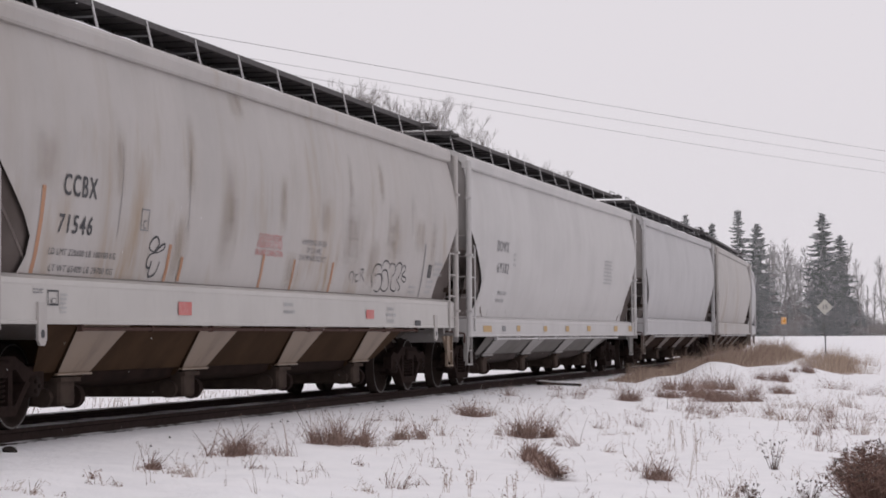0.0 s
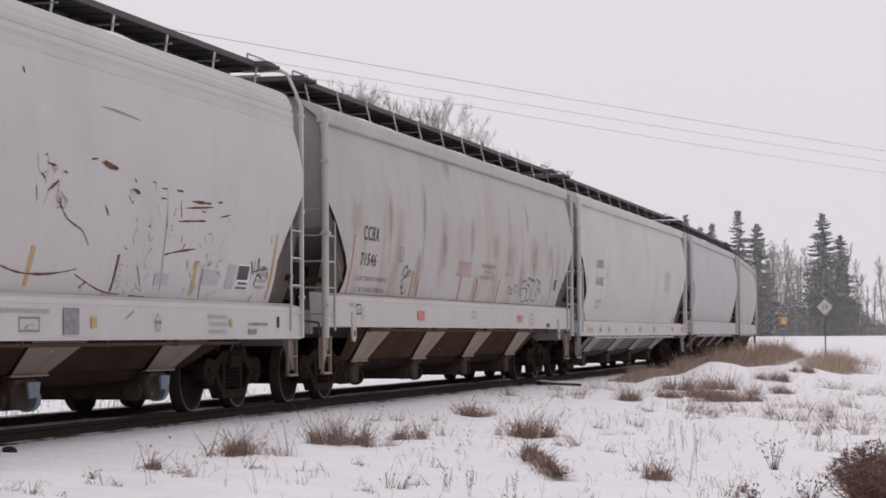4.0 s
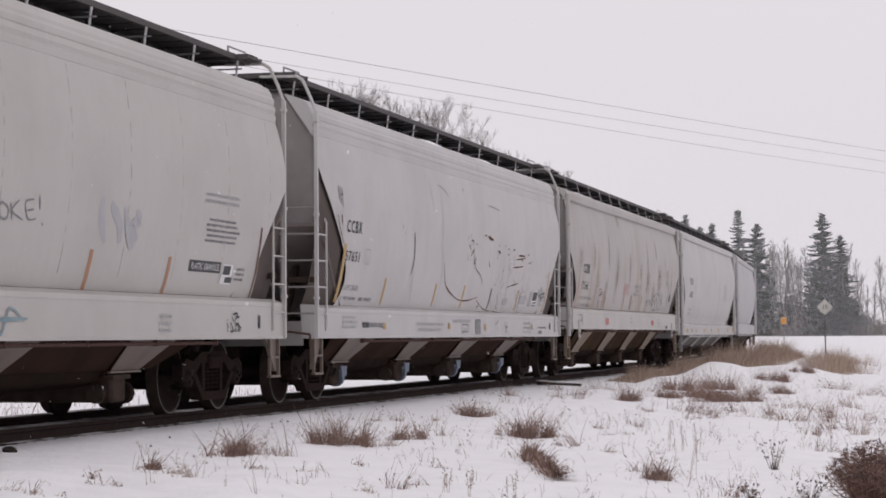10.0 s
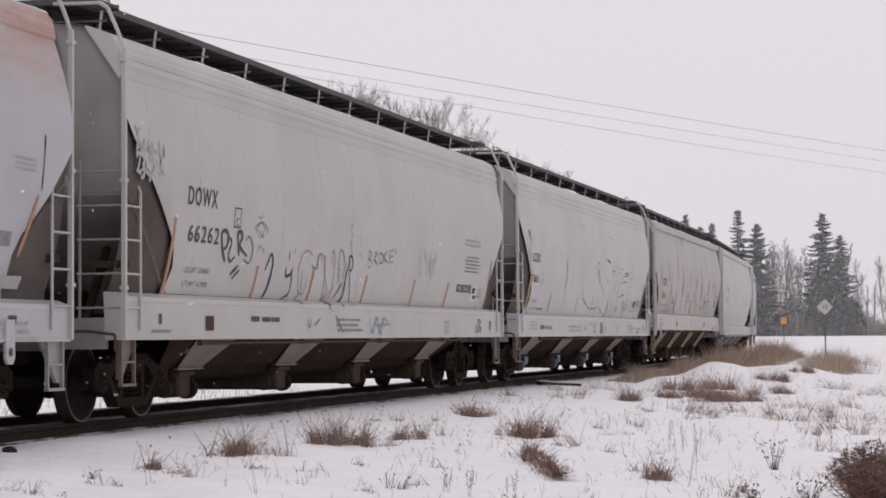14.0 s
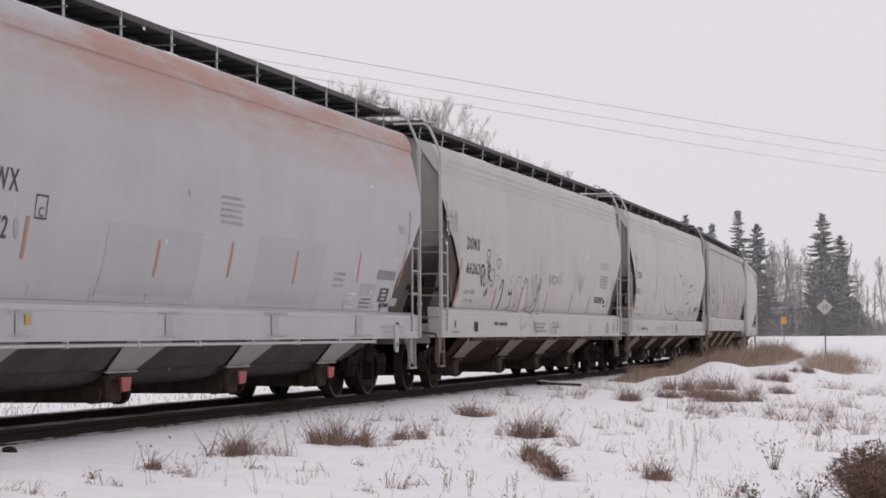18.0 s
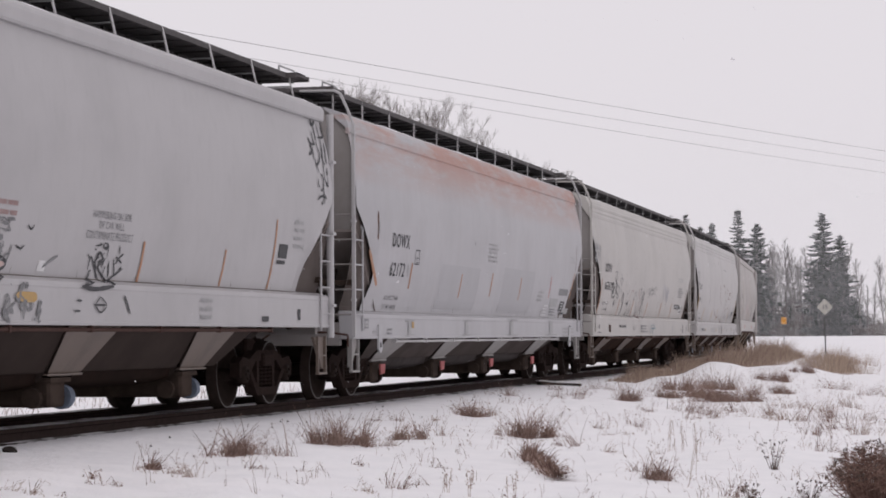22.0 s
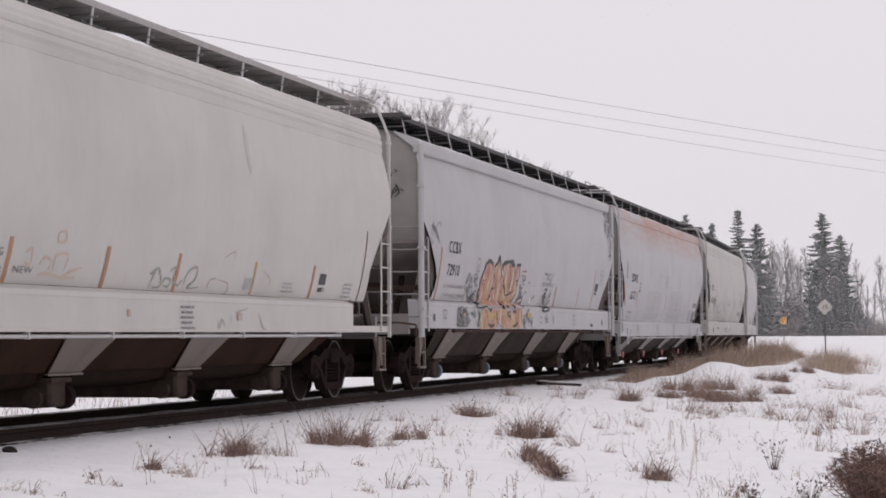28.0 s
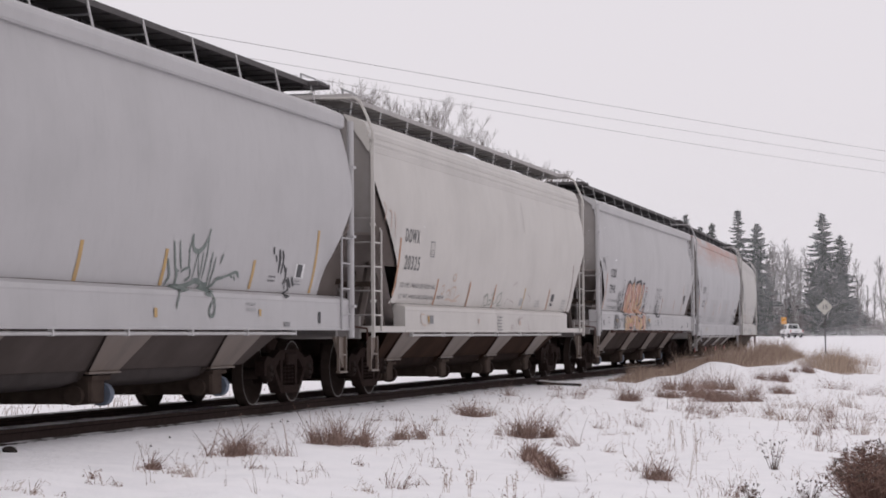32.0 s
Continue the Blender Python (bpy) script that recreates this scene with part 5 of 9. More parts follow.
def hopper_car(label, front, rear, coat, ridged=True, step=False, posts="angle", seams=11, bays=4, pitch=3.75, gate=M_STEEL_DARK, coat_low=None, end_mat=None, gate_mark=None, sill_z=(0.97, 1.4), bay_shift=-0.66, board_mat=None, lugs=False, pipe_mat=None, belly_mat=None, sill_coat=None, trough_mat=None, seam_deep=0.0066):
    """One covered hopper car; its own space has its middle on the rail tops and +x ahead."""
    H = (front - rear) / 2
    car = thing("hopper_car", label, "freight car", "cars of the freight train")
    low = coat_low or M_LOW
    em = end_mat or M_END
    post_coat = P_COOL if coat is P_PINK else coat
    for sgn in (-1, 1):
        part("side_panel", side_panel(bmesh.new(), H, sgn, seams, "ridged" if ridged else "smooth", sill_z[1] + 0.04), coat, car, smooth=True)
        part("eave_band", eave_band(bmesh.new(), H, sgn, ridged, coat is P_PINK), coat, car)
        part("side_sill", sill(bmesh.new(), H, sgn, step, *sill_z), sill_coat or coat, car)
        for d in (-1, 1) if step else ():
            part("end_ledge", end_ledge(bmesh.new(), H, d, sgn, sill_z[0]), coat, car)
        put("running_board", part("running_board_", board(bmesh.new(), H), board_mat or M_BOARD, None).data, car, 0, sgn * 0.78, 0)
        put("train_line_pipe", part("pipe_", sill_pipe(bmesh.new(), H), pipe_mat or M_PALE, None).data, car, 0, sgn * 1.5, sill_z[0] - 0.045)
    for o in [o for o in scene.collection.objects if o.name.startswith(("running_board_", "pipe_"))]:
        bpy.data.objects.remove(o)
    for k in range(seams + 1):
        part("weld_seam", seam_line(bmesh.new(), H, -0.93 + 1.86 * k / seams, "ridged" if ridged else "smooth", sill_z[1] + 0.06, seam_deep), M_SEAM, car)
    part("sill_joint", sill_joint(bmesh.new(), H, "ridged" if ridged else "smooth", sill_z[1] + 0.044), M_JOINT if ridged and not step else M_SEAM, car)
    part("roof_sheet", roof_sheet(bmesh.new(), H), coat, car)
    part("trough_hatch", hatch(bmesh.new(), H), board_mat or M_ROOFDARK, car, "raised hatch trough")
    for d in (-1, 1):
        part("end_wall", end_wall(bmesh.new(), H, d), em, car)
        part("slope_sheet", end_slope(bmesh.new(), H, d), M_SLOPE, car, "dark grimy sloped end sheet")
        for sgn in (-1, 1):
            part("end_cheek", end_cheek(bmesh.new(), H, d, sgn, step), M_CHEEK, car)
        part("end_frame", end_braces(bmesh.new(), H, d), M_GATE, car)
        part("end_deck", deck(bmesh.new(), H, d, sill_z[0]), em, car)
        put("coupler", shared("coupler", coupler, M_STEEL_DARK), car, d * (H + 0.08), 0, 0, 0 if d > 0 else 180)
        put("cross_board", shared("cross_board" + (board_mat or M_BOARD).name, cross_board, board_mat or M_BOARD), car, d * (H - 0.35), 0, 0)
        put("roof_grab_iron", shared("roof_grab", roof_grab, M_GALV), car, d * (H - 0.5), -1.05, 0)
        truck(car, d * (H - 1.5), d)
        for sgn in (-1, 1):
            key = "corner_" + posts
            put("corner_post", shared(key + post_coat.name, corner_post if posts == "angle" else plate_post, post_coat), car, d * (H - 0.05), sgn * 1.57, 0, 0 if sgn < 0 else 180)
            put("ladder_stile", shared("stile" + coat.name, ladder_stile, coat), car, d * (H - 0.52), sgn * 1.57, 0, 0 if sgn < 0 else 180)
            for z in (1.3, 1.68, 2.06, 2.44):
                put("ladder_rung", shared("rung" + coat.name, rung, coat), car, d * (H - 0.05) - (0.46 if d > 0 else 0), sgn * 1.57, z)
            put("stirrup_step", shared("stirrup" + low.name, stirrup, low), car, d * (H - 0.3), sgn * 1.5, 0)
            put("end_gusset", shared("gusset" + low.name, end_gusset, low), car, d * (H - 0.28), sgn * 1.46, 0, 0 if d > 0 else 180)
    for d in (-1, 1):
        for z in (1.3, 1.68, 2.06, 2.44, 2.82):
            put("end_rung", shared("end_rung", end_rung, M_END), car, d * (H - 0.02), -1.52, z)
        put("end_stile", shared("end_stile", end_stile, M_END), car, d * (H - 0.02), -1.05, 0)
        put("uncoupling_lever", shared("lever", lever, M_RUSTDARK), car, d * (H + 0.05), 0, sill_z[0], 0 if d > 0 else 180)
        for sgn in (-1, 1) if lugs else ():
            put("jacking_lug", shared("lug" + coat.name, jacking_lug, coat), car, d * (H - 1.5), sgn * 1.545, sill_z[0], 0 if sgn < 0 else 180)
            put("lug_hole", shared("lug_hole", lug_hole, M_BLACK), car, d * (H - 1.5), sgn * 1.545, sill_z[0], 0 if sgn < 0 else 180)
    put("board_snow", shared("board_snow", board_snow, M_SNOW, True), car, H - 0.35, 0, 0, 0, "thin snow on the end walkway")
    part("roof_snow", roof_snow(bmesh.new(), H), M_SNOW, car, "thin strip of snow along the roof edge")
    lean = 0.11 if posts == "plate" else -0.06 if ridged else 0.0
    k = int(2 * H / 1.66)
    for i in range(k + 1):
        x = -H + 0.55 + (2 * H - 1.1) * i / k
        for sgn in (-1, 1):
            put("walkway_post", shared("board_post%.2f" % lean, lambda b_: board_post(b_, lean), M_PALE), car, x, sgn * 1.1, 0, 0 if sgn < 0 else 180)
            put("walkway_brace", shared("board_brace", board_brace, M_GALV), car, x, sgn * 1.09, 0, 0 if sgn < 0 else 180)
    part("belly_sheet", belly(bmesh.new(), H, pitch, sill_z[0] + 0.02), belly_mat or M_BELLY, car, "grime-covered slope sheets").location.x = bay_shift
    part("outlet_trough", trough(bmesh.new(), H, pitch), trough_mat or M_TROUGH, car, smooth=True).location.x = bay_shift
    part("centre_beam", centre_beam(bmesh.new(), H), M_STEEL_DARK, car)
    for i in range(bays):
        x = (i - (bays - 1) / 2) * pitch + bay_shift
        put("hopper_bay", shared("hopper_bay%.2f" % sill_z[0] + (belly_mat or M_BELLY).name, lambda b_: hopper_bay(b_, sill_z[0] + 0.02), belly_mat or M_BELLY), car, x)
        for sgn in (-1, 1):
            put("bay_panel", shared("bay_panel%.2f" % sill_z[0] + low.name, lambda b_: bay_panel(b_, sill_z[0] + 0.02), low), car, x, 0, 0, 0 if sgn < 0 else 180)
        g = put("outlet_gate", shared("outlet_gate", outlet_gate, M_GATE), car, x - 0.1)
        for y in (-0.95, 0.95):
            put("gate_cap", shared("gate_cap" + gate.name, gate_cap, gate), g, 0.34, y, 0.32)
            if gate_mark:
                put("gate_plate", shared("gate_plate" + gate_mark.name, gate_plate, gate_mark), g, 0, y * 1.27, 0)
    SILL_TOP[car.name] = sill_z[1] + 0.02
    return car


M_JOINT = plain("dark_joint_dirt", (0.13, 0.105, 0.095), 0.85, 0.0, (0.24, 0.2, 0.18), 1.3, 0)
M_BOARDPALE = plain("pale_galvanised_grating", (0.42, 0.4, 0.395), 0.65, 0.1, (0.32, 0.3, 0.29), 8, 0.2)
# fills the open car ends; the hollow's shade is in its dark colour
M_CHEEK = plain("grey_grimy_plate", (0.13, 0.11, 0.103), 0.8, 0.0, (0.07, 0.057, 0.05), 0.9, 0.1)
M_PALE = plain("pale_grey_steel", (0.56, 0.55, 0.55), 0.5, 0.0, (0.45, 0.44, 0.44), 6, 0)
M_SEAM = plain("dirty_weld_seam", (0.22, 0.2, 0.185), 0.7, 0.0, (0.14, 0.12, 0.11), 3, 0)
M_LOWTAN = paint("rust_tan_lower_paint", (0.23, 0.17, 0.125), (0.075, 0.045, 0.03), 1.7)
# belly colours: road grime, darkened further as shade on slopes facing down
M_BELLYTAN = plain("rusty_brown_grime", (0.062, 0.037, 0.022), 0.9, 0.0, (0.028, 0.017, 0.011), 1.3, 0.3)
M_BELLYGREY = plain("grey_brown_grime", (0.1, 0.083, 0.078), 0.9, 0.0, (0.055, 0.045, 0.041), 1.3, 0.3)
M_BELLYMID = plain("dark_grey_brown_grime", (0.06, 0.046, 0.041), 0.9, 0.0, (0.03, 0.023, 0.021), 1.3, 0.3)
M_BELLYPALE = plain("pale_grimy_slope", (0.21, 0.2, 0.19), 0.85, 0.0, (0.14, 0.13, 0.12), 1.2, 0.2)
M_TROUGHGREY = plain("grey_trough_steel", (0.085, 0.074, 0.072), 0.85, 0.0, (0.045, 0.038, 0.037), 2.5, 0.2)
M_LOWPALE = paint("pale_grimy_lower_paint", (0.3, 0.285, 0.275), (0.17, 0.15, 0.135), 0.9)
# bay panels and steps: grimy paint, with shade below the sill in the colour
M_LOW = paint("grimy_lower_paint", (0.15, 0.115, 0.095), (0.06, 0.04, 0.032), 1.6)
# belly and trough browns mix grime with the shade under the sills
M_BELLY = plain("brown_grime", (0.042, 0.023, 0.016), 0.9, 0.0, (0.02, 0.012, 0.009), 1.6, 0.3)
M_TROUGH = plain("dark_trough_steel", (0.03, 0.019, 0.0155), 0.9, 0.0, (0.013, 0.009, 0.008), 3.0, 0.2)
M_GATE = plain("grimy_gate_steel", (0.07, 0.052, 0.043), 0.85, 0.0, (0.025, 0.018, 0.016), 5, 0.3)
P_WARM = paint("aged_white_paint", (0.42, 0.395, 0.38), (0.27, 0.21, 0.155), 0.55, 0.15, None, (0.27, 0.185, 0.1))
P_COOL = paint("pale_grey_paint", (0.44, 0.43, 0.437), (0.36, 0.35, 0.35), 0.4)
P_CREAM = paint("cream_white_paint", (0.48, 0.46, 0.44), (0.38, 0.35, 0.315), 0.35)
P_IVORY = paint("clean_ivory_paint", (0.535, 0.51, 0.485), (0.44, 0.41, 0.375), 0.3)
P_WHITE = paint("chalky_white_paint", (0.5, 0.485, 0.48), (0.37, 0.34, 0.32), 0.35, 0.25)
P_PINK = paint("primer_worn_grey_paint", (0.44, 0.435, 0.45), (0.37, 0.35, 0.35), 0.4, 0.0, (0.4, 0.2, 0.15))

CARS = []


def add_car(front, rear, **spec):
    car = hopper_car(spec.pop("label"), front, rear, **spec)
    CARS.append((car, front, rear))
    return car


add_car(100.6, 80.9, label="pale grey covered hopper car far along the curve", coat=P_COOL, ridged=True)
add_car(79.5, 58.6, label="pale grey covered hopper car far along the curve", coat=P_COOL, ridged=False)
add_car(57.2, 36.8, label="aged white covered hopper car with dark stained side", coat=P_WARM, ridged=False, posts="plate")
add_car(35.3, 17.0, label="pale grey covered hopper car with broad end posts", coat=P_COOL, ridged=False, posts="plate")
car_white = add_car(15.3, -4.3, label="clean white covered hopper car with yellow sill reflectors", coat=P_WHITE, ridged=False, posts="plate", coat_low=M_LOWPALE, sill_z=(0.95, 1.28), belly_mat=M_BELLYPALE, trough_mat=M_BELLYGREY)
car_stained = add_car(-5.2, -24.25, label="aged white hopper car with brown rain streaks", coat=P_WARM, ridged=False, posts="plate", pitch=3.7, sill_z=(1.11, 1.57), lugs=True, pipe_mat=M_RUSTDARK, coat_low=M_LOWTAN, belly_mat=M_BELLYTAN, sill_coat=P_CREAM)
car_rusty = add_car(-25.25, -43.25, label="white hopper car with rust scars and scratches", coat=P_WHITE, ridged=True, gate=M_BLUEGREY, pitch=3.7, gate_mark=M_BLUEGREY, sill_z=(0.94, 1.38), bay_shift=-0.8, pipe_mat=M_RUSTDARK)
car_tagged = add_car(-44.6, -63.85, label="cream hopper car with black scrawled graffiti", coat=P_CREAM, ridged=True, pitch=3.8, sill_z=(0.94, 1.43), pipe_mat=M_RUSTDARK, seam_deep=0.0036)
car_pink = add_car(-65.2, -84.05, label="grey hopper car with pink primer worn through along the roof", coat=P_PINK, ridged=False, pitch=4.0, gate_mark=M_RED, posts="angle", sill_z=(0.93, 1.31), lugs=True, bay_shift=-0.45, coat_low=M_LOWPALE, belly_mat=M_BELLYGREY, trough_mat=M_TROUGHGREY)
car_mural = add_car(-85.13, -104.4, label="grey hopper car with an orange graffiti piece", coat=P_COOL, ridged=False, posts="plate", pitch=3.9, gate=M_BLUEGREY, sill_z=(1.1, 1.55), bay_shift=-0.745, belly_mat=M_BELLYMID, pipe_mat=M_RUSTDARK, seam_deep=0.0045)
car_cream = add_car(-106.3, -124.4, label="clean cream hopper car with a stepped sill", coat=P_IVORY, ridged=True, step=True, pitch=3.7, sill_z=(1.03, 1.46), board_mat=M_BOARDPALE)
car_tail = add_car(-125.5, -144.8, label="pale grey hopper car with green graffiti scrawl", coat=P_COOL, ridged=False, posts="plate", pitch=3.9, gate=M_BLUEGREY, sill_z=(1.06, 1.52), belly_mat=M_BELLYGREY, trough_mat=M_TROUGHGREY)


# ---- stencils, tape, scrawls and scars on the cars' near sides ----
M_HAZETXT = plain("faint_blue_grey_stencil", (0.41, 0.405, 0.425), 0.6, 0.0, (0.36, 0.355, 0.375), 5, 0)
M_SMALLTXT = plain("dark_grey_stencil", (0.09, 0.09, 0.095), 0.6, 0.0, (0.2, 0.2, 0.2), 14, 0)
M_TAGRED = plain("faded_red_spray", (0.33, 0.2, 0.19), 0.6, 0.0, (0.42, 0.32, 0.31), 8, 0)
M_TEAL = plain("teal_spray", (0.16, 0.24, 0.28), 0.6, 0.0, (0.3, 0.36, 0.38), 8, 0)
M_GREENTAG = plain("dull_green_spray", (0.13, 0.16, 0.15), 0.6, 0.0, (0.24, 0.27, 0.25), 6, 0)
M_PALEGREEN = plain("faded_green_spray", (0.27, 0.3, 0.26), 0.6, 0.0, (0.36, 0.37, 0.34), 6, 0)
M_PEACH = plain("faded_peach_spray", (0.47, 0.33, 0.28), 0.6, 0.0, (0.48, 0.4, 0.36), 6, 0)
M_FAINTPEACH = plain("faint_peach_spray", (0.52, 0.39, 0.32), 0.6, 0.0, (0.52, 0.45, 0.4), 6, 0)
M_SMUDGE = plain("grey_smudge", (0.5, 0.475, 0.455), 0.6, 0.0, (0.43, 0.41, 0.39), 5, 0)
M_PALEPINK = plain("pale_pink_spray", (0.6, 0.47, 0.44), 0.6, 0.0, (0.55, 0.38, 0.33), 5, 0)
M_DARKSALMON = plain("dark_salmon_spray", (0.3, 0.11, 0.09), 0.6, 0.0, (0.4, 0.2, 0.15), 5, 0)
M_DULLPINK = plain("dull_pink_spray", (0.36, 0.3, 0.3), 0.6, 0.0, (0.42, 0.37, 0.37), 5, 0)


def spray_fade():
    """Sprayed colours running from salmon to amber with pale streaks."""
    m, nt, bs = nodes_of("salmon_amber_spray")
    f, _ = noise_fac(nt, 2.6, (1, 1, 0.45), 2.0, 0.42, 0.58)
    g, _ = noise_fac(nt, 5.0, (1.3, 1, 0.35), 3.0, 0.52, 0.64)
    k, _ = noise_fac(nt, 4.2, (1, 1, 0.5), 3.0, 0.56, 0.68)
    c = mixed(nt, f, (0.47, 0.31, 0.15), (0.42, 0.2, 0.155))
    c = mixed(nt, k, c, (0.26, 0.11, 0.085), 0.75)
    c = mixed(nt, g, c, (0.55, 0.45, 0.4), 0.8)
    nt.links.new(c, bs.inputs["Base Color"])
    bs.inputs["Roughness"].default_value = 0.6
    return m


M_SPRAY = spray_fade()
M_REPAINT = plain("grey_touch_up_paint", (0.415, 0.413, 0.428), 0.55, 0.0, (0.385, 0.38, 0.392), 1.5, 0)


def skin(car, z, off=0.0055):
    """y of the near side of a car at a height."""
    return -(1.556 + off) if z < SILL_TOP[car.name] else -(half_width(z) + off)


def sheet(car, x0, x1, z0, z1, off=0.0055):
    bm = bmesh.new()
    k = max(2, int((z1 - z0) / 0.04) + 1)
    quads(bm, [[(x0, skin(car, z, off), z), (x1, skin(car, z, off), z)] for z in np.linspace(z0, z1, k).tolist()])
    return bm


def tape(car, x, z0, z1, w, m):
    part("reflector_tape", sheet(car, x - w / 2, x + w / 2, z0, z1), m, car)


def patch(car, x0, x1, z0, z1, m):
    part("decal", sheet(car, x0, x1, z0, z1), m, car)


def patch2(car, x0, x1, z0, z1, m):
    part("decal", sheet(car, x0, x1, z0, z1, 0.0075), m, car)


def repaint(car, x0, x1, z0, z1, m):
    part("touch_up_patch", sheet(car, x0, x1, z0, z1, 0.0032), m, car, "slightly darker grey touch-up paint")


def row_of_bars(car, x0, x1, z0, z1, rows, m, off):
    """Rows of small unreadable characters."""
    bm = bmesh.new()
    h = (z1 - z0) / (rows * 1.6 - 0.6)
    for r in range(rows):
        zb = z1 - h * 0.9 - r * h * 1.6
        zt = zb + h * 0.78
        x = x0 + random.uniform(0, 0.1) * (x1 - x0)
        end = x1 - random.uniform(0, 0.2) * (x1 - x0) * (rows > 1)
        left = random.randint(3, 8)
        while x < end - 0.01:
            w = max(0.02, random.uniform(0.4, 0.62) * h)
            quads(bm, [[(x, skin(car, zb, off), zb), (x + w, skin(car, zb, off), zb)], [(x, skin(car, zt, off), zt), (x + w, skin(car, zt, off), zt)]])
            left -= 1
            x += w + (0.16 if left else 0.6) * h
            left = left or random.randint(3, 8)
    tagged(part("stencil_block", bm, m, car), kind="stuff")


def bars(car, x0, x1, z0, z1, rows, m):
    row_of_bars(car, x0, x1, z0, z1, rows, m, 0.006)


def bars2(car, x0, x1, z0, z1, rows, m):
    row_of_bars(car, x0, x1, z0, z1, rows, m, 0.009)


def plate_frame(car, x0, x1, z0, z1, m):
    bm = bmesh.new()
    w = 0.018
    for a, b, c, d in ((x0, x1, z0, z0 + w), (x0, x1, z1 - w, z1), (x0, x0 + w, z0, z1), (x1 - w, x1, z0, z1)):
        quads(bm, [[(a, skin(car, c, 0.006), c), (b, skin(car, c, 0.006), c)], [(a, skin(car, d, 0.006), d), (b, skin(car, d, 0.006), d)]])
    part("stencil_box", bm, m, car)


def plate_box(car, x0, x1, z0, z1, m):
    plate_frame(car, x0, x1, z0, z1, m)
    zm = (z0 + z1) / 2
    stencil(car, "C", x0 + 0.3 * (x1 - x0), x1 - 0.3 * (x1 - x0), z0 + 0.1 * (z1 - z0), zm, m)


def stencil(car, words, x0, x1, z0, z1, m):
    """Stencilled writing laid on the curved side."""
    cu = bpy.data.curves.new("stencil", "FONT")
    cu.body = words
    cu.offset = 0.012 if z1 - z0 > 0.15 else 0.0
    cu.space_character = 1.22 if z1 - z0 > 0.15 else 1.1
    cu.resolution_u = 3
    tmp = bpy.data.objects.new("stencil", cu)
    me = bpy.data.meshes.new_from_object(tmp)
    bpy.data.objects.remove(tmp)
    xs, ys = [v.co.x for v in me.vertices], [v.co.y for v in me.vertices]
    ax, bx, ay, by = min(xs), max(xs), min(ys), max(ys)
    for v in me.vertices:
        z = z0 + (v.co.y - ay) / (by - ay) * (z1 - z0)
        v.co = (x0 + (v.co.x - ax) / (bx - ax) * (x1 - x0), skin(car, z, 0.0085), z)
    me.materials.clear()
    me.materials.append(m)
    if z1 - z0 <= 0.15:
        tagged(part("stencil", me, m, car), kind="stuff")
        return
    # each large character is a part of its own
    src = bmesh.new()
    src.from_mesh(me)
    todo = set(src.verts)
    while todo:
        isle, queue = set(), [todo.pop()]
        while queue:
            v = queue.pop()
            isle.add(v)
            for e in v.link_edges:
                o = e.other_vert(v)
                if o in todo:
                    todo.discard(o)
                    queue.append(o)
        order = list(isle)
        index = {v: i for i, v in enumerate(order)}
        one = bpy.data.meshes.new("letter")
        one.from_pydata([tuple(v.co) for v in order], [], [[index[v] for v in f.verts] for f in src.faces if f.verts[0] in isle])
        one.materials.append(m)
        part("letter", one, m, car)
    src.free()


LAYER = [0]


def stroke(car, pts, w, m):
    """A sprayed or scratched line along a few places."""
    p = np.array(pts, float)
    w = w * (0.6 if m is M_RUST else 0.85)
    LAYER[0] = (LAYER[0] + 1) % 30
    lift = (0.0095 if car is car_mural else 0.0035 if m in (M_SMUDGE, M_HAZETXT, M_FAINTPEACH, M_DULLPINK) else 0.0062) + 0.00007 * LAYER[0]
    k = np.linspace(0, len(p) - 1, (len(p) - 1) * 6 + 1)
    sm = np.empty((len(k), 2))
    for i, u in enumerate(k):
        j = min(int(u), len(p) - 2)
        f = u - j
        a, b, c, d = p[max(j - 1, 0)], p[j], p[j + 1], p[min(j + 2, len(p) - 1)]
        sm[i] = 0.5 * (2 * b + (c - a) * f + (2 * a - 5 * b + 4 * c - d) * f * f + (3 * b - a - 3 * c + d) * f ** 3)
    bm = bmesh.new()
    left, right = [], []
    for i in range(len(sm)):
        t = sm[min(i + 1, len(sm) - 1)] - sm[max(i - 1, 0)]
        t /= max(np.hypot(*t), 1e-6)
        hw = w / 2 * (0.55 + 0.45 * min(1.0, 4 * min(i, len(sm) - 1 - i) / len(sm))) * random.uniform(0.35 if m is M_RUST else 0.8, 1.15)
        for side_, s_ in ((left, 1), (right, -1)):
            x, z = sm[i][0] - s_ * t[1] * hw, sm[i][1] + s_ * t[0] * hw
            side_.append((float(x), skin(car, float(z), lift), float(z)))
    quads(bm, [left, right])
    rust = m is M_RUST
    part("rust_scar" if rust else "scrawl", bm, m, car)


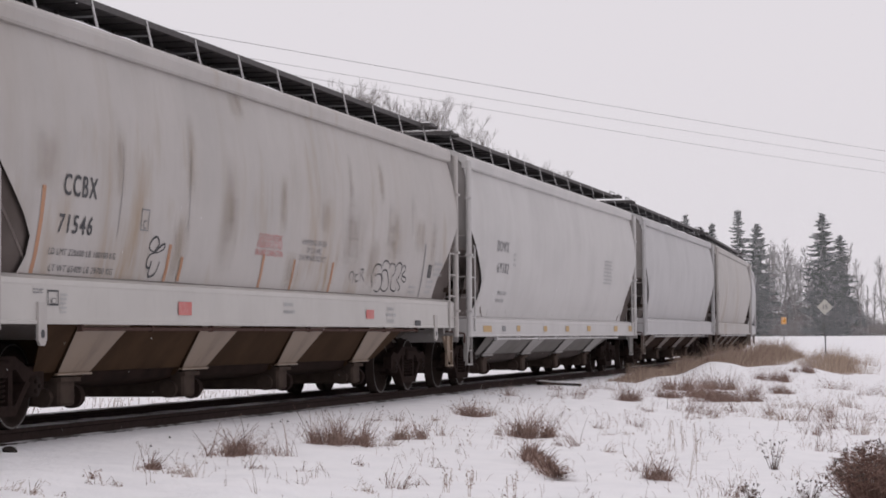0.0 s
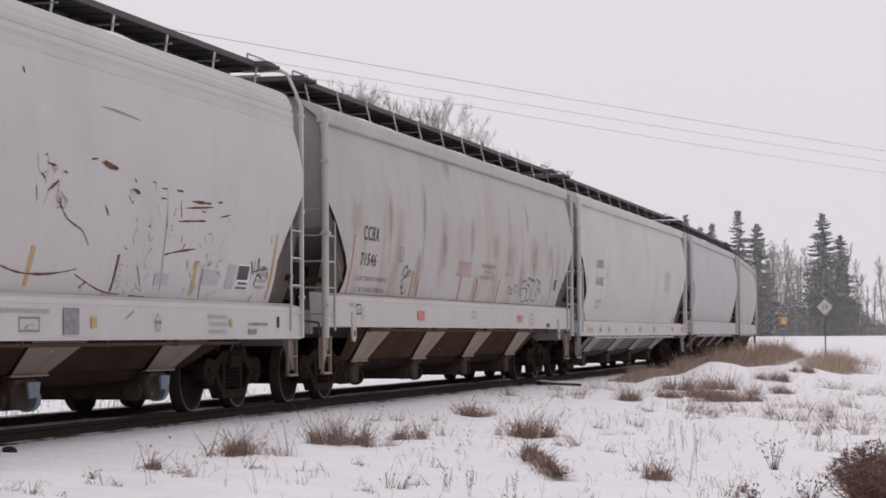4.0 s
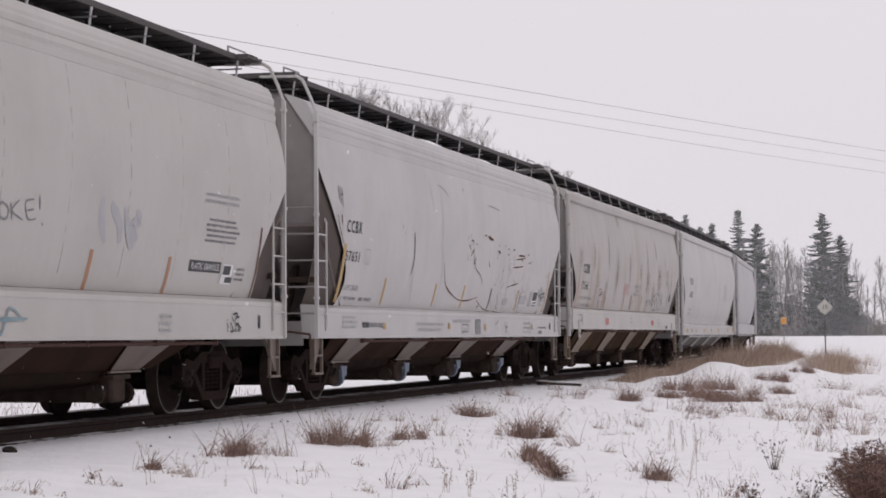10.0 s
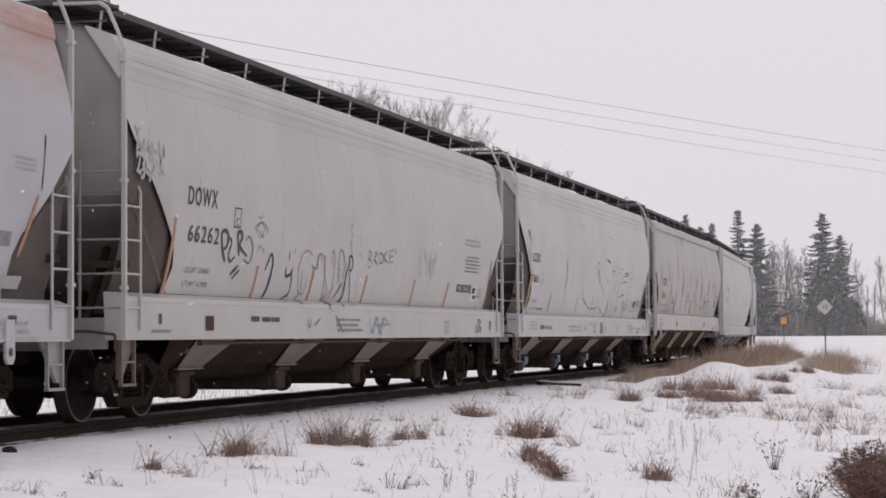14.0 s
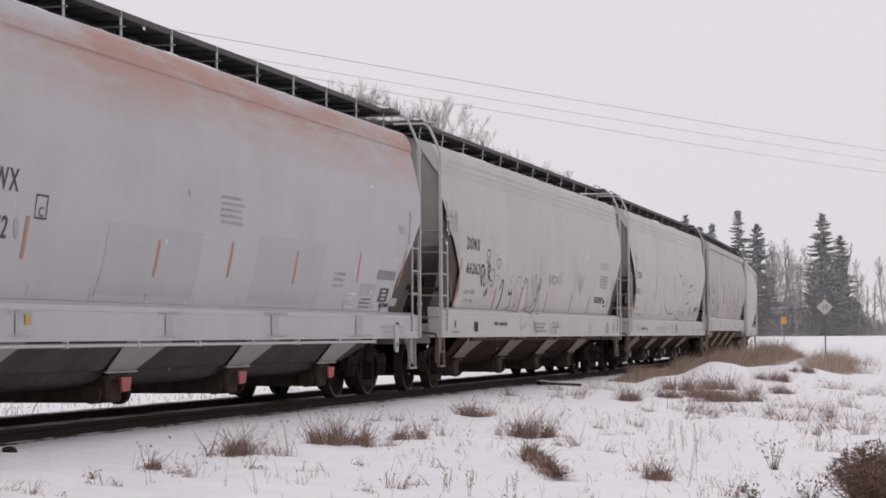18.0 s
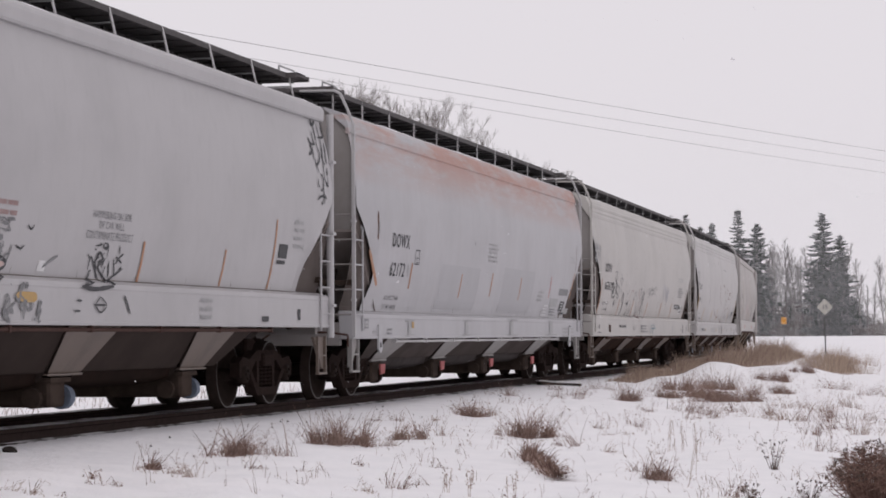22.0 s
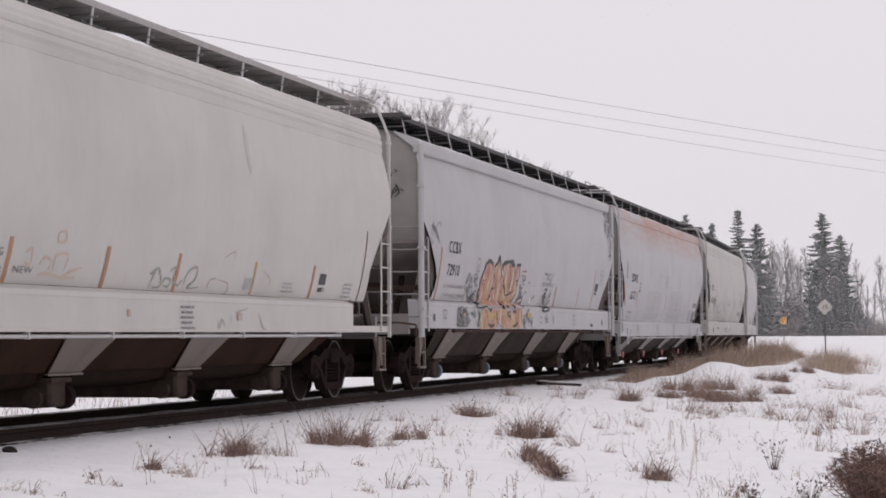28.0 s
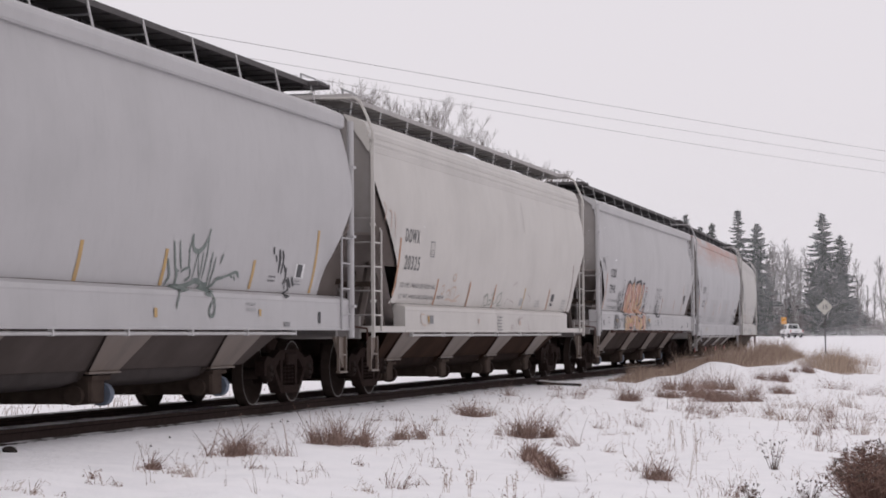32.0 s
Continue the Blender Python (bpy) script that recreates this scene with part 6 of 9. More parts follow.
def blob(car, pts, m, off=0.0):
    """A filled shape of sprayed colour."""
    bm = bmesh.new()
    p = np.array(pts, float)
    mid = p.mean(0)
    ring = []
    n = len(p)
    for i in range(n):
        for f in (0.0, 0.33, 0.66):
            a, b, c, d = p[i - 1], p[i], p[(i + 1) % n], p[(i + 2) % n]
            ring.append(0.5 * (2 * b + (c - a) * f + (2 * a - 5 * b + 4 * c - d) * f * f + (3 * b - a - 3 * c + d) * f ** 3))
    rows = []
    for k in (0.0, 0.2, 0.4, 0.6, 0.8, 1.0):
        rows.append([(float(mid[0] + (q[0] - mid[0]) * k), skin(car, float(mid[1] + (q[1] - mid[1]) * k), 0.0065 + 0.5 * off), float(mid[1] + (q[1] - mid[1]) * k)) for q in ring + ring[:1]])
    quads(bm, rows)
    bmesh.ops.remove_doubles(bm, verts=bm.verts, dist=0.0005)
    part("graffiti_letter", bm, m, car)


def scribble(car, x0, x1, z0, z1, count, seed, w, m):
    """Loose small marks of a marker or spray can."""
    r = random.Random(seed)
    for _ in range(count):
        x, z = r.uniform(x0, x1), r.uniform(z0, z1)
        pts = [(x, z)]
        for _ in range(r.randint(1, 3)):
            pts.append((min(x1, max(x0, pts[-1][0] + r.gauss(0, 0.09))), min(z1, max(z0, pts[-1][1] + r.gauss(0, 0.08)))))
        stroke(car, pts, w * r.uniform(0.6, 1.3), m)


def stain_wash(name, col, strength):
    """Thin uneven wash of rusty dirt that fades out at its edges."""
    m, nt, bs = nodes_of(name)
    tc = nt.nodes.new("ShaderNodeTexCoord")
    sx = nt.nodes.new("ShaderNodeSeparateXYZ")
    nt.links.new(tc.outputs["Generated"], sx.inputs[0])
    fac, _ = noise_fac(nt, 2.2, (1.6, 1, 0.5), 6.0, 0.3, 0.72, rough=0.65)
    for axis in ("X", "Z"):
        ping = nt.nodes.new("ShaderNodeMath")
        ping.operation = "PINGPONG"
        ping.inputs[1].default_value = 0.5
        nt.links.new(sx.outputs[axis], ping.inputs[0])
        soft_ = nt.nodes.new("ShaderNodeMapRange")
        soft_.interpolation_type = "SMOOTHSTEP"
        soft_.inputs["From Max"].default_value = 0.5 if axis == "X" else 0.38
        nt.links.new(ping.outputs[0], soft_.inputs["Value"])
        mul = nt.nodes.new("ShaderNodeMath")
        mul.operation = "MULTIPLY"
        nt.links.new(fac, mul.inputs[0])
        nt.links.new(soft_.outputs[0], mul.inputs[1])
        fac = mul.outputs[0]
    mul = nt.nodes.new("ShaderNodeMath")
    mul.operation = "MULTIPLY"
    mul.inputs[1].default_value = strength
    nt.links.new(fac, mul.inputs[0])
    nt.links.new(mul.outputs[0], bs.inputs["Alpha"])
    bs.inputs["Base Color"].default_value = (*col, 1.0)
    bs.inputs["Roughness"].default_value = 0.7
    return m


M_STAIN = stain_wash("tan_rust_wash", (0.32, 0.24, 0.15), 0.45)
M_STAINDARK = stain_wash("dark_rust_wash", (0.24, 0.17, 0.1), 0.3)


def smear(car, x, z0, z1, w, m):
    part("rust_stain", sheet(car, x - w * 0.8, x + w * 0.8, z0 - 0.1, z1 + 0.1, 0.008), m, car, "brown rust stain running down the paint")


stencil(car_stained, "CCBX", -7.55, -6.69, 2.45, 2.68, M_BLACK)
stencil(car_stained, "71546", -7.59, -6.72, 2.06, 2.26, M_BLACK)
stencil(car_stained, "LD LMT 220600 LB 100100 KG", -7.72, -5.97, 1.83, 1.90, M_SMALLTXT)
stencil(car_stained, "LT WT 65400 LB 29700 KG", -7.62, -5.97, 1.66, 1.73, M_SMALLTXT)
plate_box(car_stained, -5.39, -5.16, 2.18, 2.43, M_GREYTXT)
tape(car_stained, -8.02, 1.61, 2.52, 0.09, M_ORANGE)
tape(car_stained, -4.40, 1.62, 2.06, 0.09, M_ORANGE)
tape(car_stained, -3.96, 1.64, 1.93, 0.09, M_ORANGE)
tape(car_stained, -1.02, 1.6, 2.07, 0.09, M_ORANGE)
tape(car_stained, 0.30, 1.59, 2.04, 0.09, M_ORANGE)
tape(car_stained, 2.11, 1.62, 2.06, 0.09, M_ORANGE)
tape(car_stained, 7.29, 1.64, 2.54, 0.05, M_GREYTXT)
stencil(car_stained, "CAUTION BEFORE", -1.32, -0.37, 2.25, 2.34, M_REDTXT)
stencil(car_stained, "UNLOADING ATTACH", -1.37, -0.33, 2.15, 2.24, M_REDTXT)
stencil(car_stained, "GROUND CONNECTION", -1.41, -0.28, 2.05, 2.13, M_REDTXT)
stencil(car_stained, "HAMMERING ON SIDE", 0.51, 1.67, 2.26, 2.34, M_GREYTXT)
stencil(car_stained, "OF CAR WILL", 0.76, 1.47, 2.15, 2.23, M_GREYTXT)
stencil(car_stained, "CONTAMINATE PRODUCT", 0.44, 1.71, 2.04, 2.12, M_GREYTXT)
stroke(car_stained, [(-4.84, 1.95), (-5.03, 1.99), (-4.99, 2.09), (-4.85, 2.13), (-4.76, 2.05), (-4.86, 1.96), (-4.62, 2.06), (-4.58, 2.01), (-4.72, 1.96)], 0.035, M_BLACK)
stroke(car_stained, [(-4.72, 1.96), (-4.98, 1.92), (-5.04, 1.8), (-4.92, 1.77), (-4.91, 1.85), (-4.91, 1.68), (-4.72, 1.71), (-4.65, 1.85)], 0.035, M_BLACK)
patch(car_stained, 7.6, 7.86, 1.97, 2.2, M_BLACK)
bars(car_stained, 7.96, 8.58, 2.01, 2.25, 3, M_PALETXT)
bars(car_stained, 7.63, 8.08, 1.7, 1.94, 3, M_PALETXT)
bars(car_stained, 6.5, 7.08, 1.68, 1.82, 2, M_PALETXT)
patch(car_stained, -4.23, -3.79, 1.23, 1.39, M_REDTXT)
patch(car_stained, 3.72, 4.16, 1.24, 1.38, M_REDTXT)
plate_box(car_stained, -7.88, -7.62, 1.3, 1.46, M_BLACK)
bars(car_stained, -8.23, -7.94, 1.42, 1.47, 2, M_GREYTXT)
bars(car_stained, -7.58, -7.41, 1.22, 1.43, 5, M_PALETXT)
bars(car_stained, -0.31, 0.18, 1.28, 1.44, 2, M_PALETXT)
bars(car_stained, 4.88, 5.45, 1.18, 1.44, 3, M_PALETXT)
patch(car_stained, 6.65, 7.02, 1.14, 1.23, M_BLACK)
stroke(car_stained, [(-3.93, 3.2), (-3.94, 2.78), (-3.9, 2.17)], 0.018, M_GREYTXT)
stroke(car_stained, [(-6.06, 3.14), (-6.01, 2.89), (-6.03, 2.08)], 0.018, M_GREYTXT)
stencil(car_rusty, "CCBX", -7.51, -6.71, 2.53, 2.72, M_BLACK)
stencil(car_rusty, "57651", -7.46, -6.72, 2.10, 2.26, M_BLACK)
stencil(car_rusty, "LD LMT 70180", -7.38, -6.49, 1.67, 1.75, M_GREYTXT)
stencil(car_rusty, "LT WT 65900", -7.33, -6.5, 1.52, 1.58, M_GREYTXT)
bars(car_rusty, -6.32, -5.64, 1.51, 1.58, 1, M_GREYTXT)
plate_box(car_rusty, -6.42, -6.15, 2.08, 2.32, M_PALETXT)
tape(car_rusty, -7.51, 1.48, 2.36, 0.13, M_YELLOW)
tape(car_rusty, -5.03, 1.45, 1.9, 0.1, M_YELLOW)
tape(car_rusty, -1.77, 1.45, 1.88, 0.1, M_YELLOW)
tape(car_rusty, 0.32, 1.44, 1.9, 0.1, M_YELLOW)
tape(car_rusty, 2.54, 1.46, 1.89, 0.06, M_RUST)
bars(car_rusty, -6.62, -6.23, 1.09, 1.2, 1, M_BLACK)
bars(car_rusty, -6.23, -5.45, 1.1, 1.19, 1, M_GREYTXT)
bars(car_rusty, -7.67, -6.87, 1.09, 1.28, 3, M_PALETXT)
bars(car_rusty, -3.37, -1.49, 1.05, 1.2, 2, M_PALETXT)
bars(car_rusty, -0.87, 0.58, 1.21, 1.27, 1, M_PALETXT)
plate_box(car_rusty, -0.15, 0.33, 1.03, 1.18, M_GREYTXT)
patch(car_rusty, 0.91, 1.31, 1.0, 1.28, M_GREYTXT)
patch(car_rusty, -5.45, -5.28, 1.08, 1.18, M_YELLOW)
patch(car_rusty, -1.2, -1.05, 1.09, 1.19, M_YELLOW)
patch(car_rusty, 1.63, 1.78, 1.07, 1.19, M_YELLOW)
patch(car_rusty, 6.15, 6.45, 1.58, 1.89, M_PALETXT)
stroke(car_rusty, [(-8.0, 2.77), (-7.91, 2.62), (-7.64, 2.37)], 0.04, M_RUST)
stroke(car_rusty, [(-7.81, 2.78), (-7.76, 2.63)], 0.14, M_RUST)
stroke(car_rusty, [(-8.01, 3.2), (-7.94, 3.0)], 0.04, M_GREYTXT)
stroke(car_rusty, [(-7.92, 3.2), (-7.85, 2.93)], 0.04, M_GREYTXT)
stroke(car_rusty, [(-7.83, 3.2), (-7.76, 2.88)], 0.04, M_GREYTXT)
stroke(car_rusty, [(-7.97, 3.07), (-7.76, 3.08)], 0.04, M_GREYTXT)
patch(car_rusty, 6.53, 7.0, 1.64, 1.91, M_WHITE)
patch2(car_rusty, 6.54, 6.95, 1.71, 1.89, M_BLACK)
patch2(car_rusty, 6.6, 6.97, 1.65, 1.68, M_BLACK)
bars(car_rusty, 6.56, 6.97, 1.59, 1.62, 1, M_BLACK)
bars(car_rusty, 7.28, 7.74, 1.6, 1.91, 4, M_PALETXT)
patch(car_rusty, 5.22, 5.89, 1.62, 1.8, M_HAZETXT)
patch(car_rusty, 3.74, 4.18, 1.58, 1.72, M_HAZETXT)
bars(car_rusty, 2.54, 2.77, 1.58, 1.8, 4, M_HAZETXT)
tape(car_rusty, 7.88, 1.45, 2.36, 0.08, M_YELLOW)
tape(car_rusty, 5.01, 1.44, 1.89, 0.1, M_YELLOW)
stroke(car_rusty, [(7.08, 1.72), (6.99, 1.96), (7.14, 1.79), (7.12, 1.99)], 0.022, M_BLACK)
stroke(car_rusty, [(7.27, 1.77), (7.28, 1.87), (7.26, 2.01), (7.43, 1.75)], 0.022, M_BLACK)
stroke(car_rusty, [(7.26, 1.63), (7.31, 1.79), (7.51, 1.73)], 0.03, M_BLACK)
stroke(car_rusty, [(7.51, 1.71), (7.47, 1.88), (7.56, 1.89), (7.55, 1.78)], 0.022, M_BLACK)
stroke(car_rusty, [(7.68, 1.71), (7.66, 1.85), (7.78, 1.73)], 0.022, M_BLACK)
stroke(car_rusty, [(7.06, 1.82), (7.34, 1.85), (7.69, 1.88)], 0.02, M_BLACK)
stroke(car_rusty, [(7.66, 2.21), (7.65, 2.33)], 0.02, M_BLACK)
stroke(car_rusty, [(3.54, 1.24), (3.47, 1.18), (3.49, 1.08), (3.55, 1.04), (3.62, 1.09), (3.62, 1.18), (3.56, 1.23)], 0.018, M_GREYTXT)
stroke(car_rusty, [(3.47, 1.14), (3.65, 1.14)], 0.05, M_GREYTXT)
stroke(car_rusty, [(2.58, 1.17), (2.7, 1.22), (2.84, 1.27)], 0.02, M_GREYTXT)
bars(car_rusty, 5.22, 5.95, 1.01, 1.25, 3, M_PALETXT)
patch(car_rusty, 6.0, 6.09, 1.09, 1.2, M_YELLOW)
bars(car_rusty, 6.69, 7.47, 1.11, 1.16, 1, M_GREYTXT)
patch(car_rusty, 6.73, 7.04, 1.0, 1.07, M_GREYTXT)
patch(car_rusty, 7.89, 7.98, 1.09, 1.24, M_RUSTDARK)
stencil(car_tagged, "DOWX", -7.67, -6.67, 2.56, 2.79, M_BLACK)
stencil(car_tagged, "66262", -7.57, -6.51, 2.12, 2.33, M_BLACK)
stencil(car_tagged, "LD LMT 218500", -7.49, -6.65, 1.75, 1.82, M_SMALLTXT)
stencil(car_tagged, "LT WT 67500", -7.46, -6.62, 1.59, 1.65, M_SMALLTXT)
plate_box(car_tagged, -6.01, -5.76, 2.36, 2.62, M_BLACK)
tape(car_tagged, -8.03, 1.47, 2.39, 0.09, M_ORANGE)
tape(car_tagged, -4.87, 1.47, 1.91, 0.09, M_ORANGE)
tape(car_tagged, -2.44, 1.49, 1.91, 0.09, M_ORANGE)
tape(car_tagged, 0.28, 1.47, 1.92, 0.09, M_ORANGE)
tape(car_tagged, 3.17, 1.47, 1.92, 0.09, M_ORANGE)
tape(car_tagged, 5.49, 1.48, 1.92, 0.09, M_ORANGE)
tape(car_tagged, 8.62, 1.47, 2.41, 0.05, M_RUST)
stroke(car_tagged, [(-9.15, 3.11), (-9.09, 2.83), (-9.19, 2.77)], 0.07, M_PALETXT)
stroke(car_tagged, [(-8.63, 3.24), (-8.59, 3.02), (-8.5, 2.86)], 0.07, M_PALETXT)
stroke(car_tagged, [(0.2, 1.25), (0.37, 1.02), (0.63, 1.27), (0.82, 1.0), (1.03, 1.26), (1.35, 1.14)], 0.04, M_TEAL)
stroke(car_tagged, [(0.45, 1.14), (1.43, 1.16)], 0.05, M_TEAL)
stroke(car_tagged, [(-1.55, 1.28), (-1.21, 1.02)], 0.05, M_GREYTXT)
stroke(car_tagged, [(-2.92, 1.26), (-2.84, 1.09), (-2.74, 1.23)], 0.03, M_GREYTXT)
stroke(car_tagged, [(-2.59, 1.12), (-2.32, 1.23)], 0.03, M_GREYTXT)
stroke(car_tagged, [(-5.16, 2.34), (-4.98, 2.48), (-4.72, 2.42), (-4.66, 2.34)], 0.025, M_GREYTXT)
stroke(car_tagged, [(-5.01, 2.37), (-4.86, 2.28), (-4.85, 2.41)], 0.025, M_GREYTXT)
stroke(car_tagged, [(-4.99, 2.07), (-4.9, 2.17), (-4.7, 2.08)], 0.02, M_GREYTXT)
stroke(car_tagged, [(-5.11, 2.56), (-5.0, 2.53), (-4.89, 2.58)], 0.02, M_GREYTXT)
stroke(car_tagged, [(-1.92, 1.39), (-1.33, 1.71)], 0.02, M_GREYTXT)
bars(car_tagged, 6.38, 7.69, 2.62, 2.75, 2, M_PALETXT)
bars(car_tagged, 6.52, 7.83, 2.14, 2.44, 5, M_GREYTXT)
patch(car_tagged, 6.14, 7.26, 1.77, 1.91, M_BLACK)
stencil(car_tagged, "PLASTIC GRANULES", 6.21, 7.19, 1.80, 1.88, M_WHITE)
patch(car_tagged, 7.34, 7.72, 1.64, 1.89, M_WHITE)
patch2(car_tagged, 7.37, 7.63, 1.76, 1.87, M_BLACK)
patch2(car_tagged, 7.49, 7.75, 1.66, 1.73, M_BLACK)
bars(car_tagged, 7.83, 8.22, 1.69, 1.86, 3, M_GREYTXT)
bars(car_tagged, -5.29, -4.96, 1.16, 1.25, 1, M_BLACK)
bars(car_tagged, -4.92, -4.18, 1.16, 1.24, 1, M_BLACK)
patch(car_tagged, -6.98, -6.7, 1.05, 1.23, M_RUSTDARK)
patch(car_tagged, -8.51, -8.43, 1.12, 1.24, M_BLACK)
bars(car_tagged, -8.75, -8.12, 1.02, 1.06, 1, M_GREYTXT)
bars(car_tagged, -1.59, -0.13, 1.04, 1.24, 3, M_GREYTXT)
bars(car_tagged, 4.99, 5.43, 1.02, 1.24, 3, M_PALETXT)
patch(car_tagged, 8.51, 8.59, 1.08, 1.25, M_BLACK)
stencil(car_pink, "DOWX", -7.23, -6.18, 2.41, 2.64, M_BLACK)
stencil(car_pink, "62172", -7.2, -6.32, 1.94, 2.17, M_BLACK)
stencil(car_pink, "LD LMT 219600", -7.19, -6.37, 1.56, 1.63, M_SMALLTXT)
stencil(car_pink, "LT WT 66400", -7.15, -6.34, 1.41, 1.48, M_SMALLTXT)
plate_box(car_pink, -5.75, -5.46, 2.17, 2.42, M_BLACK)
stroke(car_pink, [(-8.52, 2.32), (-8.2, 2.06), (-7.81, 1.77)], 0.11, M_ORANGE)
tape(car_pink, -5.88, 1.76, 2.19, 0.08, M_ORANGE)
tape(car_pink, -2.31, 1.67, 2.1, 0.08, M_ORANGE)
tape(car_pink, 0.17, 1.73, 2.18, 0.08, M_ORANGE)
tape(car_pink, 2.84, 1.7, 2.16, 0.08, M_ORANGE)
tape(car_pink, 5.93, 1.79, 2.26, 0.05, M_REDTXT)
stroke(car_pink, [(-8.16, 2.94), (-8.09, 2.49)], 0.16, M_RUST)
stroke(car_pink, [(-8.07, 2.8), (-8.05, 2.6)], 0.02, M_BLACK)
stroke(car_pink, [(8.65, 3.03), (8.62, 2.46)], 0.07, M_RUST)
stroke(car_pink, [(8.56, 2.4), (8.28, 1.78)], 0.08, M_ORANGE)
stroke(car_pink, [(-6.16, 2.16), (-6.06, 1.96)], 0.14, M_PALETXT)
stroke(car_pink, [(-1.56, 2.73), (-1.52, 2.66)], 0.03, M_BLACK)
bars(car_pink, -0.44, 0.48, 2.39, 2.75, 5, M_PALETXT)
patch(car_pink, 7.03, 8.06, 1.87, 2.02, M_GREYTXT)
patch(car_pink, 6.2, 7.07, 1.6, 1.79, M_PALETXT)
patch(car_pink, 7.35, 7.86, 1.52, 1.74, M_BLACK)
bars2(car_pink, 7.46, 7.74, 1.55, 1.71, 3, M_WHITE)
bars(car_pink, 7.48, 8.04, 1.43, 1.51, 1, M_BLACK)
patch(car_pink, 8.05, 8.5, 1.46, 1.59, M_PALETXT)
bars(car_pink, 5.59, 6.13, 1.4, 1.64, 4, M_WHITE)
bars(car_pink, 6.36, 7.01, 1.41, 1.57, 3, M_GREYTXT)
bars(car_pink, 4.67, 5.33, 1.7, 1.93, 3, M_PALETXT)
bars(car_pink, 7.92, 8.55, 2.63, 2.77, 3, M_PALETXT)
repaint(car_pink, -3.84, -0.9, 1.4, 2.24, M_REPAINT)
repaint(car_pink, 1.16, 4.15, 1.42, 2.32, M_REPAINT)
patch(car_pink, -6.2, -6.02, 1.0, 1.2, M_PALETXT)
bars(car_pink, -6.42, -5.79, 1.2, 1.24, 1, M_PALETXT)
bars(car_pink, -6.42, -5.79, 0.98, 1.0, 1, M_PALETXT)
patch(car_pink, -2.2, -1.97, 1.0, 1.23, M_PALETXT)
bars(car_pink, -2.5, -1.66, 1.23, 1.27, 1, M_PALETXT)
bars(car_pink, -2.5, -1.66, 0.97, 1.0, 1, M_PALETXT)
patch(car_pink, 1.63, 1.93, 1.0, 1.25, M_PALETXT)
bars(car_pink, 1.26, 2.33, 1.25, 1.31, 1, M_PALETXT)
bars(car_pink, 1.25, 2.32, 0.96, 1.0, 1, M_PALETXT)
patch(car_pink, 5.62, 5.99, 1.0, 1.28, M_PALETXT)
bars(car_pink, 5.15, 7.24, 1.28, 1.35, 1, M_PALETXT)
bars(car_pink, 5.14, 6.48, 0.96, 1.0, 1, M_PALETXT)
plate_box(car_pink, -8.77, -8.56, 1.09, 1.23, M_GREYTXT)
bars(car_pink, -8.41, -7.79, 1.01, 1.05, 1, M_PALETXT)
bars(car_pink, -7.51, -7.2, 0.99, 1.1, 2, M_GREYTXT)
bars(car_pink, 7.03, 8.68, 0.93, 1.14, 3, M_PALETXT)
patch(car_pink, 7.92, 8.09, 1.1, 1.19, M_BLACK)
patch(car_pink, -5.97, -5.83, 1.1, 1.21, M_YELLOW)
stencil(car_mural, "CCBX", -7.685, -6.785, 2.45, 2.67, M_BLACK)
stencil(car_mural, "72910", -7.665, -6.775, 2.05, 2.26, M_BLACK)
stencil(car_mural, "LD LMT 219600 LB 99600 KG", -7.775, -6.165, 1.83, 1.89, M_SMALLTXT)
stencil(car_mural, "LT WT 66600 LB 30190 KG", -7.715, -6.065, 1.65, 1.73, M_SMALLTXT)
plate_box(car_mural, -5.405, -5.165, 2.17, 2.43, M_GREYTXT)
tape(car_mural, -8.205, 1.59, 2.53, 0.09, M_ORANGE)
tape(car_mural, 2.485, 1.6, 2.06, 0.06, M_ORANGE)
tape(car_mural, 5.205, 1.61, 2.07, 0.06, M_ORANGE)
tape(car_mural, 7.085, 1.61, 2.55, 0.06, M_ORANGE)
stroke(car_mural, [(-8.955, 2.87), (-8.695, 2.81), (-8.545, 2.7), (-8.455, 2.59)], 0.05, M_GREYTXT)
stencil(car_mural, "HAMMERING ON SIDE", 0.935, 2.005, 2.26, 2.34, M_GREYTXT)
stencil(car_mural, "OF CAR WILL", 1.125, 1.825, 2.15, 2.23, M_GREYTXT)
stencil(car_mural, "CONTAMINATE PRODUCT", 0.825, 2.115, 2.03, 2.12, M_GREYTXT)
patch(car_mural, 7.285, 7.645, 2.04, 2.23, M_BLACK)
bars(car_mural, 7.265, 7.615, 1.95, 2.02, 1, M_BLACK)
bars(car_mural, 7.805, 8.345, 2.19, 2.59, 4, M_PALETXT)
bars(car_mural, -1.385, -0.835, 2.17, 2.33, 2, M_TAGRED)
patch(car_mural, -0.225, -0.045, 1.65, 1.76, M_WHITE)
bars(car_mural, 4.195, 4.685, 1.18, 1.45, 3, M_PALETXT)
patch(car_mural, 6.525, 6.795, 1.17, 1.24, M_BLACK)
patch(car_mural, 8.055, 8.175, 1.2, 1.35, M_BLACK)
plate_box(car_mural, -8.015, -7.765, 1.27, 1.43, M_GREYTXT)
patch(car_mural, -8.705, -8.605, 1.22, 1.35, M_BLACK)
stroke(car_mural, [(-6.745, 1.46), (-6.795, 1.36), (-6.685, 1.29), (-6.885, 1.23)], 0.08, M_BLACK)
stroke(car_mural, [(-6.625, 1.37), (-6.495, 1.28), (-6.605, 1.19)], 0.05, M_GREYTXT)
stroke(car_mural, [(-7.045, 1.15), (-6.965, 1.17)], 0.05, M_BLACK)
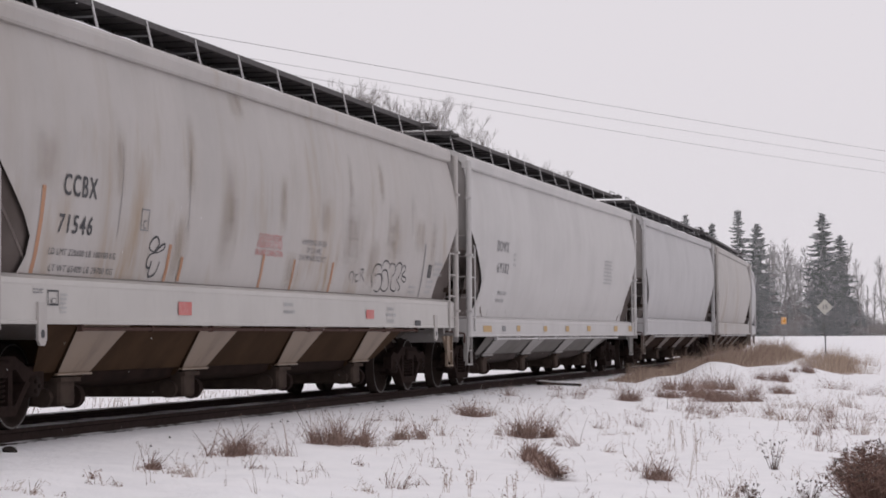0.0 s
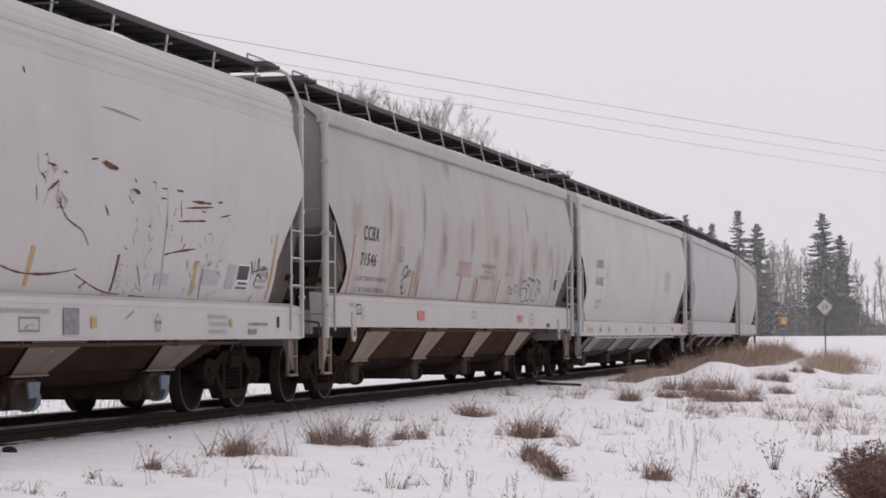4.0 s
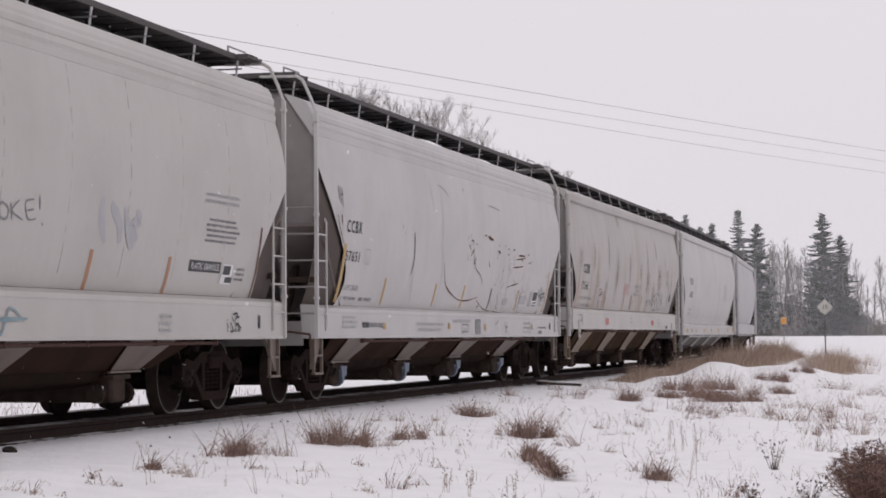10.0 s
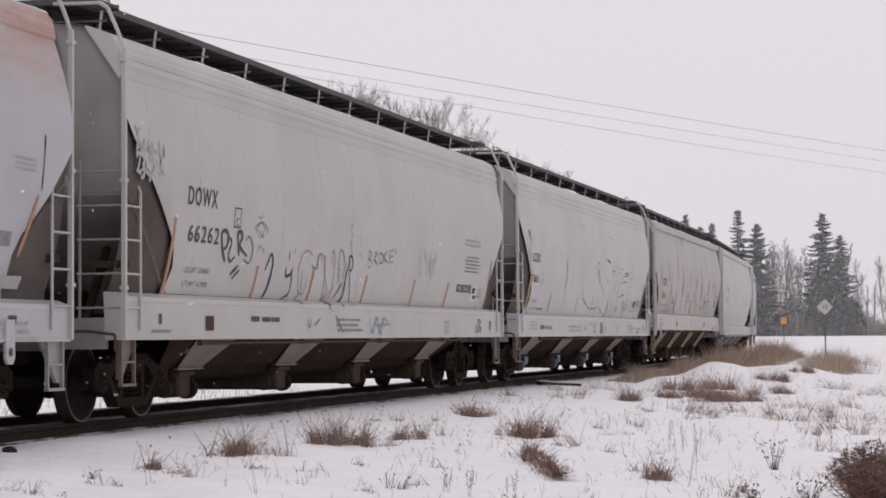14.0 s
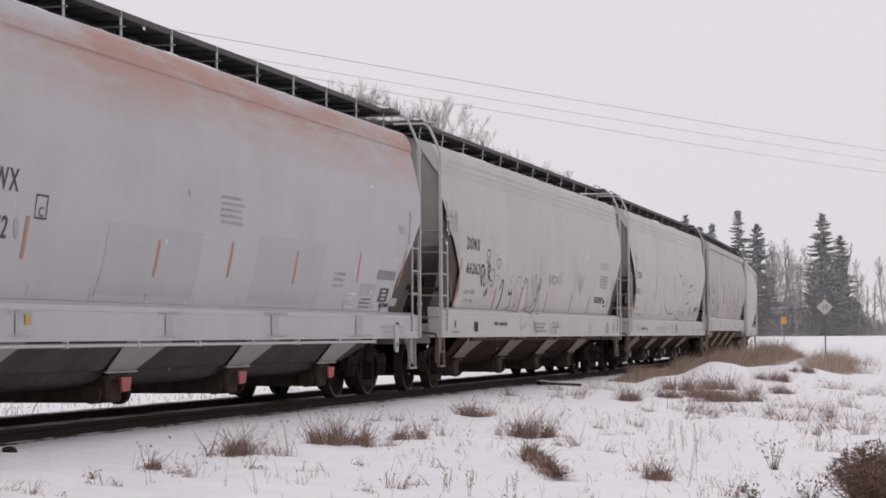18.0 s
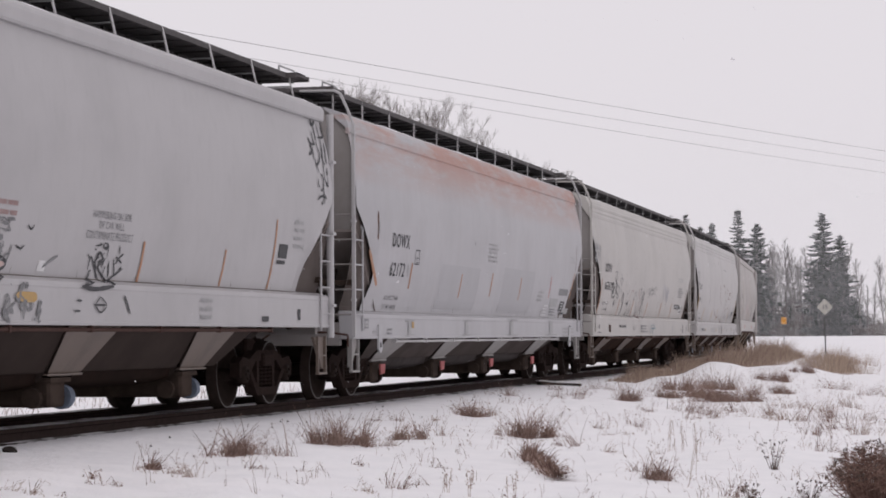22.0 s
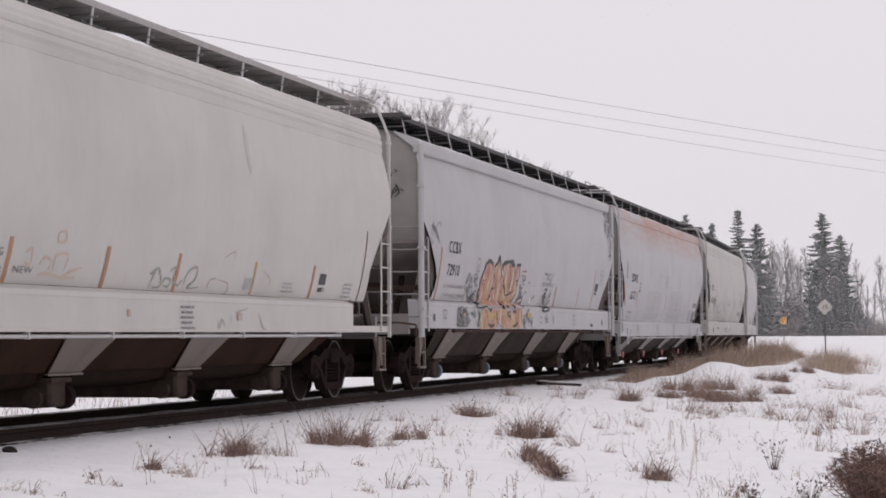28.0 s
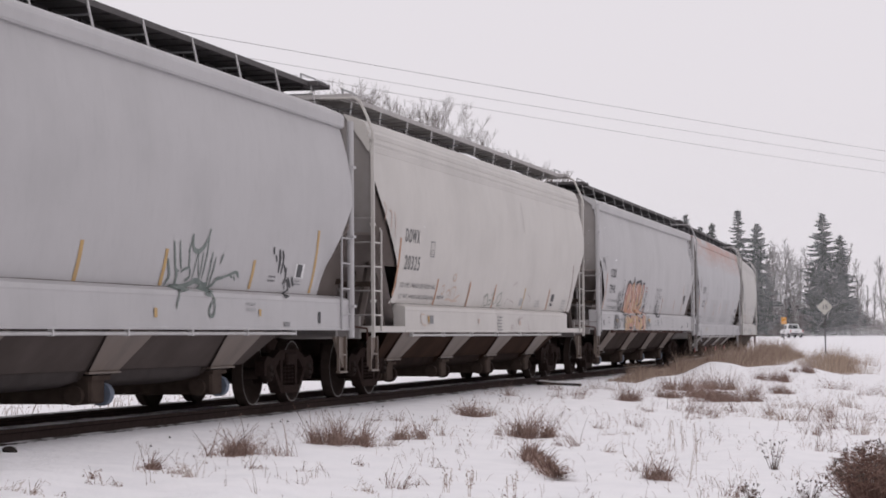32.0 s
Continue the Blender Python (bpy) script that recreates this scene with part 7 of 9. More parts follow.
stroke(car_mural, [(-6.965, 1.27), (-6.625, 1.26), (-6.435, 1.31)], 0.05, M_GREYTXT)
stroke(car_mural, [(-6.245, 1.37), (-6.205, 1.34)], 0.04, M_BLACK)
stroke(car_mural, [(-6.025, 1.99), (-6.155, 1.96), (-6.155, 1.87), (-6.025, 1.79), (-5.935, 1.83)], 0.03, M_GREYTXT)
stroke(car_mural, [(-0.635, 2.1), (-0.545, 2.06), (-0.485, 2.11)], 0.025, M_BLACK)
stroke(car_mural, [(-0.835, 1.89), (-0.715, 1.86), (-0.645, 1.9)], 0.025, M_BLACK)
stroke(car_mural, [(-0.125, 1.69), (0.035, 1.76), (0.195, 1.82)], 0.04, M_GREYTXT)
stroke(car_mural, [(1.365, 1.59), (1.185, 1.76), (1.255, 1.89), (1.385, 1.81), (1.285, 1.73), (1.595, 1.59)], 0.04, M_BLACK)
stroke(car_mural, [(1.625, 1.63), (1.545, 1.81)], 0.03, M_BLACK)
stroke(car_mural, [(1.785, 1.65), (1.665, 1.83)], 0.03, M_BLACK)
stroke(car_mural, [(1.735, 1.78), (1.855, 1.88)], 0.03, M_BLACK)
stroke(car_mural, [(1.715, 1.86), (1.905, 1.8)], 0.03, M_BLACK)
stroke(car_mural, [(0.645, 1.51), (1.025, 1.49), (1.495, 1.53)], 0.06, M_BLACK)
stroke(car_mural, [(0.665, 1.51), (1.125, 1.6)], 0.04, M_BLACK)
stroke(car_mural, [(1.495, 1.54), (1.985, 1.74)], 0.03, M_BLACK)
stroke(car_mural, [(1.365, 2.0), (1.325, 1.96), (1.425, 1.94), (1.445, 1.98), (1.365, 2.0)], 0.03, M_BLACK)
stroke(car_mural, [(1.135, 1.41), (1.005, 1.32), (1.135, 1.24), (1.295, 1.32), (1.135, 1.41)], 0.025, M_BLACK)
stroke(car_mural, [(0.965, 1.32), (1.295, 1.32)], 0.025, M_BLACK)
stroke(car_mural, [(1.805, 1.43), (1.885, 1.34), (1.965, 1.23)], 0.05, M_BLACK)
stroke(car_mural, [(0.515, 1.36), (0.645, 1.36)], 0.03, M_BLACK)
stroke(car_mural, [(0.455, 1.25), (0.595, 1.25)], 0.03, M_BLACK)
stencil(car_cream, "DOWX", -7.14, -6.23, 2.52, 2.75, M_SMALLTXT)
stencil(car_cream, "20325", -7.06, -6.09, 2.07, 2.31, M_SMALLTXT)
stencil(car_cream, "LD LMT 198400 LBS 90000 KG", -7.09, -4.81, 1.78, 1.86, M_SMALLTXT)
stencil(car_cream, "LT WT 64600 LBS 29300 KG", -7.04, -4.77, 1.60, 1.67, M_SMALLTXT)
plate_box(car_cream, -5.45, -5.17, 2.33, 2.6, M_GREYTXT)
tape(car_cream, -7.42, 1.63, 2.58, 0.09, M_ORANGE)
tape(car_cream, -4.66, 1.52, 1.97, 0.09, M_ORANGE)
tape(car_cream, -2.22, 1.51, 1.97, 0.09, M_ORANGE)
tape(car_cream, -0.07, 1.48, 1.97, 0.09, M_ORANGE)
tape(car_cream, 5.25, 1.52, 1.98, 0.09, M_ORANGE)
tape(car_cream, 2.71, 1.53, 1.96, 0.08, M_YELLOW)
tape(car_cream, 7.69, 1.46, 2.59, 0.05, M_RUST)
stencil(car_cream, "NEW", -4.5, -4.05, 1.62, 1.69, M_GREYTXT)
for pts in (((-0.86, 1.54), (-0.69, 1.78), (-0.5, 1.58), (-0.73, 1.55)), ((-0.9, 1.7), (-0.68, 1.77)), ((-0.45, 1.58), (-0.42, 1.66), (-0.23, 1.65), (-0.26, 1.57), (-0.41, 1.58)), ((-0.3, 1.75), (-0.15, 1.8), (-0.14, 1.65), (0.05, 1.59), (0.14, 1.66)), ((0.22, 1.61), (0.3, 1.76), (0.56, 1.82), (0.57, 1.67), (0.36, 1.57), (0.75, 1.58))):
    stroke(car_cream, pts, 0.034, M_PALEGREEN)
for pts in (((-4.29, 1.83), (-4.14, 1.87), (-4.15, 1.71), (-4.27, 1.74)), ((-3.91, 1.72), (-3.82, 1.79), (-3.66, 1.77), (-3.67, 1.67)), ((-3.56, 1.66), (-3.55, 1.82), (-3.26, 1.84), (-3.3, 1.67)), ((-3.39, 1.58), (-3.09, 1.67), (-2.85, 1.72)), ((-3.58, 2.06), (-3.41, 2.08), (-3.39, 1.98), (-3.56, 1.97), (-3.58, 2.06)), ((-3.91, 1.61), (-3.64, 1.63), (-3.33, 1.6), (-2.97, 1.61))):
    stroke(car_cream, pts, 0.04, M_FAINTPEACH)
for pts in (((1.03, 1.55), (1.11, 1.68), (1.3, 1.7)), ((1.37, 1.69), (1.75, 1.65), (1.78, 1.54), (1.49, 1.5)), ((3.01, 1.85), (3.37, 1.75), (3.39, 1.66)), ((1.49, 1.98), (1.82, 2.06), (1.81, 1.97)), ((1.04, 1.19), (1.14, 1.08), (1.24, 1.19), (1.35, 1.11)), ((1.56, 1.25), (1.56, 1.15)), ((1.72, 1.27), (2.21, 1.34)), ((2.66, 1.27), (2.78, 1.11), (2.95, 1.06))):
    stroke(car_cream, pts, 0.022, M_DULLPINK)
for pts in (((-8.52, 3.1), (-8.39, 3.02), (-8.44, 2.79)), ((-8.19, 2.98), (-8.05, 2.94), (-8.08, 2.64)), ((-7.91, 2.98), (-7.8, 2.84), (-7.82, 2.57))):
    stroke(car_cream, pts, 0.04, M_PEACH)
scribble(car_cream, -6.24, -5.5, 1.15, 1.33, 5, 41, 0.03, M_FAINTPEACH)
patch(car_cream, 1.8, 1.99, 1.18, 1.27, M_PEACH)
patch(car_cream, -1.82, -1.73, 1.2, 1.28, M_PEACH)
stroke(car_cream, [(2.08, 3.72), (2.1, 3.42), (2.2, 3.1)], 0.16, M_SMUDGE)
patch(car_cream, 2.38, 2.73, 1.59, 1.74, M_PALETXT)
patch(car_cream, 5.56, 5.87, 1.72, 1.88, M_BLACK)
bars(car_cream, 5.56, 5.87, 1.61, 1.69, 1, M_BLACK)
bars(car_cream, 3.91, 4.48, 1.58, 1.72, 3, M_PALETXT)
bars(car_cream, 6.81, 7.29, 1.55, 1.77, 4, M_PALETXT)
bars(car_cream, -0.23, 0.28, 1.06, 1.35, 5, M_GREYTXT)
patch(car_cream, -5.46, -5.21, 1.18, 1.32, M_GREYTXT)
patch(car_cream, -5.58, -5.49, 1.2, 1.31, M_YELLOW)
tape(car_tail, -0.26, 1.56, 2.01, 0.1, M_YELLOW)
tape(car_tail, 2.20, 1.58, 2.01, 0.1, M_YELLOW)
tape(car_tail, 5.35, 1.6, 1.98, 0.1, M_YELLOW)
tape(car_tail, 7.96, 1.59, 2.49, 0.1, M_YELLOW)
stroke(car_tail, [(4.32, 1.73), (4.69, 1.8), (4.85, 1.73)], 0.055, M_GREENTAG)
stroke(car_tail, [(6.85, 1.78), (7.06, 1.65)], 0.06, M_BLACK)
stroke(car_tail, [(7.0, 1.8), (7.17, 1.67)], 0.06, M_BLACK)
patch(car_tail, 7.11, 7.51, 1.79, 1.99, M_WHITE)
patch2(car_tail, 7.18, 7.41, 1.8, 1.98, M_BLACK)
bars(car_tail, 7.17, 7.47, 1.69, 1.76, 2, M_GREYTXT)
bars(car_tail, 6.01, 6.33, 1.71, 1.8, 2, M_GREYTXT)
bars(car_tail, 4.89, 5.27, 1.3, 1.42, 2, M_PALETXT)
patch(car_tail, 1.68, 1.78, 1.2, 1.31, M_YELLOW)
patch(car_tail, 5.38, 5.47, 1.24, 1.33, M_YELLOW)
patch(car_tail, 6.44, 6.68, 1.11, 1.17, M_GREYTXT)
patch(car_tail, 7.99, 8.1, 1.16, 1.32, M_BLACK)
stencil(car_white, "DOWX", -7.44, -6.42, 2.62, 2.84, M_GREYTXT)
stencil(car_white, "69382", -7.33, -6.31, 2.20, 2.41, M_GREYTXT)
bars(car_white, 4.74, 6.02, 2.25, 2.85, 7, M_PALETXT)
bars(car_white, -7.03, -6.13, 1.62, 1.86, 2, M_PALETXT)
bars(car_white, -5.92, -5.66, 2.37, 2.64, 3, M_PALETXT)
patch(car_white, -8.56, -7.84, 1.04, 1.16, M_YELLOW)
patch(car_white, -6.89, -6.58, 1.05, 1.16, M_GREYTXT)
patch(car_white, -5.52, -5.19, 1.05, 1.17, M_YELLOW)
patch(car_white, -2.75, -2.38, 1.05, 1.17, M_YELLOW)
patch(car_white, -0.22, 0.19, 1.05, 1.18, M_YELLOW)
patch(car_white, 2.52, 2.99, 1.06, 1.19, M_YELLOW)
patch(car_white, 6.4, 6.94, 1.06, 1.2, M_YELLOW)
patch(car_white, 8.73, 9.32, 1.06, 1.21, M_YELLOW)
blob(car_mural, [(-5.225, 1.5), (-4.955, 1.86), (-4.995, 2.0), (-4.855, 2.18), (-4.665, 2.34), (-4.415, 2.39), (-4.145, 2.36), (-3.975, 2.22), (-3.865, 2.08), (-3.975, 1.89), (-4.045, 1.67), (-4.475, 1.52)], M_SPRAY, 0.001)
blob(car_mural, [(-4.325, 1.55), (-4.005, 1.71), (-3.975, 1.89), (-3.885, 2.04), (-4.005, 2.31), (-3.765, 2.37), (-3.595, 2.48), (-3.405, 2.31), (-3.155, 2.14), (-2.975, 1.92), (-3.005, 1.69), (-3.395, 1.54)], M_SPRAY, 0.0015)
blob(car_mural, [(-3.455, 1.53), (-3.065, 1.77), (-3.125, 2.07), (-3.275, 2.25), (-3.175, 2.36), (-2.865, 2.41), (-2.635, 2.35), (-2.445, 2.17), (-2.375, 1.86), (-2.355, 1.67), (-2.775, 1.51)], M_SPRAY, 0.002)
blob(car_mural, [(-2.955, 1.54), (-2.535, 1.74), (-2.325, 1.86), (-2.445, 2.17), (-2.615, 2.35), (-2.465, 2.42), (-2.235, 2.39), (-2.115, 2.18), (-2.035, 1.95), (-2.095, 1.79), (-1.835, 1.72), (-2.245, 1.56)], M_SPRAY, 0.0025)
blob(car_mural, [(-2.185, 1.79), (-2.085, 1.95), (-1.965, 2.18), (-1.985, 2.38), (-1.645, 2.39), (-1.625, 2.2), (-1.725, 2.0), (-1.725, 1.8), (-2.145, 1.56), (-1.985, 1.6)], M_SPRAY, 0.003)
blob(car_mural, [(-5.265, 1.12), (-5.225, 1.36), (-5.065, 1.44), (-4.685, 1.46), (-4.575, 1.12)], M_SPRAY, 0.0035)
blob(car_mural, [(-4.625, 1.13), (-4.665, 1.44), (-4.155, 1.49), (-3.815, 1.47), (-3.775, 1.13)], M_SPRAY, 0.004)
blob(car_mural, [(-3.775, 1.29), (-3.815, 1.45), (-3.455, 1.5), (-3.145, 1.48), (-3.095, 1.14), (-3.325, 1.13), (-3.635, 1.24)], M_SPRAY, 0.0045)
blob(car_mural, [(-3.195, 1.14), (-3.185, 1.46), (-2.815, 1.48), (-2.295, 1.44), (-2.005, 1.48), (-2.005, 1.14)], M_SPRAY, 0.005)
blob(car_mural, [(-2.005, 1.14), (-1.955, 1.5), (-1.605, 1.52), (-1.395, 1.49), (-1.455, 1.14)], M_SPRAY, 0.0055)
blob(car_mural, [(-2.045, 1.56), (-1.475, 1.65), (-1.325, 1.71), (-1.215, 1.77), (-1.005, 1.7), (-1.345, 1.53), (-1.195, 1.62), (-1.725, 1.55)], M_PALEPINK, 0.006)
blob(car_mural, [(-5.535, 1.51), (-5.025, 1.61), (-4.865, 1.67), (-4.645, 1.59), (-5.065, 1.49)], M_DULLPINK, 0.006)
blob(car_mural, [(-4.495, 1.39), (-4.205, 1.41), (-3.905, 1.4), (-3.925, 1.29), (-4.225, 1.28), (-4.495, 1.29)], M_YELLOW, 0.0065)
blob(car_mural, [(-0.925, 1.42), (-0.715, 1.43), (-0.495, 1.42), (-0.525, 1.33), (-0.925, 1.34)], M_YELLOW, 0.0065)
blob(car_mural, [(-6.715, 1.37), (-6.575, 1.38), (-6.375, 1.37), (-6.395, 1.3), (-6.715, 1.29)], M_YELLOW, 0.0065)
stroke(car_mural, [(-4.995, 1.93), (-4.995, 2.01), (-4.845, 2.19), (-4.645, 2.35), (-4.415, 2.4), (-4.165, 2.37), (-4.005, 2.25)], 0.07, M_BLACK)
stroke(car_mural, [(-4.745, 2.33), (-4.415, 2.41), (-4.105, 2.36)], 0.09, M_BLACK)
stroke(car_mural, [(-3.955, 2.18), (-3.955, 2.31), (-3.765, 2.38), (-3.625, 2.43), (-3.605, 2.54), (-3.485, 2.42), (-3.395, 2.29), (-3.255, 2.21), (-3.115, 2.14)], 0.07, M_BLACK)
stroke(car_mural, [(-3.685, 2.41), (-3.585, 2.52), (-3.475, 2.39)], 0.09, M_BLACK)
stroke(car_mural, [(-3.255, 2.21), (-3.255, 2.34), (-3.095, 2.41), (-2.645, 2.45)], 0.1, M_BLACK)
stroke(car_mural, [(-2.695, 2.45), (-2.265, 2.47)], 0.09, M_BLACK)
stroke(car_mural, [(-2.485, 2.41), (-2.145, 2.39)], 0.1, M_BLACK)
stroke(car_mural, [(-2.145, 2.39), (-2.115, 2.26), (-2.095, 2.1)], 0.04, M_BLACK)
stroke(car_mural, [(-1.975, 2.4), (-1.575, 2.42)], 0.08, M_BLACK)
stroke(car_mural, [(-1.625, 2.4), (-1.625, 2.2), (-1.725, 2.0), (-1.725, 1.8), (-2.145, 1.56)], 0.04, M_BLACK)
stroke(car_mural, [(-1.975, 2.34), (-1.995, 2.18), (-2.085, 1.99), (-2.185, 1.87)], 0.04, M_BLACK)
stroke(car_mural, [(-2.575, 2.39), (-2.445, 2.17), (-2.415, 1.94), (-2.385, 1.71)], 0.035, M_BLACK)
stroke(car_mural, [(-4.995, 2.01), (-4.975, 1.86), (-4.905, 1.72), (-4.935, 1.65), (-5.495, 1.53)], 0.05, M_BLACK)
stroke(car_mural, [(-5.045, 1.87), (-5.035, 1.75), (-4.865, 1.64)], 0.11, M_BLACK)
stroke(car_mural, [(-4.495, 2.39), (-4.345, 2.02)], 0.022, M_BLACK)
stroke(car_mural, [(-4.805, 2.02), (-4.525, 2.04)], 0.035, M_DARKSALMON)
stroke(car_mural, [(-4.805, 2.02), (-4.675, 1.87), (-4.575, 1.9)], 0.03, M_DARKSALMON)
stroke(car_mural, [(-4.765, 1.95), (-4.535, 1.97)], 0.03, M_DARKSALMON)
stroke(car_mural, [(-3.955, 2.18), (-3.865, 2.08), (-3.975, 1.89), (-4.045, 1.67)], 0.035, M_BLACK)
stroke(car_mural, [(-4.085, 1.67), (-4.025, 1.76), (-3.945, 1.71)], 0.06, M_BLACK)
stroke(car_mural, [(-3.985, 1.67), (-3.935, 1.59), (-3.565, 1.61)], 0.035, M_BLACK)
stroke(car_mural, [(-3.975, 1.88), (-3.725, 1.9)], 0.04, M_BLACK)
stroke(car_mural, [(-3.555, 1.59), (-3.015, 1.62)], 0.035, M_BLACK)
stroke(car_mural, [(-3.675, 2.05), (-3.635, 1.9), (-3.505, 1.83)], 0.03, M_DARKSALMON)
stroke(car_mural, [(-3.115, 2.14), (-2.925, 2.0), (-2.745, 1.85)], 0.04, M_BLACK)
stroke(car_mural, [(-3.005, 1.98), (-2.815, 1.89), (-2.705, 1.78)], 0.06, M_BLACK)
stroke(car_mural, [(-3.295, 1.85), (-3.055, 1.83), (-3.055, 1.75)], 0.045, M_DARKSALMON)
stroke(car_mural, [(-3.025, 1.66), (-3.185, 1.55), (-3.005, 1.51)], 0.1, M_BLACK)
stroke(car_mural, [(-2.725, 1.55), (-2.025, 1.54)], 0.09, M_BLACK)
stroke(car_mural, [(-2.275, 1.45), (-2.005, 1.45)], 0.08, M_BLACK)
stroke(car_mural, [(-2.675, 1.78), (-2.345, 1.8), (-1.955, 1.89)], 0.04, M_BLACK)
stroke(car_mural, [(-2.335, 1.88), (-2.285, 1.79)], 0.055, M_BLACK)
stroke(car_mural, [(-1.885, 2.07), (-1.725, 2.1)], 0.03, M_BLACK)
stroke(car_mural, [(-1.815, 1.99), (-1.685, 2.02)], 0.03, M_BLACK)
stroke(car_mural, [(-4.495, 1.5), (-4.325, 1.45), (-4.205, 1.49)], 0.07, M_BLACK)
stroke(car_mural, [(-5.185, 1.38), (-5.225, 1.22), (-5.185, 1.12)], 0.035, M_BLACK)
stroke(car_mural, [(-5.005, 1.45), (-4.985, 1.12)], 0.028, M_BLACK)
stroke(car_mural, [(-4.745, 1.46), (-4.615, 1.37), (-4.575, 1.23)], 0.035, M_BLACK)
stroke(car_mural, [(-4.535, 1.19), (-4.325, 1.15), (-3.985, 1.18)], 0.08, M_BLACK)
stroke(car_mural, [(-3.765, 1.46), (-3.725, 1.27), (-3.285, 1.13)], 0.05, M_BLACK)
stroke(car_mural, [(-3.815, 1.45), (-3.775, 1.13)], 0.035, M_BLACK)
stroke(car_mural, [(-3.165, 1.49), (-3.145, 1.13)], 0.03, M_BLACK)
stroke(car_mural, [(-2.815, 1.43), (-2.535, 1.45), (-2.535, 1.36), (-2.775, 1.36), (-2.775, 1.43), (-2.465, 1.28)], 0.045, M_BLACK)
stroke(car_mural, [(-2.345, 1.15), (-1.955, 1.19), (-1.805, 1.25)], 0.07, M_BLACK)
stroke(car_mural, [(-2.005, 1.48), (-1.985, 1.13)], 0.028, M_BLACK)
stroke(car_mural, [(-1.495, 1.53), (-1.455, 1.13)], 0.035, M_BLACK)
stroke(car_mural, [(-1.645, 1.61), (-1.495, 1.67), (-1.375, 1.71), (-1.195, 1.77), (-0.975, 1.69), (-1.345, 1.53)], 0.045, M_BLACK)
stroke(car_mural, [(-5.535, 1.51), (-5.145, 1.5), (-4.575, 1.54)], 0.045, M_BLACK)
stroke(car_mural, [(-4.155, 1.3), (-3.945, 1.34), (-4.075, 1.26)], 0.03, M_DARKSALMON)
stroke(car_mural, [(-4.065, 2.32), (-3.955, 2.18)], 0.035, M_WHITE)
stroke(car_mural, [(-3.385, 2.32), (-3.145, 2.15)], 0.04, M_WHITE)
stroke(car_mural, [(-3.175, 2.14), (-3.165, 2.03)], 0.025, M_WHITE)
stroke(car_mural, [(-1.945, 1.87), (-1.915, 1.76)], 0.025, M_WHITE)
stroke(car_mural, [(-3.705, 1.27), (-3.395, 1.15)], 0.035, M_WHITE)
stroke(car_mural, [(-5.145, 1.36), (-5.145, 1.23)], 0.04, M_WHITE)
stroke(car_mural, [(-4.315, 2.35), (-4.185, 2.21), (-4.055, 2.03)], 0.04, M_PALEPINK)
stroke(car_mural, [(-4.735, 2.15), (-4.805, 2.04)], 0.04, M_PALEPINK)
stroke(car_mural, [(-3.025, 2.33), (-2.815, 2.15), (-2.835, 2.0)], 0.05, M_PALEPINK)
stroke(car_mural, [(-3.805, 2.04), (-3.765, 1.82), (-3.535, 1.68)], 0.05, M_PALEPINK)
stroke(car_mural, [(-1.765, 2.31), (-1.785, 2.11)], 0.03, M_PALEPINK)
stroke(car_mural, [(-3.545, 1.42), (-3.465, 1.24)], 0.05, M_PALEPINK)
stroke(car_mural, [(-2.345, 1.4), (-2.395, 1.25)], 0.045, M_PALEPINK)
stroke(car_mural, [(-2.855, 2.38), (-2.675, 2.27)], 0.03, M_WHITE)
scribble(car_mural, -6.085, -5.185, 1.6, 2.12, 26, 3, 0.04, M_GREYTXT)
scribble(car_mural, -5.835, -5.235, 1.62, 2.1, 9, 4, 0.04, M_BLACK)
scribble(car_mural, -6.985, -5.185, 1.14, 1.5, 34, 5, 0.055, M_GREYTXT)
scribble(car_mural, -6.935, -6.435, 1.14, 1.48, 8, 6, 0.05, M_BLACK)
scribble(car_mural, -1.435, -0.885, 1.62, 2.14, 26, 7, 0.04, M_GREYTXT)
scribble(car_mural, -1.285, -0.385, 1.14, 1.5, 18, 8, 0.05, M_GREYTXT)
scribble(car_mural, 0.915, 1.915, 1.58, 1.98, 16, 9, 0.03, M_BLACK)
scribble(car_mural, -8.985, -8.385, 2.5, 2.95, 12, 10, 0.025, M_GREYTXT)
stroke(car_mural, [(8.935, 4.15), (8.865, 4.06), (8.915, 4.01), (9.045, 4.07), (9.055, 4.14), (8.935, 4.15)], 0.062, M_BLACK)
stroke(car_mural, [(8.955, 4.01), (8.965, 3.89), (8.975, 3.77)], 0.044, M_BLACK)
stroke(car_mural, [(9.125, 4.04), (9.145, 3.92), (9.185, 3.86)], 0.044, M_BLACK)
stroke(car_mural, [(9.305, 4.03), (9.335, 3.94), (9.335, 3.87), (9.075, 3.84)], 0.05, M_BLACK)
stroke(car_mural, [(8.805, 3.91), (8.825, 3.81), (8.855, 3.72)], 0.05, M_BLACK)
stroke(car_mural, [(8.595, 3.8), (8.695, 3.72), (8.895, 3.73)], 0.05, M_BLACK)
stroke(car_mural, [(8.645, 3.7), (8.685, 3.61), (8.545, 3.55)], 0.056, M_BLACK)
stroke(car_mural, [(8.735, 3.68), (8.755, 3.58), (8.745, 3.5)], 0.044, M_BLACK)
stroke(car_mural, [(8.945, 3.76), (9.005, 3.67), (9.045, 3.58), (8.975, 3.48), (8.825, 3.43), (8.805, 3.52)], 0.044, M_BLACK)
stroke(car_mural, [(8.855, 3.43), (8.935, 3.32)], 0.037, M_BLACK)
stroke(car_mural, [(9.175, 3.82), (9.185, 3.69), (9.155, 3.53), (9.255, 3.46)], 0.044, M_BLACK)
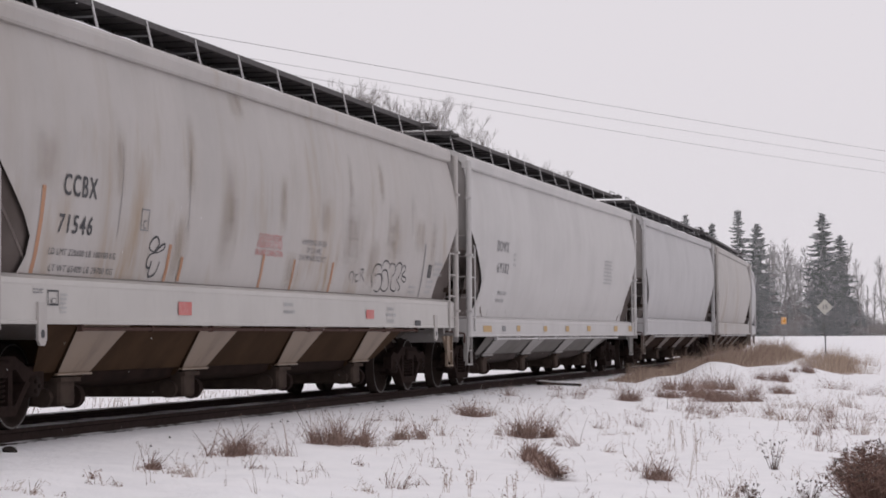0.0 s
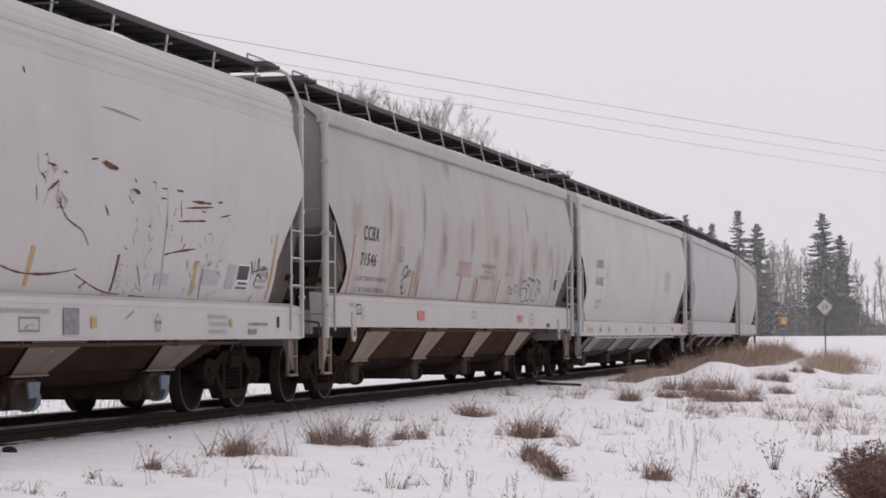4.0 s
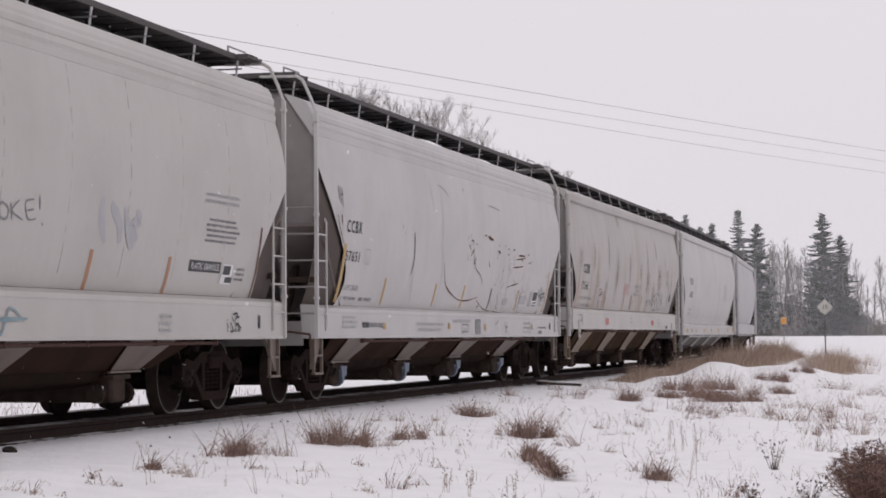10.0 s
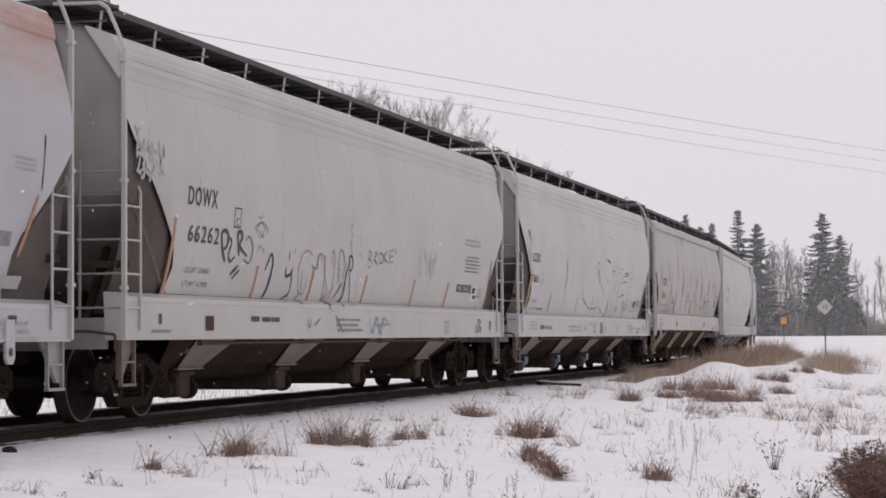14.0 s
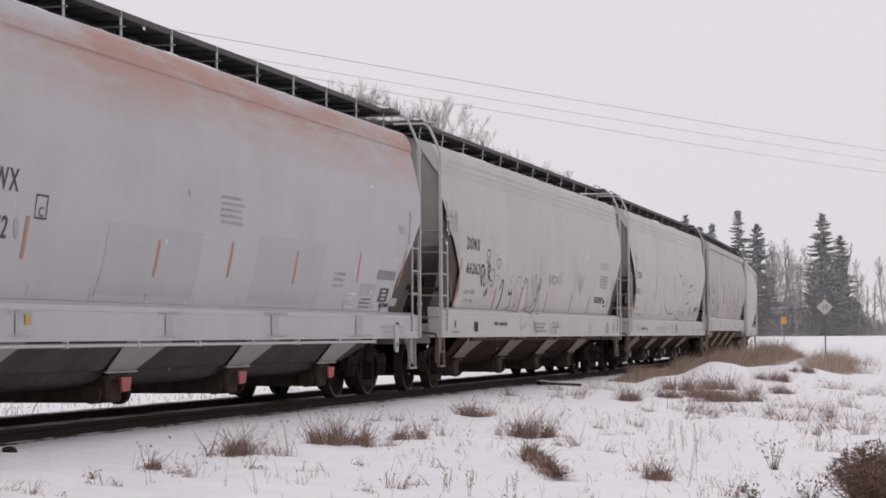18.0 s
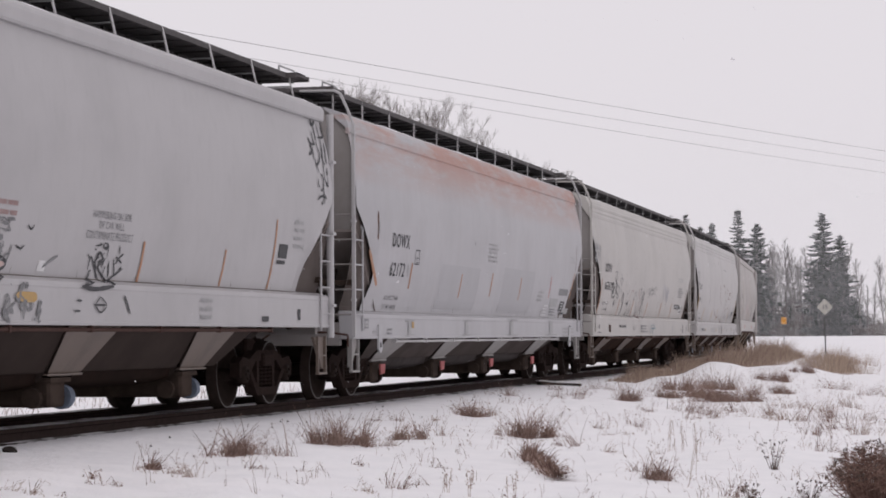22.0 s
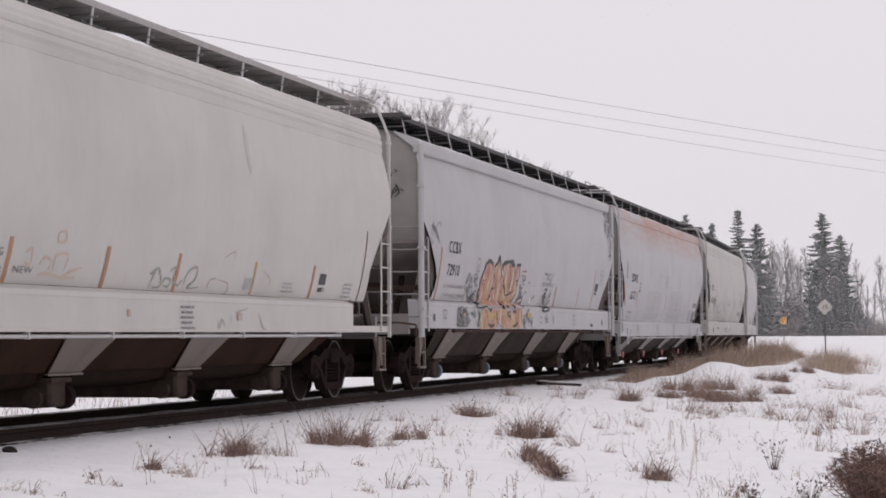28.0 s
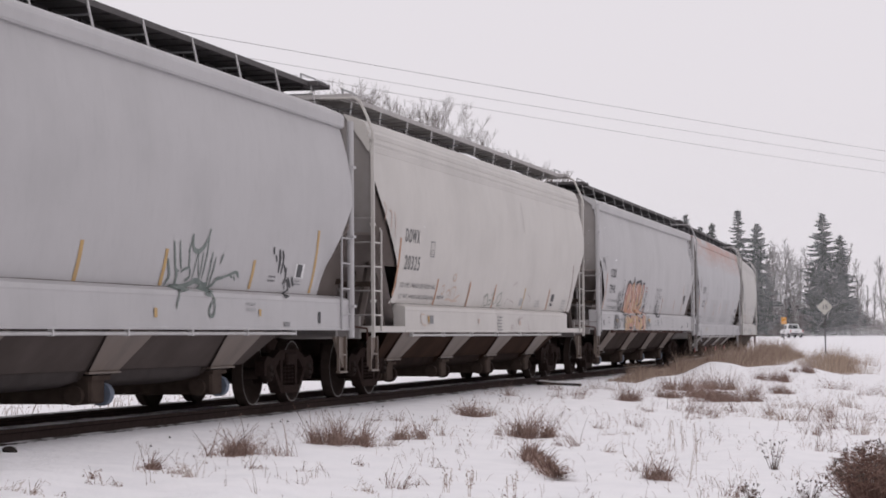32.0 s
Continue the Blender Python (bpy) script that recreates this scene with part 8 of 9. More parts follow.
stroke(car_mural, [(9.335, 3.78), (9.335, 3.69), (9.335, 3.65), (9.335, 3.62)], 0.056, M_BLACK)
stroke(car_mural, [(9.335, 3.62), (9.335, 3.52), (9.335, 3.48)], 0.05, M_BLACK)
stroke(car_mural, [(9.335, 3.42), (9.315, 3.35), (9.335, 3.32), (9.335, 3.39)], 0.044, M_BLACK)
stroke(car_mural, [(9.215, 3.7), (9.165, 3.43), (9.195, 3.24), (9.325, 3.15), (9.335, 3.19), (9.335, 3.29)], 0.037, M_BLACK)
stroke(car_mural, [(9.035, 3.31), (9.095, 3.26)], 0.037, M_BLACK)
stroke(car_mural, [(8.885, 3.23), (8.875, 3.15), (8.945, 3.11)], 0.037, M_BLACK)
stroke(car_mural, [(9.095, 3.26), (9.115, 3.13), (9.005, 3.06)], 0.044, M_BLACK)
stroke(car_mural, [(8.835, 2.92), (8.965, 2.98), (9.175, 2.98)], 0.044, M_BLACK)
stroke(car_mural, [(9.115, 3.12), (9.145, 2.88)], 0.044, M_BLACK)
stroke(car_mural, [(9.025, 2.9), (9.075, 2.87)], 0.05, M_BLACK)
stroke(car_mural, [(9.175, 3.01), (9.245, 2.95)], 0.037, M_BLACK)
stroke(car_tagged, [(-4.57, 1.86), (-4.49, 1.98), (-4.42, 2.08), (-4.29, 2.01)], 0.05, M_BLACK)
stroke(car_tagged, [(-4.35, 2.04), (-4.3, 1.98), (-4.29, 1.87), (-4.29, 1.72), (-4.33, 1.57), (-4.43, 1.5)], 0.07, M_BLACK)
stroke(car_tagged, [(-4.32, 1.84), (-4.33, 1.66), (-4.41, 1.51)], 0.05, M_BLACK)
stroke(car_tagged, [(-3.65, 2.15), (-3.62, 2.01)], 0.03, M_BLACK)
stroke(car_tagged, [(-3.7, 1.92), (-3.66, 1.81), (-3.45, 1.84), (-3.45, 1.9)], 0.06, M_BLACK)
stroke(car_tagged, [(-3.38, 1.81), (-3.36, 1.69), (-3.36, 1.57), (-3.73, 1.45)], 0.04, M_BLACK)
stroke(car_tagged, [(-3.49, 1.52), (-3.35, 1.55)], 0.035, M_BLACK)
stroke(car_tagged, [(-3.42, 1.93), (-3.4, 1.75)], 0.03, M_BLACK)
stroke(car_tagged, [(-3.44, 2.2), (-3.43, 2.12)], 0.03, M_GREYTXT)
stroke(car_tagged, [(-2.99, 1.64), (-3.14, 1.88), (-3.1, 2.06), (-2.98, 2.16), (-2.8, 2.18), (-2.61, 2.12)], 0.03, M_TAGRED)
stroke(car_tagged, [(-2.97, 1.9), (-2.9, 1.7), (-2.86, 1.58), (-3.23, 1.41)], 0.028, M_GREYTXT)
stroke(car_tagged, [(-3.03, 1.64), (-2.89, 1.58), (-2.73, 1.58), (-2.69, 1.68), (-2.71, 1.83)], 0.028, M_GREYTXT)
stroke(car_tagged, [(-2.6, 1.99), (-2.47, 1.95), (-2.31, 1.96), (-2.33, 2.07), (-2.28, 2.15), (-2.16, 2.14), (-2.18, 2.04)], 0.045, M_GREYTXT)
stroke(car_tagged, [(-2.09, 2.11), (-2.06, 2.14), (-1.98, 2.08), (-1.92, 1.92), (-1.85, 1.73), (-1.75, 1.47)], 0.03, M_GREYTXT)
stroke(car_tagged, [(-2.08, 2.11), (-1.89, 1.86), (-1.64, 1.61), (-1.96, 1.44)], 0.022, M_GREYTXT)
stroke(car_tagged, [(-1.54, 2.03), (-1.67, 2.09), (-1.69, 2.2), (-1.62, 2.23), (-1.52, 2.07), (-1.45, 1.81), (-1.39, 1.58), (-1.82, 1.41), (-1.72, 1.34)], 0.032, M_TAGRED)
stroke(car_tagged, [(-1.18, 1.75), (-1.3, 2.01), (-1.34, 2.17), (-1.28, 2.26), (-1.1, 2.17), (-0.98, 1.96), (-0.99, 1.82)], 0.035, M_GREYTXT)
stroke(car_tagged, [(-1.23, 2.01), (-1.03, 1.62)], 0.022, M_TAGRED)
stroke(car_tagged, [(-1.25, 1.52), (-1.04, 1.69), (-0.94, 1.78)], 0.04, M_BLACK)
stroke(car_tagged, [(-0.94, 2.09), (-0.84, 1.83), (-0.76, 1.56), (-1.24, 1.41)], 0.03, M_BLACK)
stroke(car_tagged, [(-0.79, 1.49), (-0.83, 1.69), (-0.82, 1.93), (-0.75, 2.1)], 0.035, M_BLACK)
stroke(car_tagged, [(-0.75, 2.1), (-0.82, 2.16), (-0.71, 2.18), (-0.6, 2.09), (-0.6, 1.98), (-0.72, 1.98), (-0.75, 2.1)], 0.04, M_BLACK)
stroke(car_tagged, [(-0.72, 1.98), (-0.58, 1.77), (-0.36, 1.5)], 0.03, M_BLACK)
stroke(car_tagged, [(-0.85, 2.67), (-0.82, 2.62)], 0.04, M_GREYTXT)
stroke(car_tagged, [(-0.8, 2.54), (-0.75, 2.47)], 0.03, M_GREYTXT)
stroke(car_tagged, [(-0.82, 2.4), (-0.76, 2.34)], 0.03, M_GREYTXT)
stroke(car_tagged, [(-0.74, 2.3), (-0.72, 2.2)], 0.03, M_GREYTXT)
stroke(car_tagged, [(-0.41, 2.66), (-0.36, 2.61)], 0.03, M_PALETXT)
stroke(car_tagged, [(-0.43, 2.52), (-0.35, 2.47)], 0.03, M_PALETXT)
stroke(car_tagged, [(-0.32, 2.39), (-0.31, 2.34)], 0.03, M_PALETXT)
stroke(car_tagged, [(-0.26, 2.26), (-0.2, 2.16)], 0.03, M_PALETXT)
stroke(car_tagged, [(-0.22, 2.02), (-0.19, 1.78), (-0.15, 1.57), (-0.65, 1.44)], 0.022, M_PALETXT)
stroke(car_tagged, [(0.25, 2.03), (0.2, 2.18), (0.2, 2.29), (0.33, 2.27), (0.33, 2.21), (0.23, 2.17), (0.38, 2.14), (0.4, 2.07), (0.25, 2.03)], 0.03, M_GREYTXT)
stroke(car_tagged, [(0.57, 2.08), (0.53, 2.28), (0.67, 2.26), (0.54, 2.19), (0.77, 2.1)], 0.03, M_GREYTXT)
stroke(car_tagged, [(0.8, 2.23), (0.84, 2.29), (0.99, 2.24), (0.99, 2.14), (0.86, 2.14), (0.8, 2.23)], 0.03, M_GREYTXT)
stroke(car_tagged, [(1.03, 2.3), (1.11, 2.12)], 0.03, M_GREYTXT)
stroke(car_tagged, [(1.22, 2.33), (1.08, 2.22), (1.35, 2.14)], 0.03, M_GREYTXT)
stroke(car_tagged, [(1.56, 2.36), (1.37, 2.32), (1.46, 2.16), (1.65, 2.17)], 0.03, M_GREYTXT)
stroke(car_tagged, [(1.42, 2.24), (1.57, 2.26)], 0.025, M_GREYTXT)
stroke(car_tagged, [(1.68, 2.41), (1.72, 2.27)], 0.03, M_GREYTXT)
stroke(car_tagged, [(1.8, 2.14), (1.82, 2.11)], 0.03, M_GREYTXT)
stroke(car_tagged, [(3.29, 2.5), (3.29, 2.26), (3.47, 2.0)], 0.17, M_HAZETXT)
stroke(car_tagged, [(3.53, 2.43), (3.82, 2.21), (3.87, 2.01)], 0.17, M_HAZETXT)
stroke(car_tagged, [(3.93, 2.41), (4.16, 2.06), (4.31, 2.02)], 0.17, M_HAZETXT)
stroke(car_tagged, [(4.28, 2.39), (4.37, 2.29), (4.18, 2.22), (4.37, 2.07)], 0.17, M_HAZETXT)
stroke(car_tail, [(2.27, 1.9), (2.34, 1.8), (2.43, 1.69), (2.32, 1.58)], 0.06, M_GREENTAG)
stroke(car_tail, [(2.47, 1.58), (2.56, 1.56), (2.77, 1.59)], 0.08, M_GREENTAG)
stroke(car_tail, [(2.38, 2.11), (2.49, 1.92), (2.58, 1.78), (2.7, 1.76)], 0.06, M_GREENTAG)
stroke(car_tail, [(2.57, 2.12), (2.67, 1.92), (2.75, 1.79)], 0.05, M_GREENTAG)
stroke(car_tail, [(2.58, 1.78), (2.66, 1.7), (2.65, 1.58)], 0.07, M_GREENTAG)
stroke(car_tail, [(2.76, 1.75), (2.87, 1.79), (2.99, 1.82), (2.96, 1.94), (2.92, 2.05)], 0.05, M_GREENTAG)
stroke(car_tail, [(2.91, 1.99), (2.97, 2.14), (2.97, 2.19), (3.06, 2.04), (3.26, 2.02), (3.42, 2.1), (3.52, 2.22), (3.56, 2.3)], 0.08, M_GREENTAG)
stroke(car_tail, [(3.01, 1.82), (3.09, 1.71), (2.95, 1.65)], 0.045, M_GREENTAG)
stroke(car_tail, [(3.22, 2.0), (3.2, 1.83), (3.19, 1.67)], 0.035, M_GREENTAG)
stroke(car_tail, [(3.24, 2.01), (3.31, 1.83), (3.39, 1.72)], 0.035, M_GREENTAG)
stroke(car_tail, [(3.4, 2.01), (3.42, 1.84), (3.42, 1.69)], 0.05, M_GREENTAG)
stroke(car_tail, [(3.52, 2.22), (3.54, 1.96), (3.51, 1.69)], 0.05, M_GREENTAG)
stroke(car_tail, [(3.74, 2.03), (3.73, 1.85), (3.73, 1.61)], 0.05, M_GREENTAG)
stroke(car_tail, [(3.88, 1.97), (3.86, 1.82), (3.82, 1.61)], 0.05, M_GREENTAG)
stroke(car_tail, [(4.13, 2.01), (4.07, 1.89)], 0.05, M_GREENTAG)
stroke(car_tail, [(3.52, 1.52), (3.93, 1.62), (4.03, 1.69), (4.24, 1.72), (4.36, 1.75)], 0.05, M_GREENTAG)
stroke(car_tail, [(2.46, 1.47), (2.56, 1.53), (3.09, 1.61), (3.33, 1.66), (3.56, 1.61), (3.37, 1.51), (3.56, 1.48)], 0.08, M_GREENTAG)
stroke(car_tail, [(2.45, 1.57), (2.96, 1.59)], 0.06, M_GREENTAG)
stroke(car_tail, [(3.5, 1.62), (3.76, 1.61)], 0.08, M_GREENTAG)
stroke(car_tail, [(2.5, 1.47), (2.42, 1.38), (2.4, 1.3)], 0.055, M_GREENTAG)
stroke(car_tail, [(3.56, 1.52), (3.68, 1.43), (3.69, 1.28), (3.57, 1.22), (3.5, 1.28), (3.57, 1.37), (3.72, 1.44)], 0.055, M_GREENTAG)
stroke(car_tail, [(4.46, 1.78), (4.59, 1.73)], 0.05, M_GREENTAG)
stroke(car_tail, [(4.64, 1.75), (4.73, 1.7)], 0.05, M_GREENTAG)
stroke(car_tail, [(6.04, 2.18), (6.1, 2.08)], 0.08, M_BLACK)
stroke(car_tail, [(6.18, 2.07), (6.26, 1.99)], 0.06, M_BLACK)
stroke(car_tail, [(6.3, 2.15), (6.38, 2.01), (6.38, 1.84)], 0.1, M_BLACK)
stroke(car_tail, [(6.43, 2.14), (6.52, 2.02), (6.5, 1.82)], 0.08, M_BLACK)
stroke(car_tail, [(6.58, 1.95), (6.73, 1.82), (6.68, 1.69)], 0.07, M_BLACK)
stroke(car_tail, [(6.72, 1.92), (6.72, 1.79)], 0.06, M_BLACK)
stroke(car_tail, [(6.9, 1.79), (6.76, 1.72), (6.8, 1.62)], 0.03, M_BLACK)
stroke(car_tail, [(6.78, 1.76), (6.96, 1.63), (6.53, 1.51), (6.42, 1.53)], 0.035, M_BLACK)
stroke(car_tail, [(6.83, 1.79), (7.01, 1.59)], 0.03, M_BLACK)
stroke(car_rusty, [(-3.62, 2.71), (-3.55, 2.47), (-3.52, 2.23), (-3.6, 1.99)], 0.05, M_BLACK)
stroke(car_rusty, [(-1.45, 2.27), (-1.34, 2.08), (-1.19, 1.92), (-0.87, 1.79), (-0.38, 1.69), (0.06, 1.63), (0.58, 1.62), (1.07, 1.65), (1.47, 1.7)], 0.045, M_RUST)
stroke(car_rusty, [(1.47, 1.64), (1.94, 1.54), (2.41, 1.47), (2.98, 1.45), (3.6, 1.44)], 0.035, M_RUST)
stroke(car_rusty, [(0.69, 2.58), (0.75, 2.42), (0.95, 2.24), (1.16, 2.17), (1.45, 2.1), (1.65, 1.96)], 0.035, M_RUST)
stroke(car_rusty, [(1.51, 2.87), (1.69, 2.89)], 0.05, M_RUST)
stroke(car_rusty, [(1.81, 2.86), (2.01, 2.85), (2.25, 2.82)], 0.11, M_RUST)
stroke(car_rusty, [(1.88, 2.84), (2.21, 2.81)], 0.07, M_RUST)
stroke(car_rusty, [(0.42, 2.75), (0.62, 2.73)], 0.06, M_RUST)
stroke(car_rusty, [(0.46, 2.47), (0.61, 2.53), (0.7, 2.59)], 0.06, M_RUST)
stroke(car_rusty, [(0.17, 2.81), (0.22, 2.64)], 0.02, M_RUST)
stroke(car_rusty, [(0.26, 2.64), (0.39, 2.59)], 0.04, M_RUST)
stroke(car_rusty, [(0.18, 2.51), (0.23, 2.35)], 0.03, M_RUST)
stroke(car_rusty, [(0.83, 2.69), (0.92, 2.68)], 0.05, M_RUST)
stroke(car_rusty, [(2.71, 2.63), (2.92, 2.59)], 0.09, M_RUST)
stroke(car_rusty, [(2.74, 2.75), (2.79, 2.71)], 0.05, M_RUST)
stroke(car_rusty, [(1.97, 2.4), (2.09, 2.29)], 0.05, M_RUST)
stroke(car_rusty, [(3.55, 2.69), (3.75, 2.7)], 0.03, M_RUST)
stroke(car_rusty, [(3.55, 2.58), (3.73, 2.58)], 0.04, M_RUST)
stroke(car_rusty, [(4.04, 2.7), (4.25, 2.7)], 0.05, M_RUST)
stroke(car_rusty, [(4.58, 2.6), (5.24, 2.61)], 0.08, M_RUST)
stroke(car_rusty, [(5.47, 2.64), (5.64, 2.65)], 0.05, M_RUST)
stroke(car_rusty, [(4.38, 2.51), (5.31, 2.57)], 0.05, M_RUST)
stroke(car_rusty, [(4.2, 2.59), (4.26, 2.39)], 0.04, M_RUST)
stroke(car_rusty, [(4.17, 2.34), (5.08, 2.39)], 0.05, M_RUST)
stroke(car_rusty, [(5.57, 2.46), (5.97, 2.51)], 0.03, M_RUST)
stroke(car_rusty, [(3.84, 1.93), (4.23, 1.98), (4.85, 2.04)], 0.045, M_RUST)
stroke(car_rusty, [(3.75, 2.7), (3.82, 2.29), (3.86, 1.89), (4.0, 1.5)], 0.018, M_GREYTXT)
stroke(car_rusty, [(3.12, 1.79), (3.34, 1.57)], 0.03, M_GREYTXT)
stroke(car_rusty, [(5.25, 1.85), (5.28, 1.6), (5.36, 1.44)], 0.045, M_RUST)
stroke(car_rusty, [(-1.91, 3.62), (-1.53, 3.56), (-1.25, 3.47)], 0.022, M_GREYTXT)
stroke(car_rusty, [(-2.5, 3.69), (-2.43, 3.37), (-2.36, 3.19)], 0.018, M_PALETXT)
stroke(car_rusty, [(-1.83, 3.56), (-1.75, 3.31), (-1.72, 2.91), (-1.63, 2.39)], 0.02, M_PALETXT)
stroke(car_rusty, [(-1.61, 2.4), (-1.52, 2.01), (-1.51, 1.68), (-1.48, 1.48)], 0.02, M_PALETXT)
stroke(car_rusty, [(-0.06, 3.68), (-0.05, 3.61)], 0.035, M_BLACK)
stroke(car_rusty, [(1.88, 3.47), (2.35, 3.46), (2.94, 3.42)], 0.022, M_GREYTXT)
stroke(car_rusty, [(-4.39, 2.8), (-4.36, 2.72)], 0.035, M_GREYTXT)
stroke(car_rusty, [(-4.24, 2.68), (-4.19, 2.66)], 0.03, M_GREYTXT)
stroke(car_rusty, [(-3.49, 2.17), (-3.39, 1.75), (-3.31, 1.48)], 0.018, M_PALETXT)
scribble(car_rusty, 0.15, 1.1, 2.3, 2.85, 12, 12, 0.018, M_RUST)
scribble(car_rusty, 2.6, 3.6, 1.5, 2.75, 12, 13, 0.016, M_RUST)
scribble(car_rusty, 3.8, 6.0, 1.55, 2.6, 22, 14, 0.016, M_RUST)
scribble(car_rusty, 4.6, 5.9, 1.5, 1.9, 14, 15, 0.025, M_PALETXT)
scribble(car_rusty, 1.6, 5.2, 1.42, 1.6, 16, 16, 0.02, M_RUST)
smear(car_stained, -2.05, 3.85, 4.08, 0.5, M_STAIN)
smear(car_stained, -2.5, 1.7, 3.3, 0.55, M_STAIN)
smear(car_stained, -2.42, 2.2, 2.75, 0.4, M_STAINDARK)
smear(car_stained, 0.2, 1.66, 2.1, 0.5, M_STAIN)
smear(car_stained, 1.5, 2.5, 2.9, 0.5, M_STAIN)
smear(car_stained, 2.85, 2.2, 3.2, 0.45, M_STAINDARK)
smear(car_stained, 3.0, 2.0, 2.9, 1.0, M_STAIN)
smear(car_stained, 2.8, 2.9, 3.7, 0.25, M_STAIN)
smear(car_stained, 4.5, 3.1, 3.7, 0.3, M_STAIN)
smear(car_stained, 5.2, 2.1, 3.0, 0.9, M_STAIN)
smear(car_stained, 5.05, 2.4, 3.1, 0.35, M_STAINDARK)
smear(car_stained, 6.4, 2.6, 3.3, 0.3, M_STAINDARK)
smear(car_stained, 6.9, 2.4, 2.9, 0.6, M_STAIN)
smear(car_stained, -6.1, 2.5, 3.3, 0.3, M_STAIN)
smear(car_stained, -4.1, 1.62, 2.4, 0.5, M_STAIN)
smear(car_stained, -8.0, 2.5, 3.1, 0.5, M_STAIN)
smear(car_stained, -3.9, 2.6, 3.6, 0.25, M_STAIN)
smear(car_stained, 7.8, 2.0, 3.0, 0.4, M_STAIN)
smear(car_stained, 4.2, 1.7, 2.5, 0.6, M_STAIN)
smear(car_stained, -0.4, 2.3, 3.2, 0.3, M_STAIN)
stroke(car_stained, [(3.11, 1.81), (3.01, 1.91), (3.15, 1.95), (3.25, 1.88), (3.23, 1.78)], 0.022, M_BLACK)
stroke(car_stained, [(3.3, 1.95), (3.39, 1.81), (3.54, 1.83)], 0.022, M_BLACK)
stroke(car_stained, [(3.34, 1.9), (3.48, 1.92)], 0.02, M_BLACK)
stroke(car_stained, [(3.65, 1.82), (3.57, 1.98), (3.72, 2.0), (3.68, 1.91), (3.87, 1.82)], 0.022, M_BLACK)
stroke(car_stained, [(3.73, 1.94), (3.67, 2.02)], 0.02, M_BLACK)
stroke(car_stained, [(4.37, 1.75), (4.23, 1.88), (4.26, 2.03), (4.42, 2.1), (4.63, 2.1), (4.71, 2.03)], 0.03, M_BLACK)
stroke(car_stained, [(4.4, 1.93), (4.72, 1.95), (4.86, 1.8), (4.74, 1.68), (4.48, 1.7)], 0.03, M_BLACK)
stroke(car_stained, [(4.71, 2.07), (4.8, 2.16), (5.0, 2.17), (5.18, 2.11)], 0.028, M_BLACK)
stroke(car_stained, [(4.93, 1.85), (4.77, 1.98), (4.95, 2.03), (5.14, 1.95), (5.28, 1.76), (5.08, 1.69), (4.86, 1.74)], 0.03, M_BLACK)
stroke(car_stained, [(5.15, 2.04), (5.23, 2.14), (5.46, 2.12), (5.53, 2.0), (5.37, 1.93)], 0.028, M_BLACK)
stroke(car_stained, [(5.37, 1.93), (5.44, 1.75), (5.71, 1.7), (5.79, 1.76)], 0.028, M_BLACK)
stroke(car_stained, [(5.54, 2.1), (5.72, 2.17), (5.9, 2.11), (5.85, 1.96), (5.7, 1.87)], 0.028, M_BLACK)
stroke(car_stained, [(5.74, 1.87), (6.01, 1.76), (5.9, 1.72)], 0.025, M_BLACK)
stroke(car_stained, [(5.9, 2.06), (6.03, 2.14), (6.15, 2.07), (5.99, 1.97), (6.25, 1.93), (6.19, 1.86), (5.96, 1.92)], 0.028, M_BLACK)
stroke(car_tagged, [(-6.44, 2.28), (-6.33, 2.08), (-6.16, 1.92)], 0.07, M_BLACK)
stroke(car_tagged, [(-6.45, 2.26), (-6.32, 2.31), (-6.18, 2.26), (-6.18, 2.12), (-6.3, 2.07)], 0.07, M_BLACK)
stroke(car_tagged, [(-6.2, 2.17), (-6.11, 2.22), (-6.02, 2.16), (-6.07, 2.03), (-5.98, 1.93), (-5.83, 2.0)], 0.049, M_BLACK)
stroke(car_tagged, [(-5.68, 2.01), (-5.83, 2.27), (-5.73, 2.32), (-5.64, 2.26), (-5.71, 2.14), (-5.38, 2.02)], 0.063, M_BLACK)
stroke(car_tagged, [(-5.51, 2.22), (-5.37, 2.27), (-5.21, 2.16), (-5.19, 2.02), (-5.28, 1.93), (-5.5, 1.98)], 0.045, M_GREYTXT)
stroke(car_tagged, [(-5.89, 1.76), (-5.64, 1.89)], 0.049, M_BLACK)
stroke(car_tagged, [(-5.78, 1.71), (-5.56, 1.84)], 0.042, M_BLACK)
stroke(car_tagged, [(-5.21, 2.37), (-5.09, 2.45), (-4.91, 2.46), (-4.77, 2.37)], 0.02, M_GREYTXT)
stroke(car_tagged, [(-5.09, 2.38), (-5.02, 2.28), (-4.88, 2.3), (-4.87, 2.39)], 0.025, M_PALETXT)
stroke(car_tagged, [(-5.04, 2.13), (-4.9, 2.18), (-4.7, 2.09)], 0.022, M_PALETXT)
scribble(car_tagged, -9.31, -8.49, 2.76, 3.35, 26, 31, 0.05, M_PALETXT)
scribble(car_tagged, 7.29, 7.8, 1.04, 1.27, 14, 32, 0.025, M_BLACK)


def end_scrawl(car, front, rear, y0, y1, z0, z1, count, seed):
    """Marker scrawl high on the rear end wall."""
    r = random.Random(seed)
    x = -(front - rear) / 2 + 0.112
    for _ in range(count):
        y, z = r.uniform(y0, y1), r.uniform(z0, z1)
        bm = bmesh.new()
        rows = []
        for _ in range(4):
            rows.append([(x, y - 0.014, z), (x, y + 0.014, z)])
            y, z = y + r.gauss(0, 0.035), z - r.uniform(0.01, 0.05)
        quads(bm, rows)
        part("scrawl", bm, M_BLACK, car)


end_scrawl(car_mural, -85.13, -104.4, -1.2, -0.75, 3.72, 3.9, 12, 3)
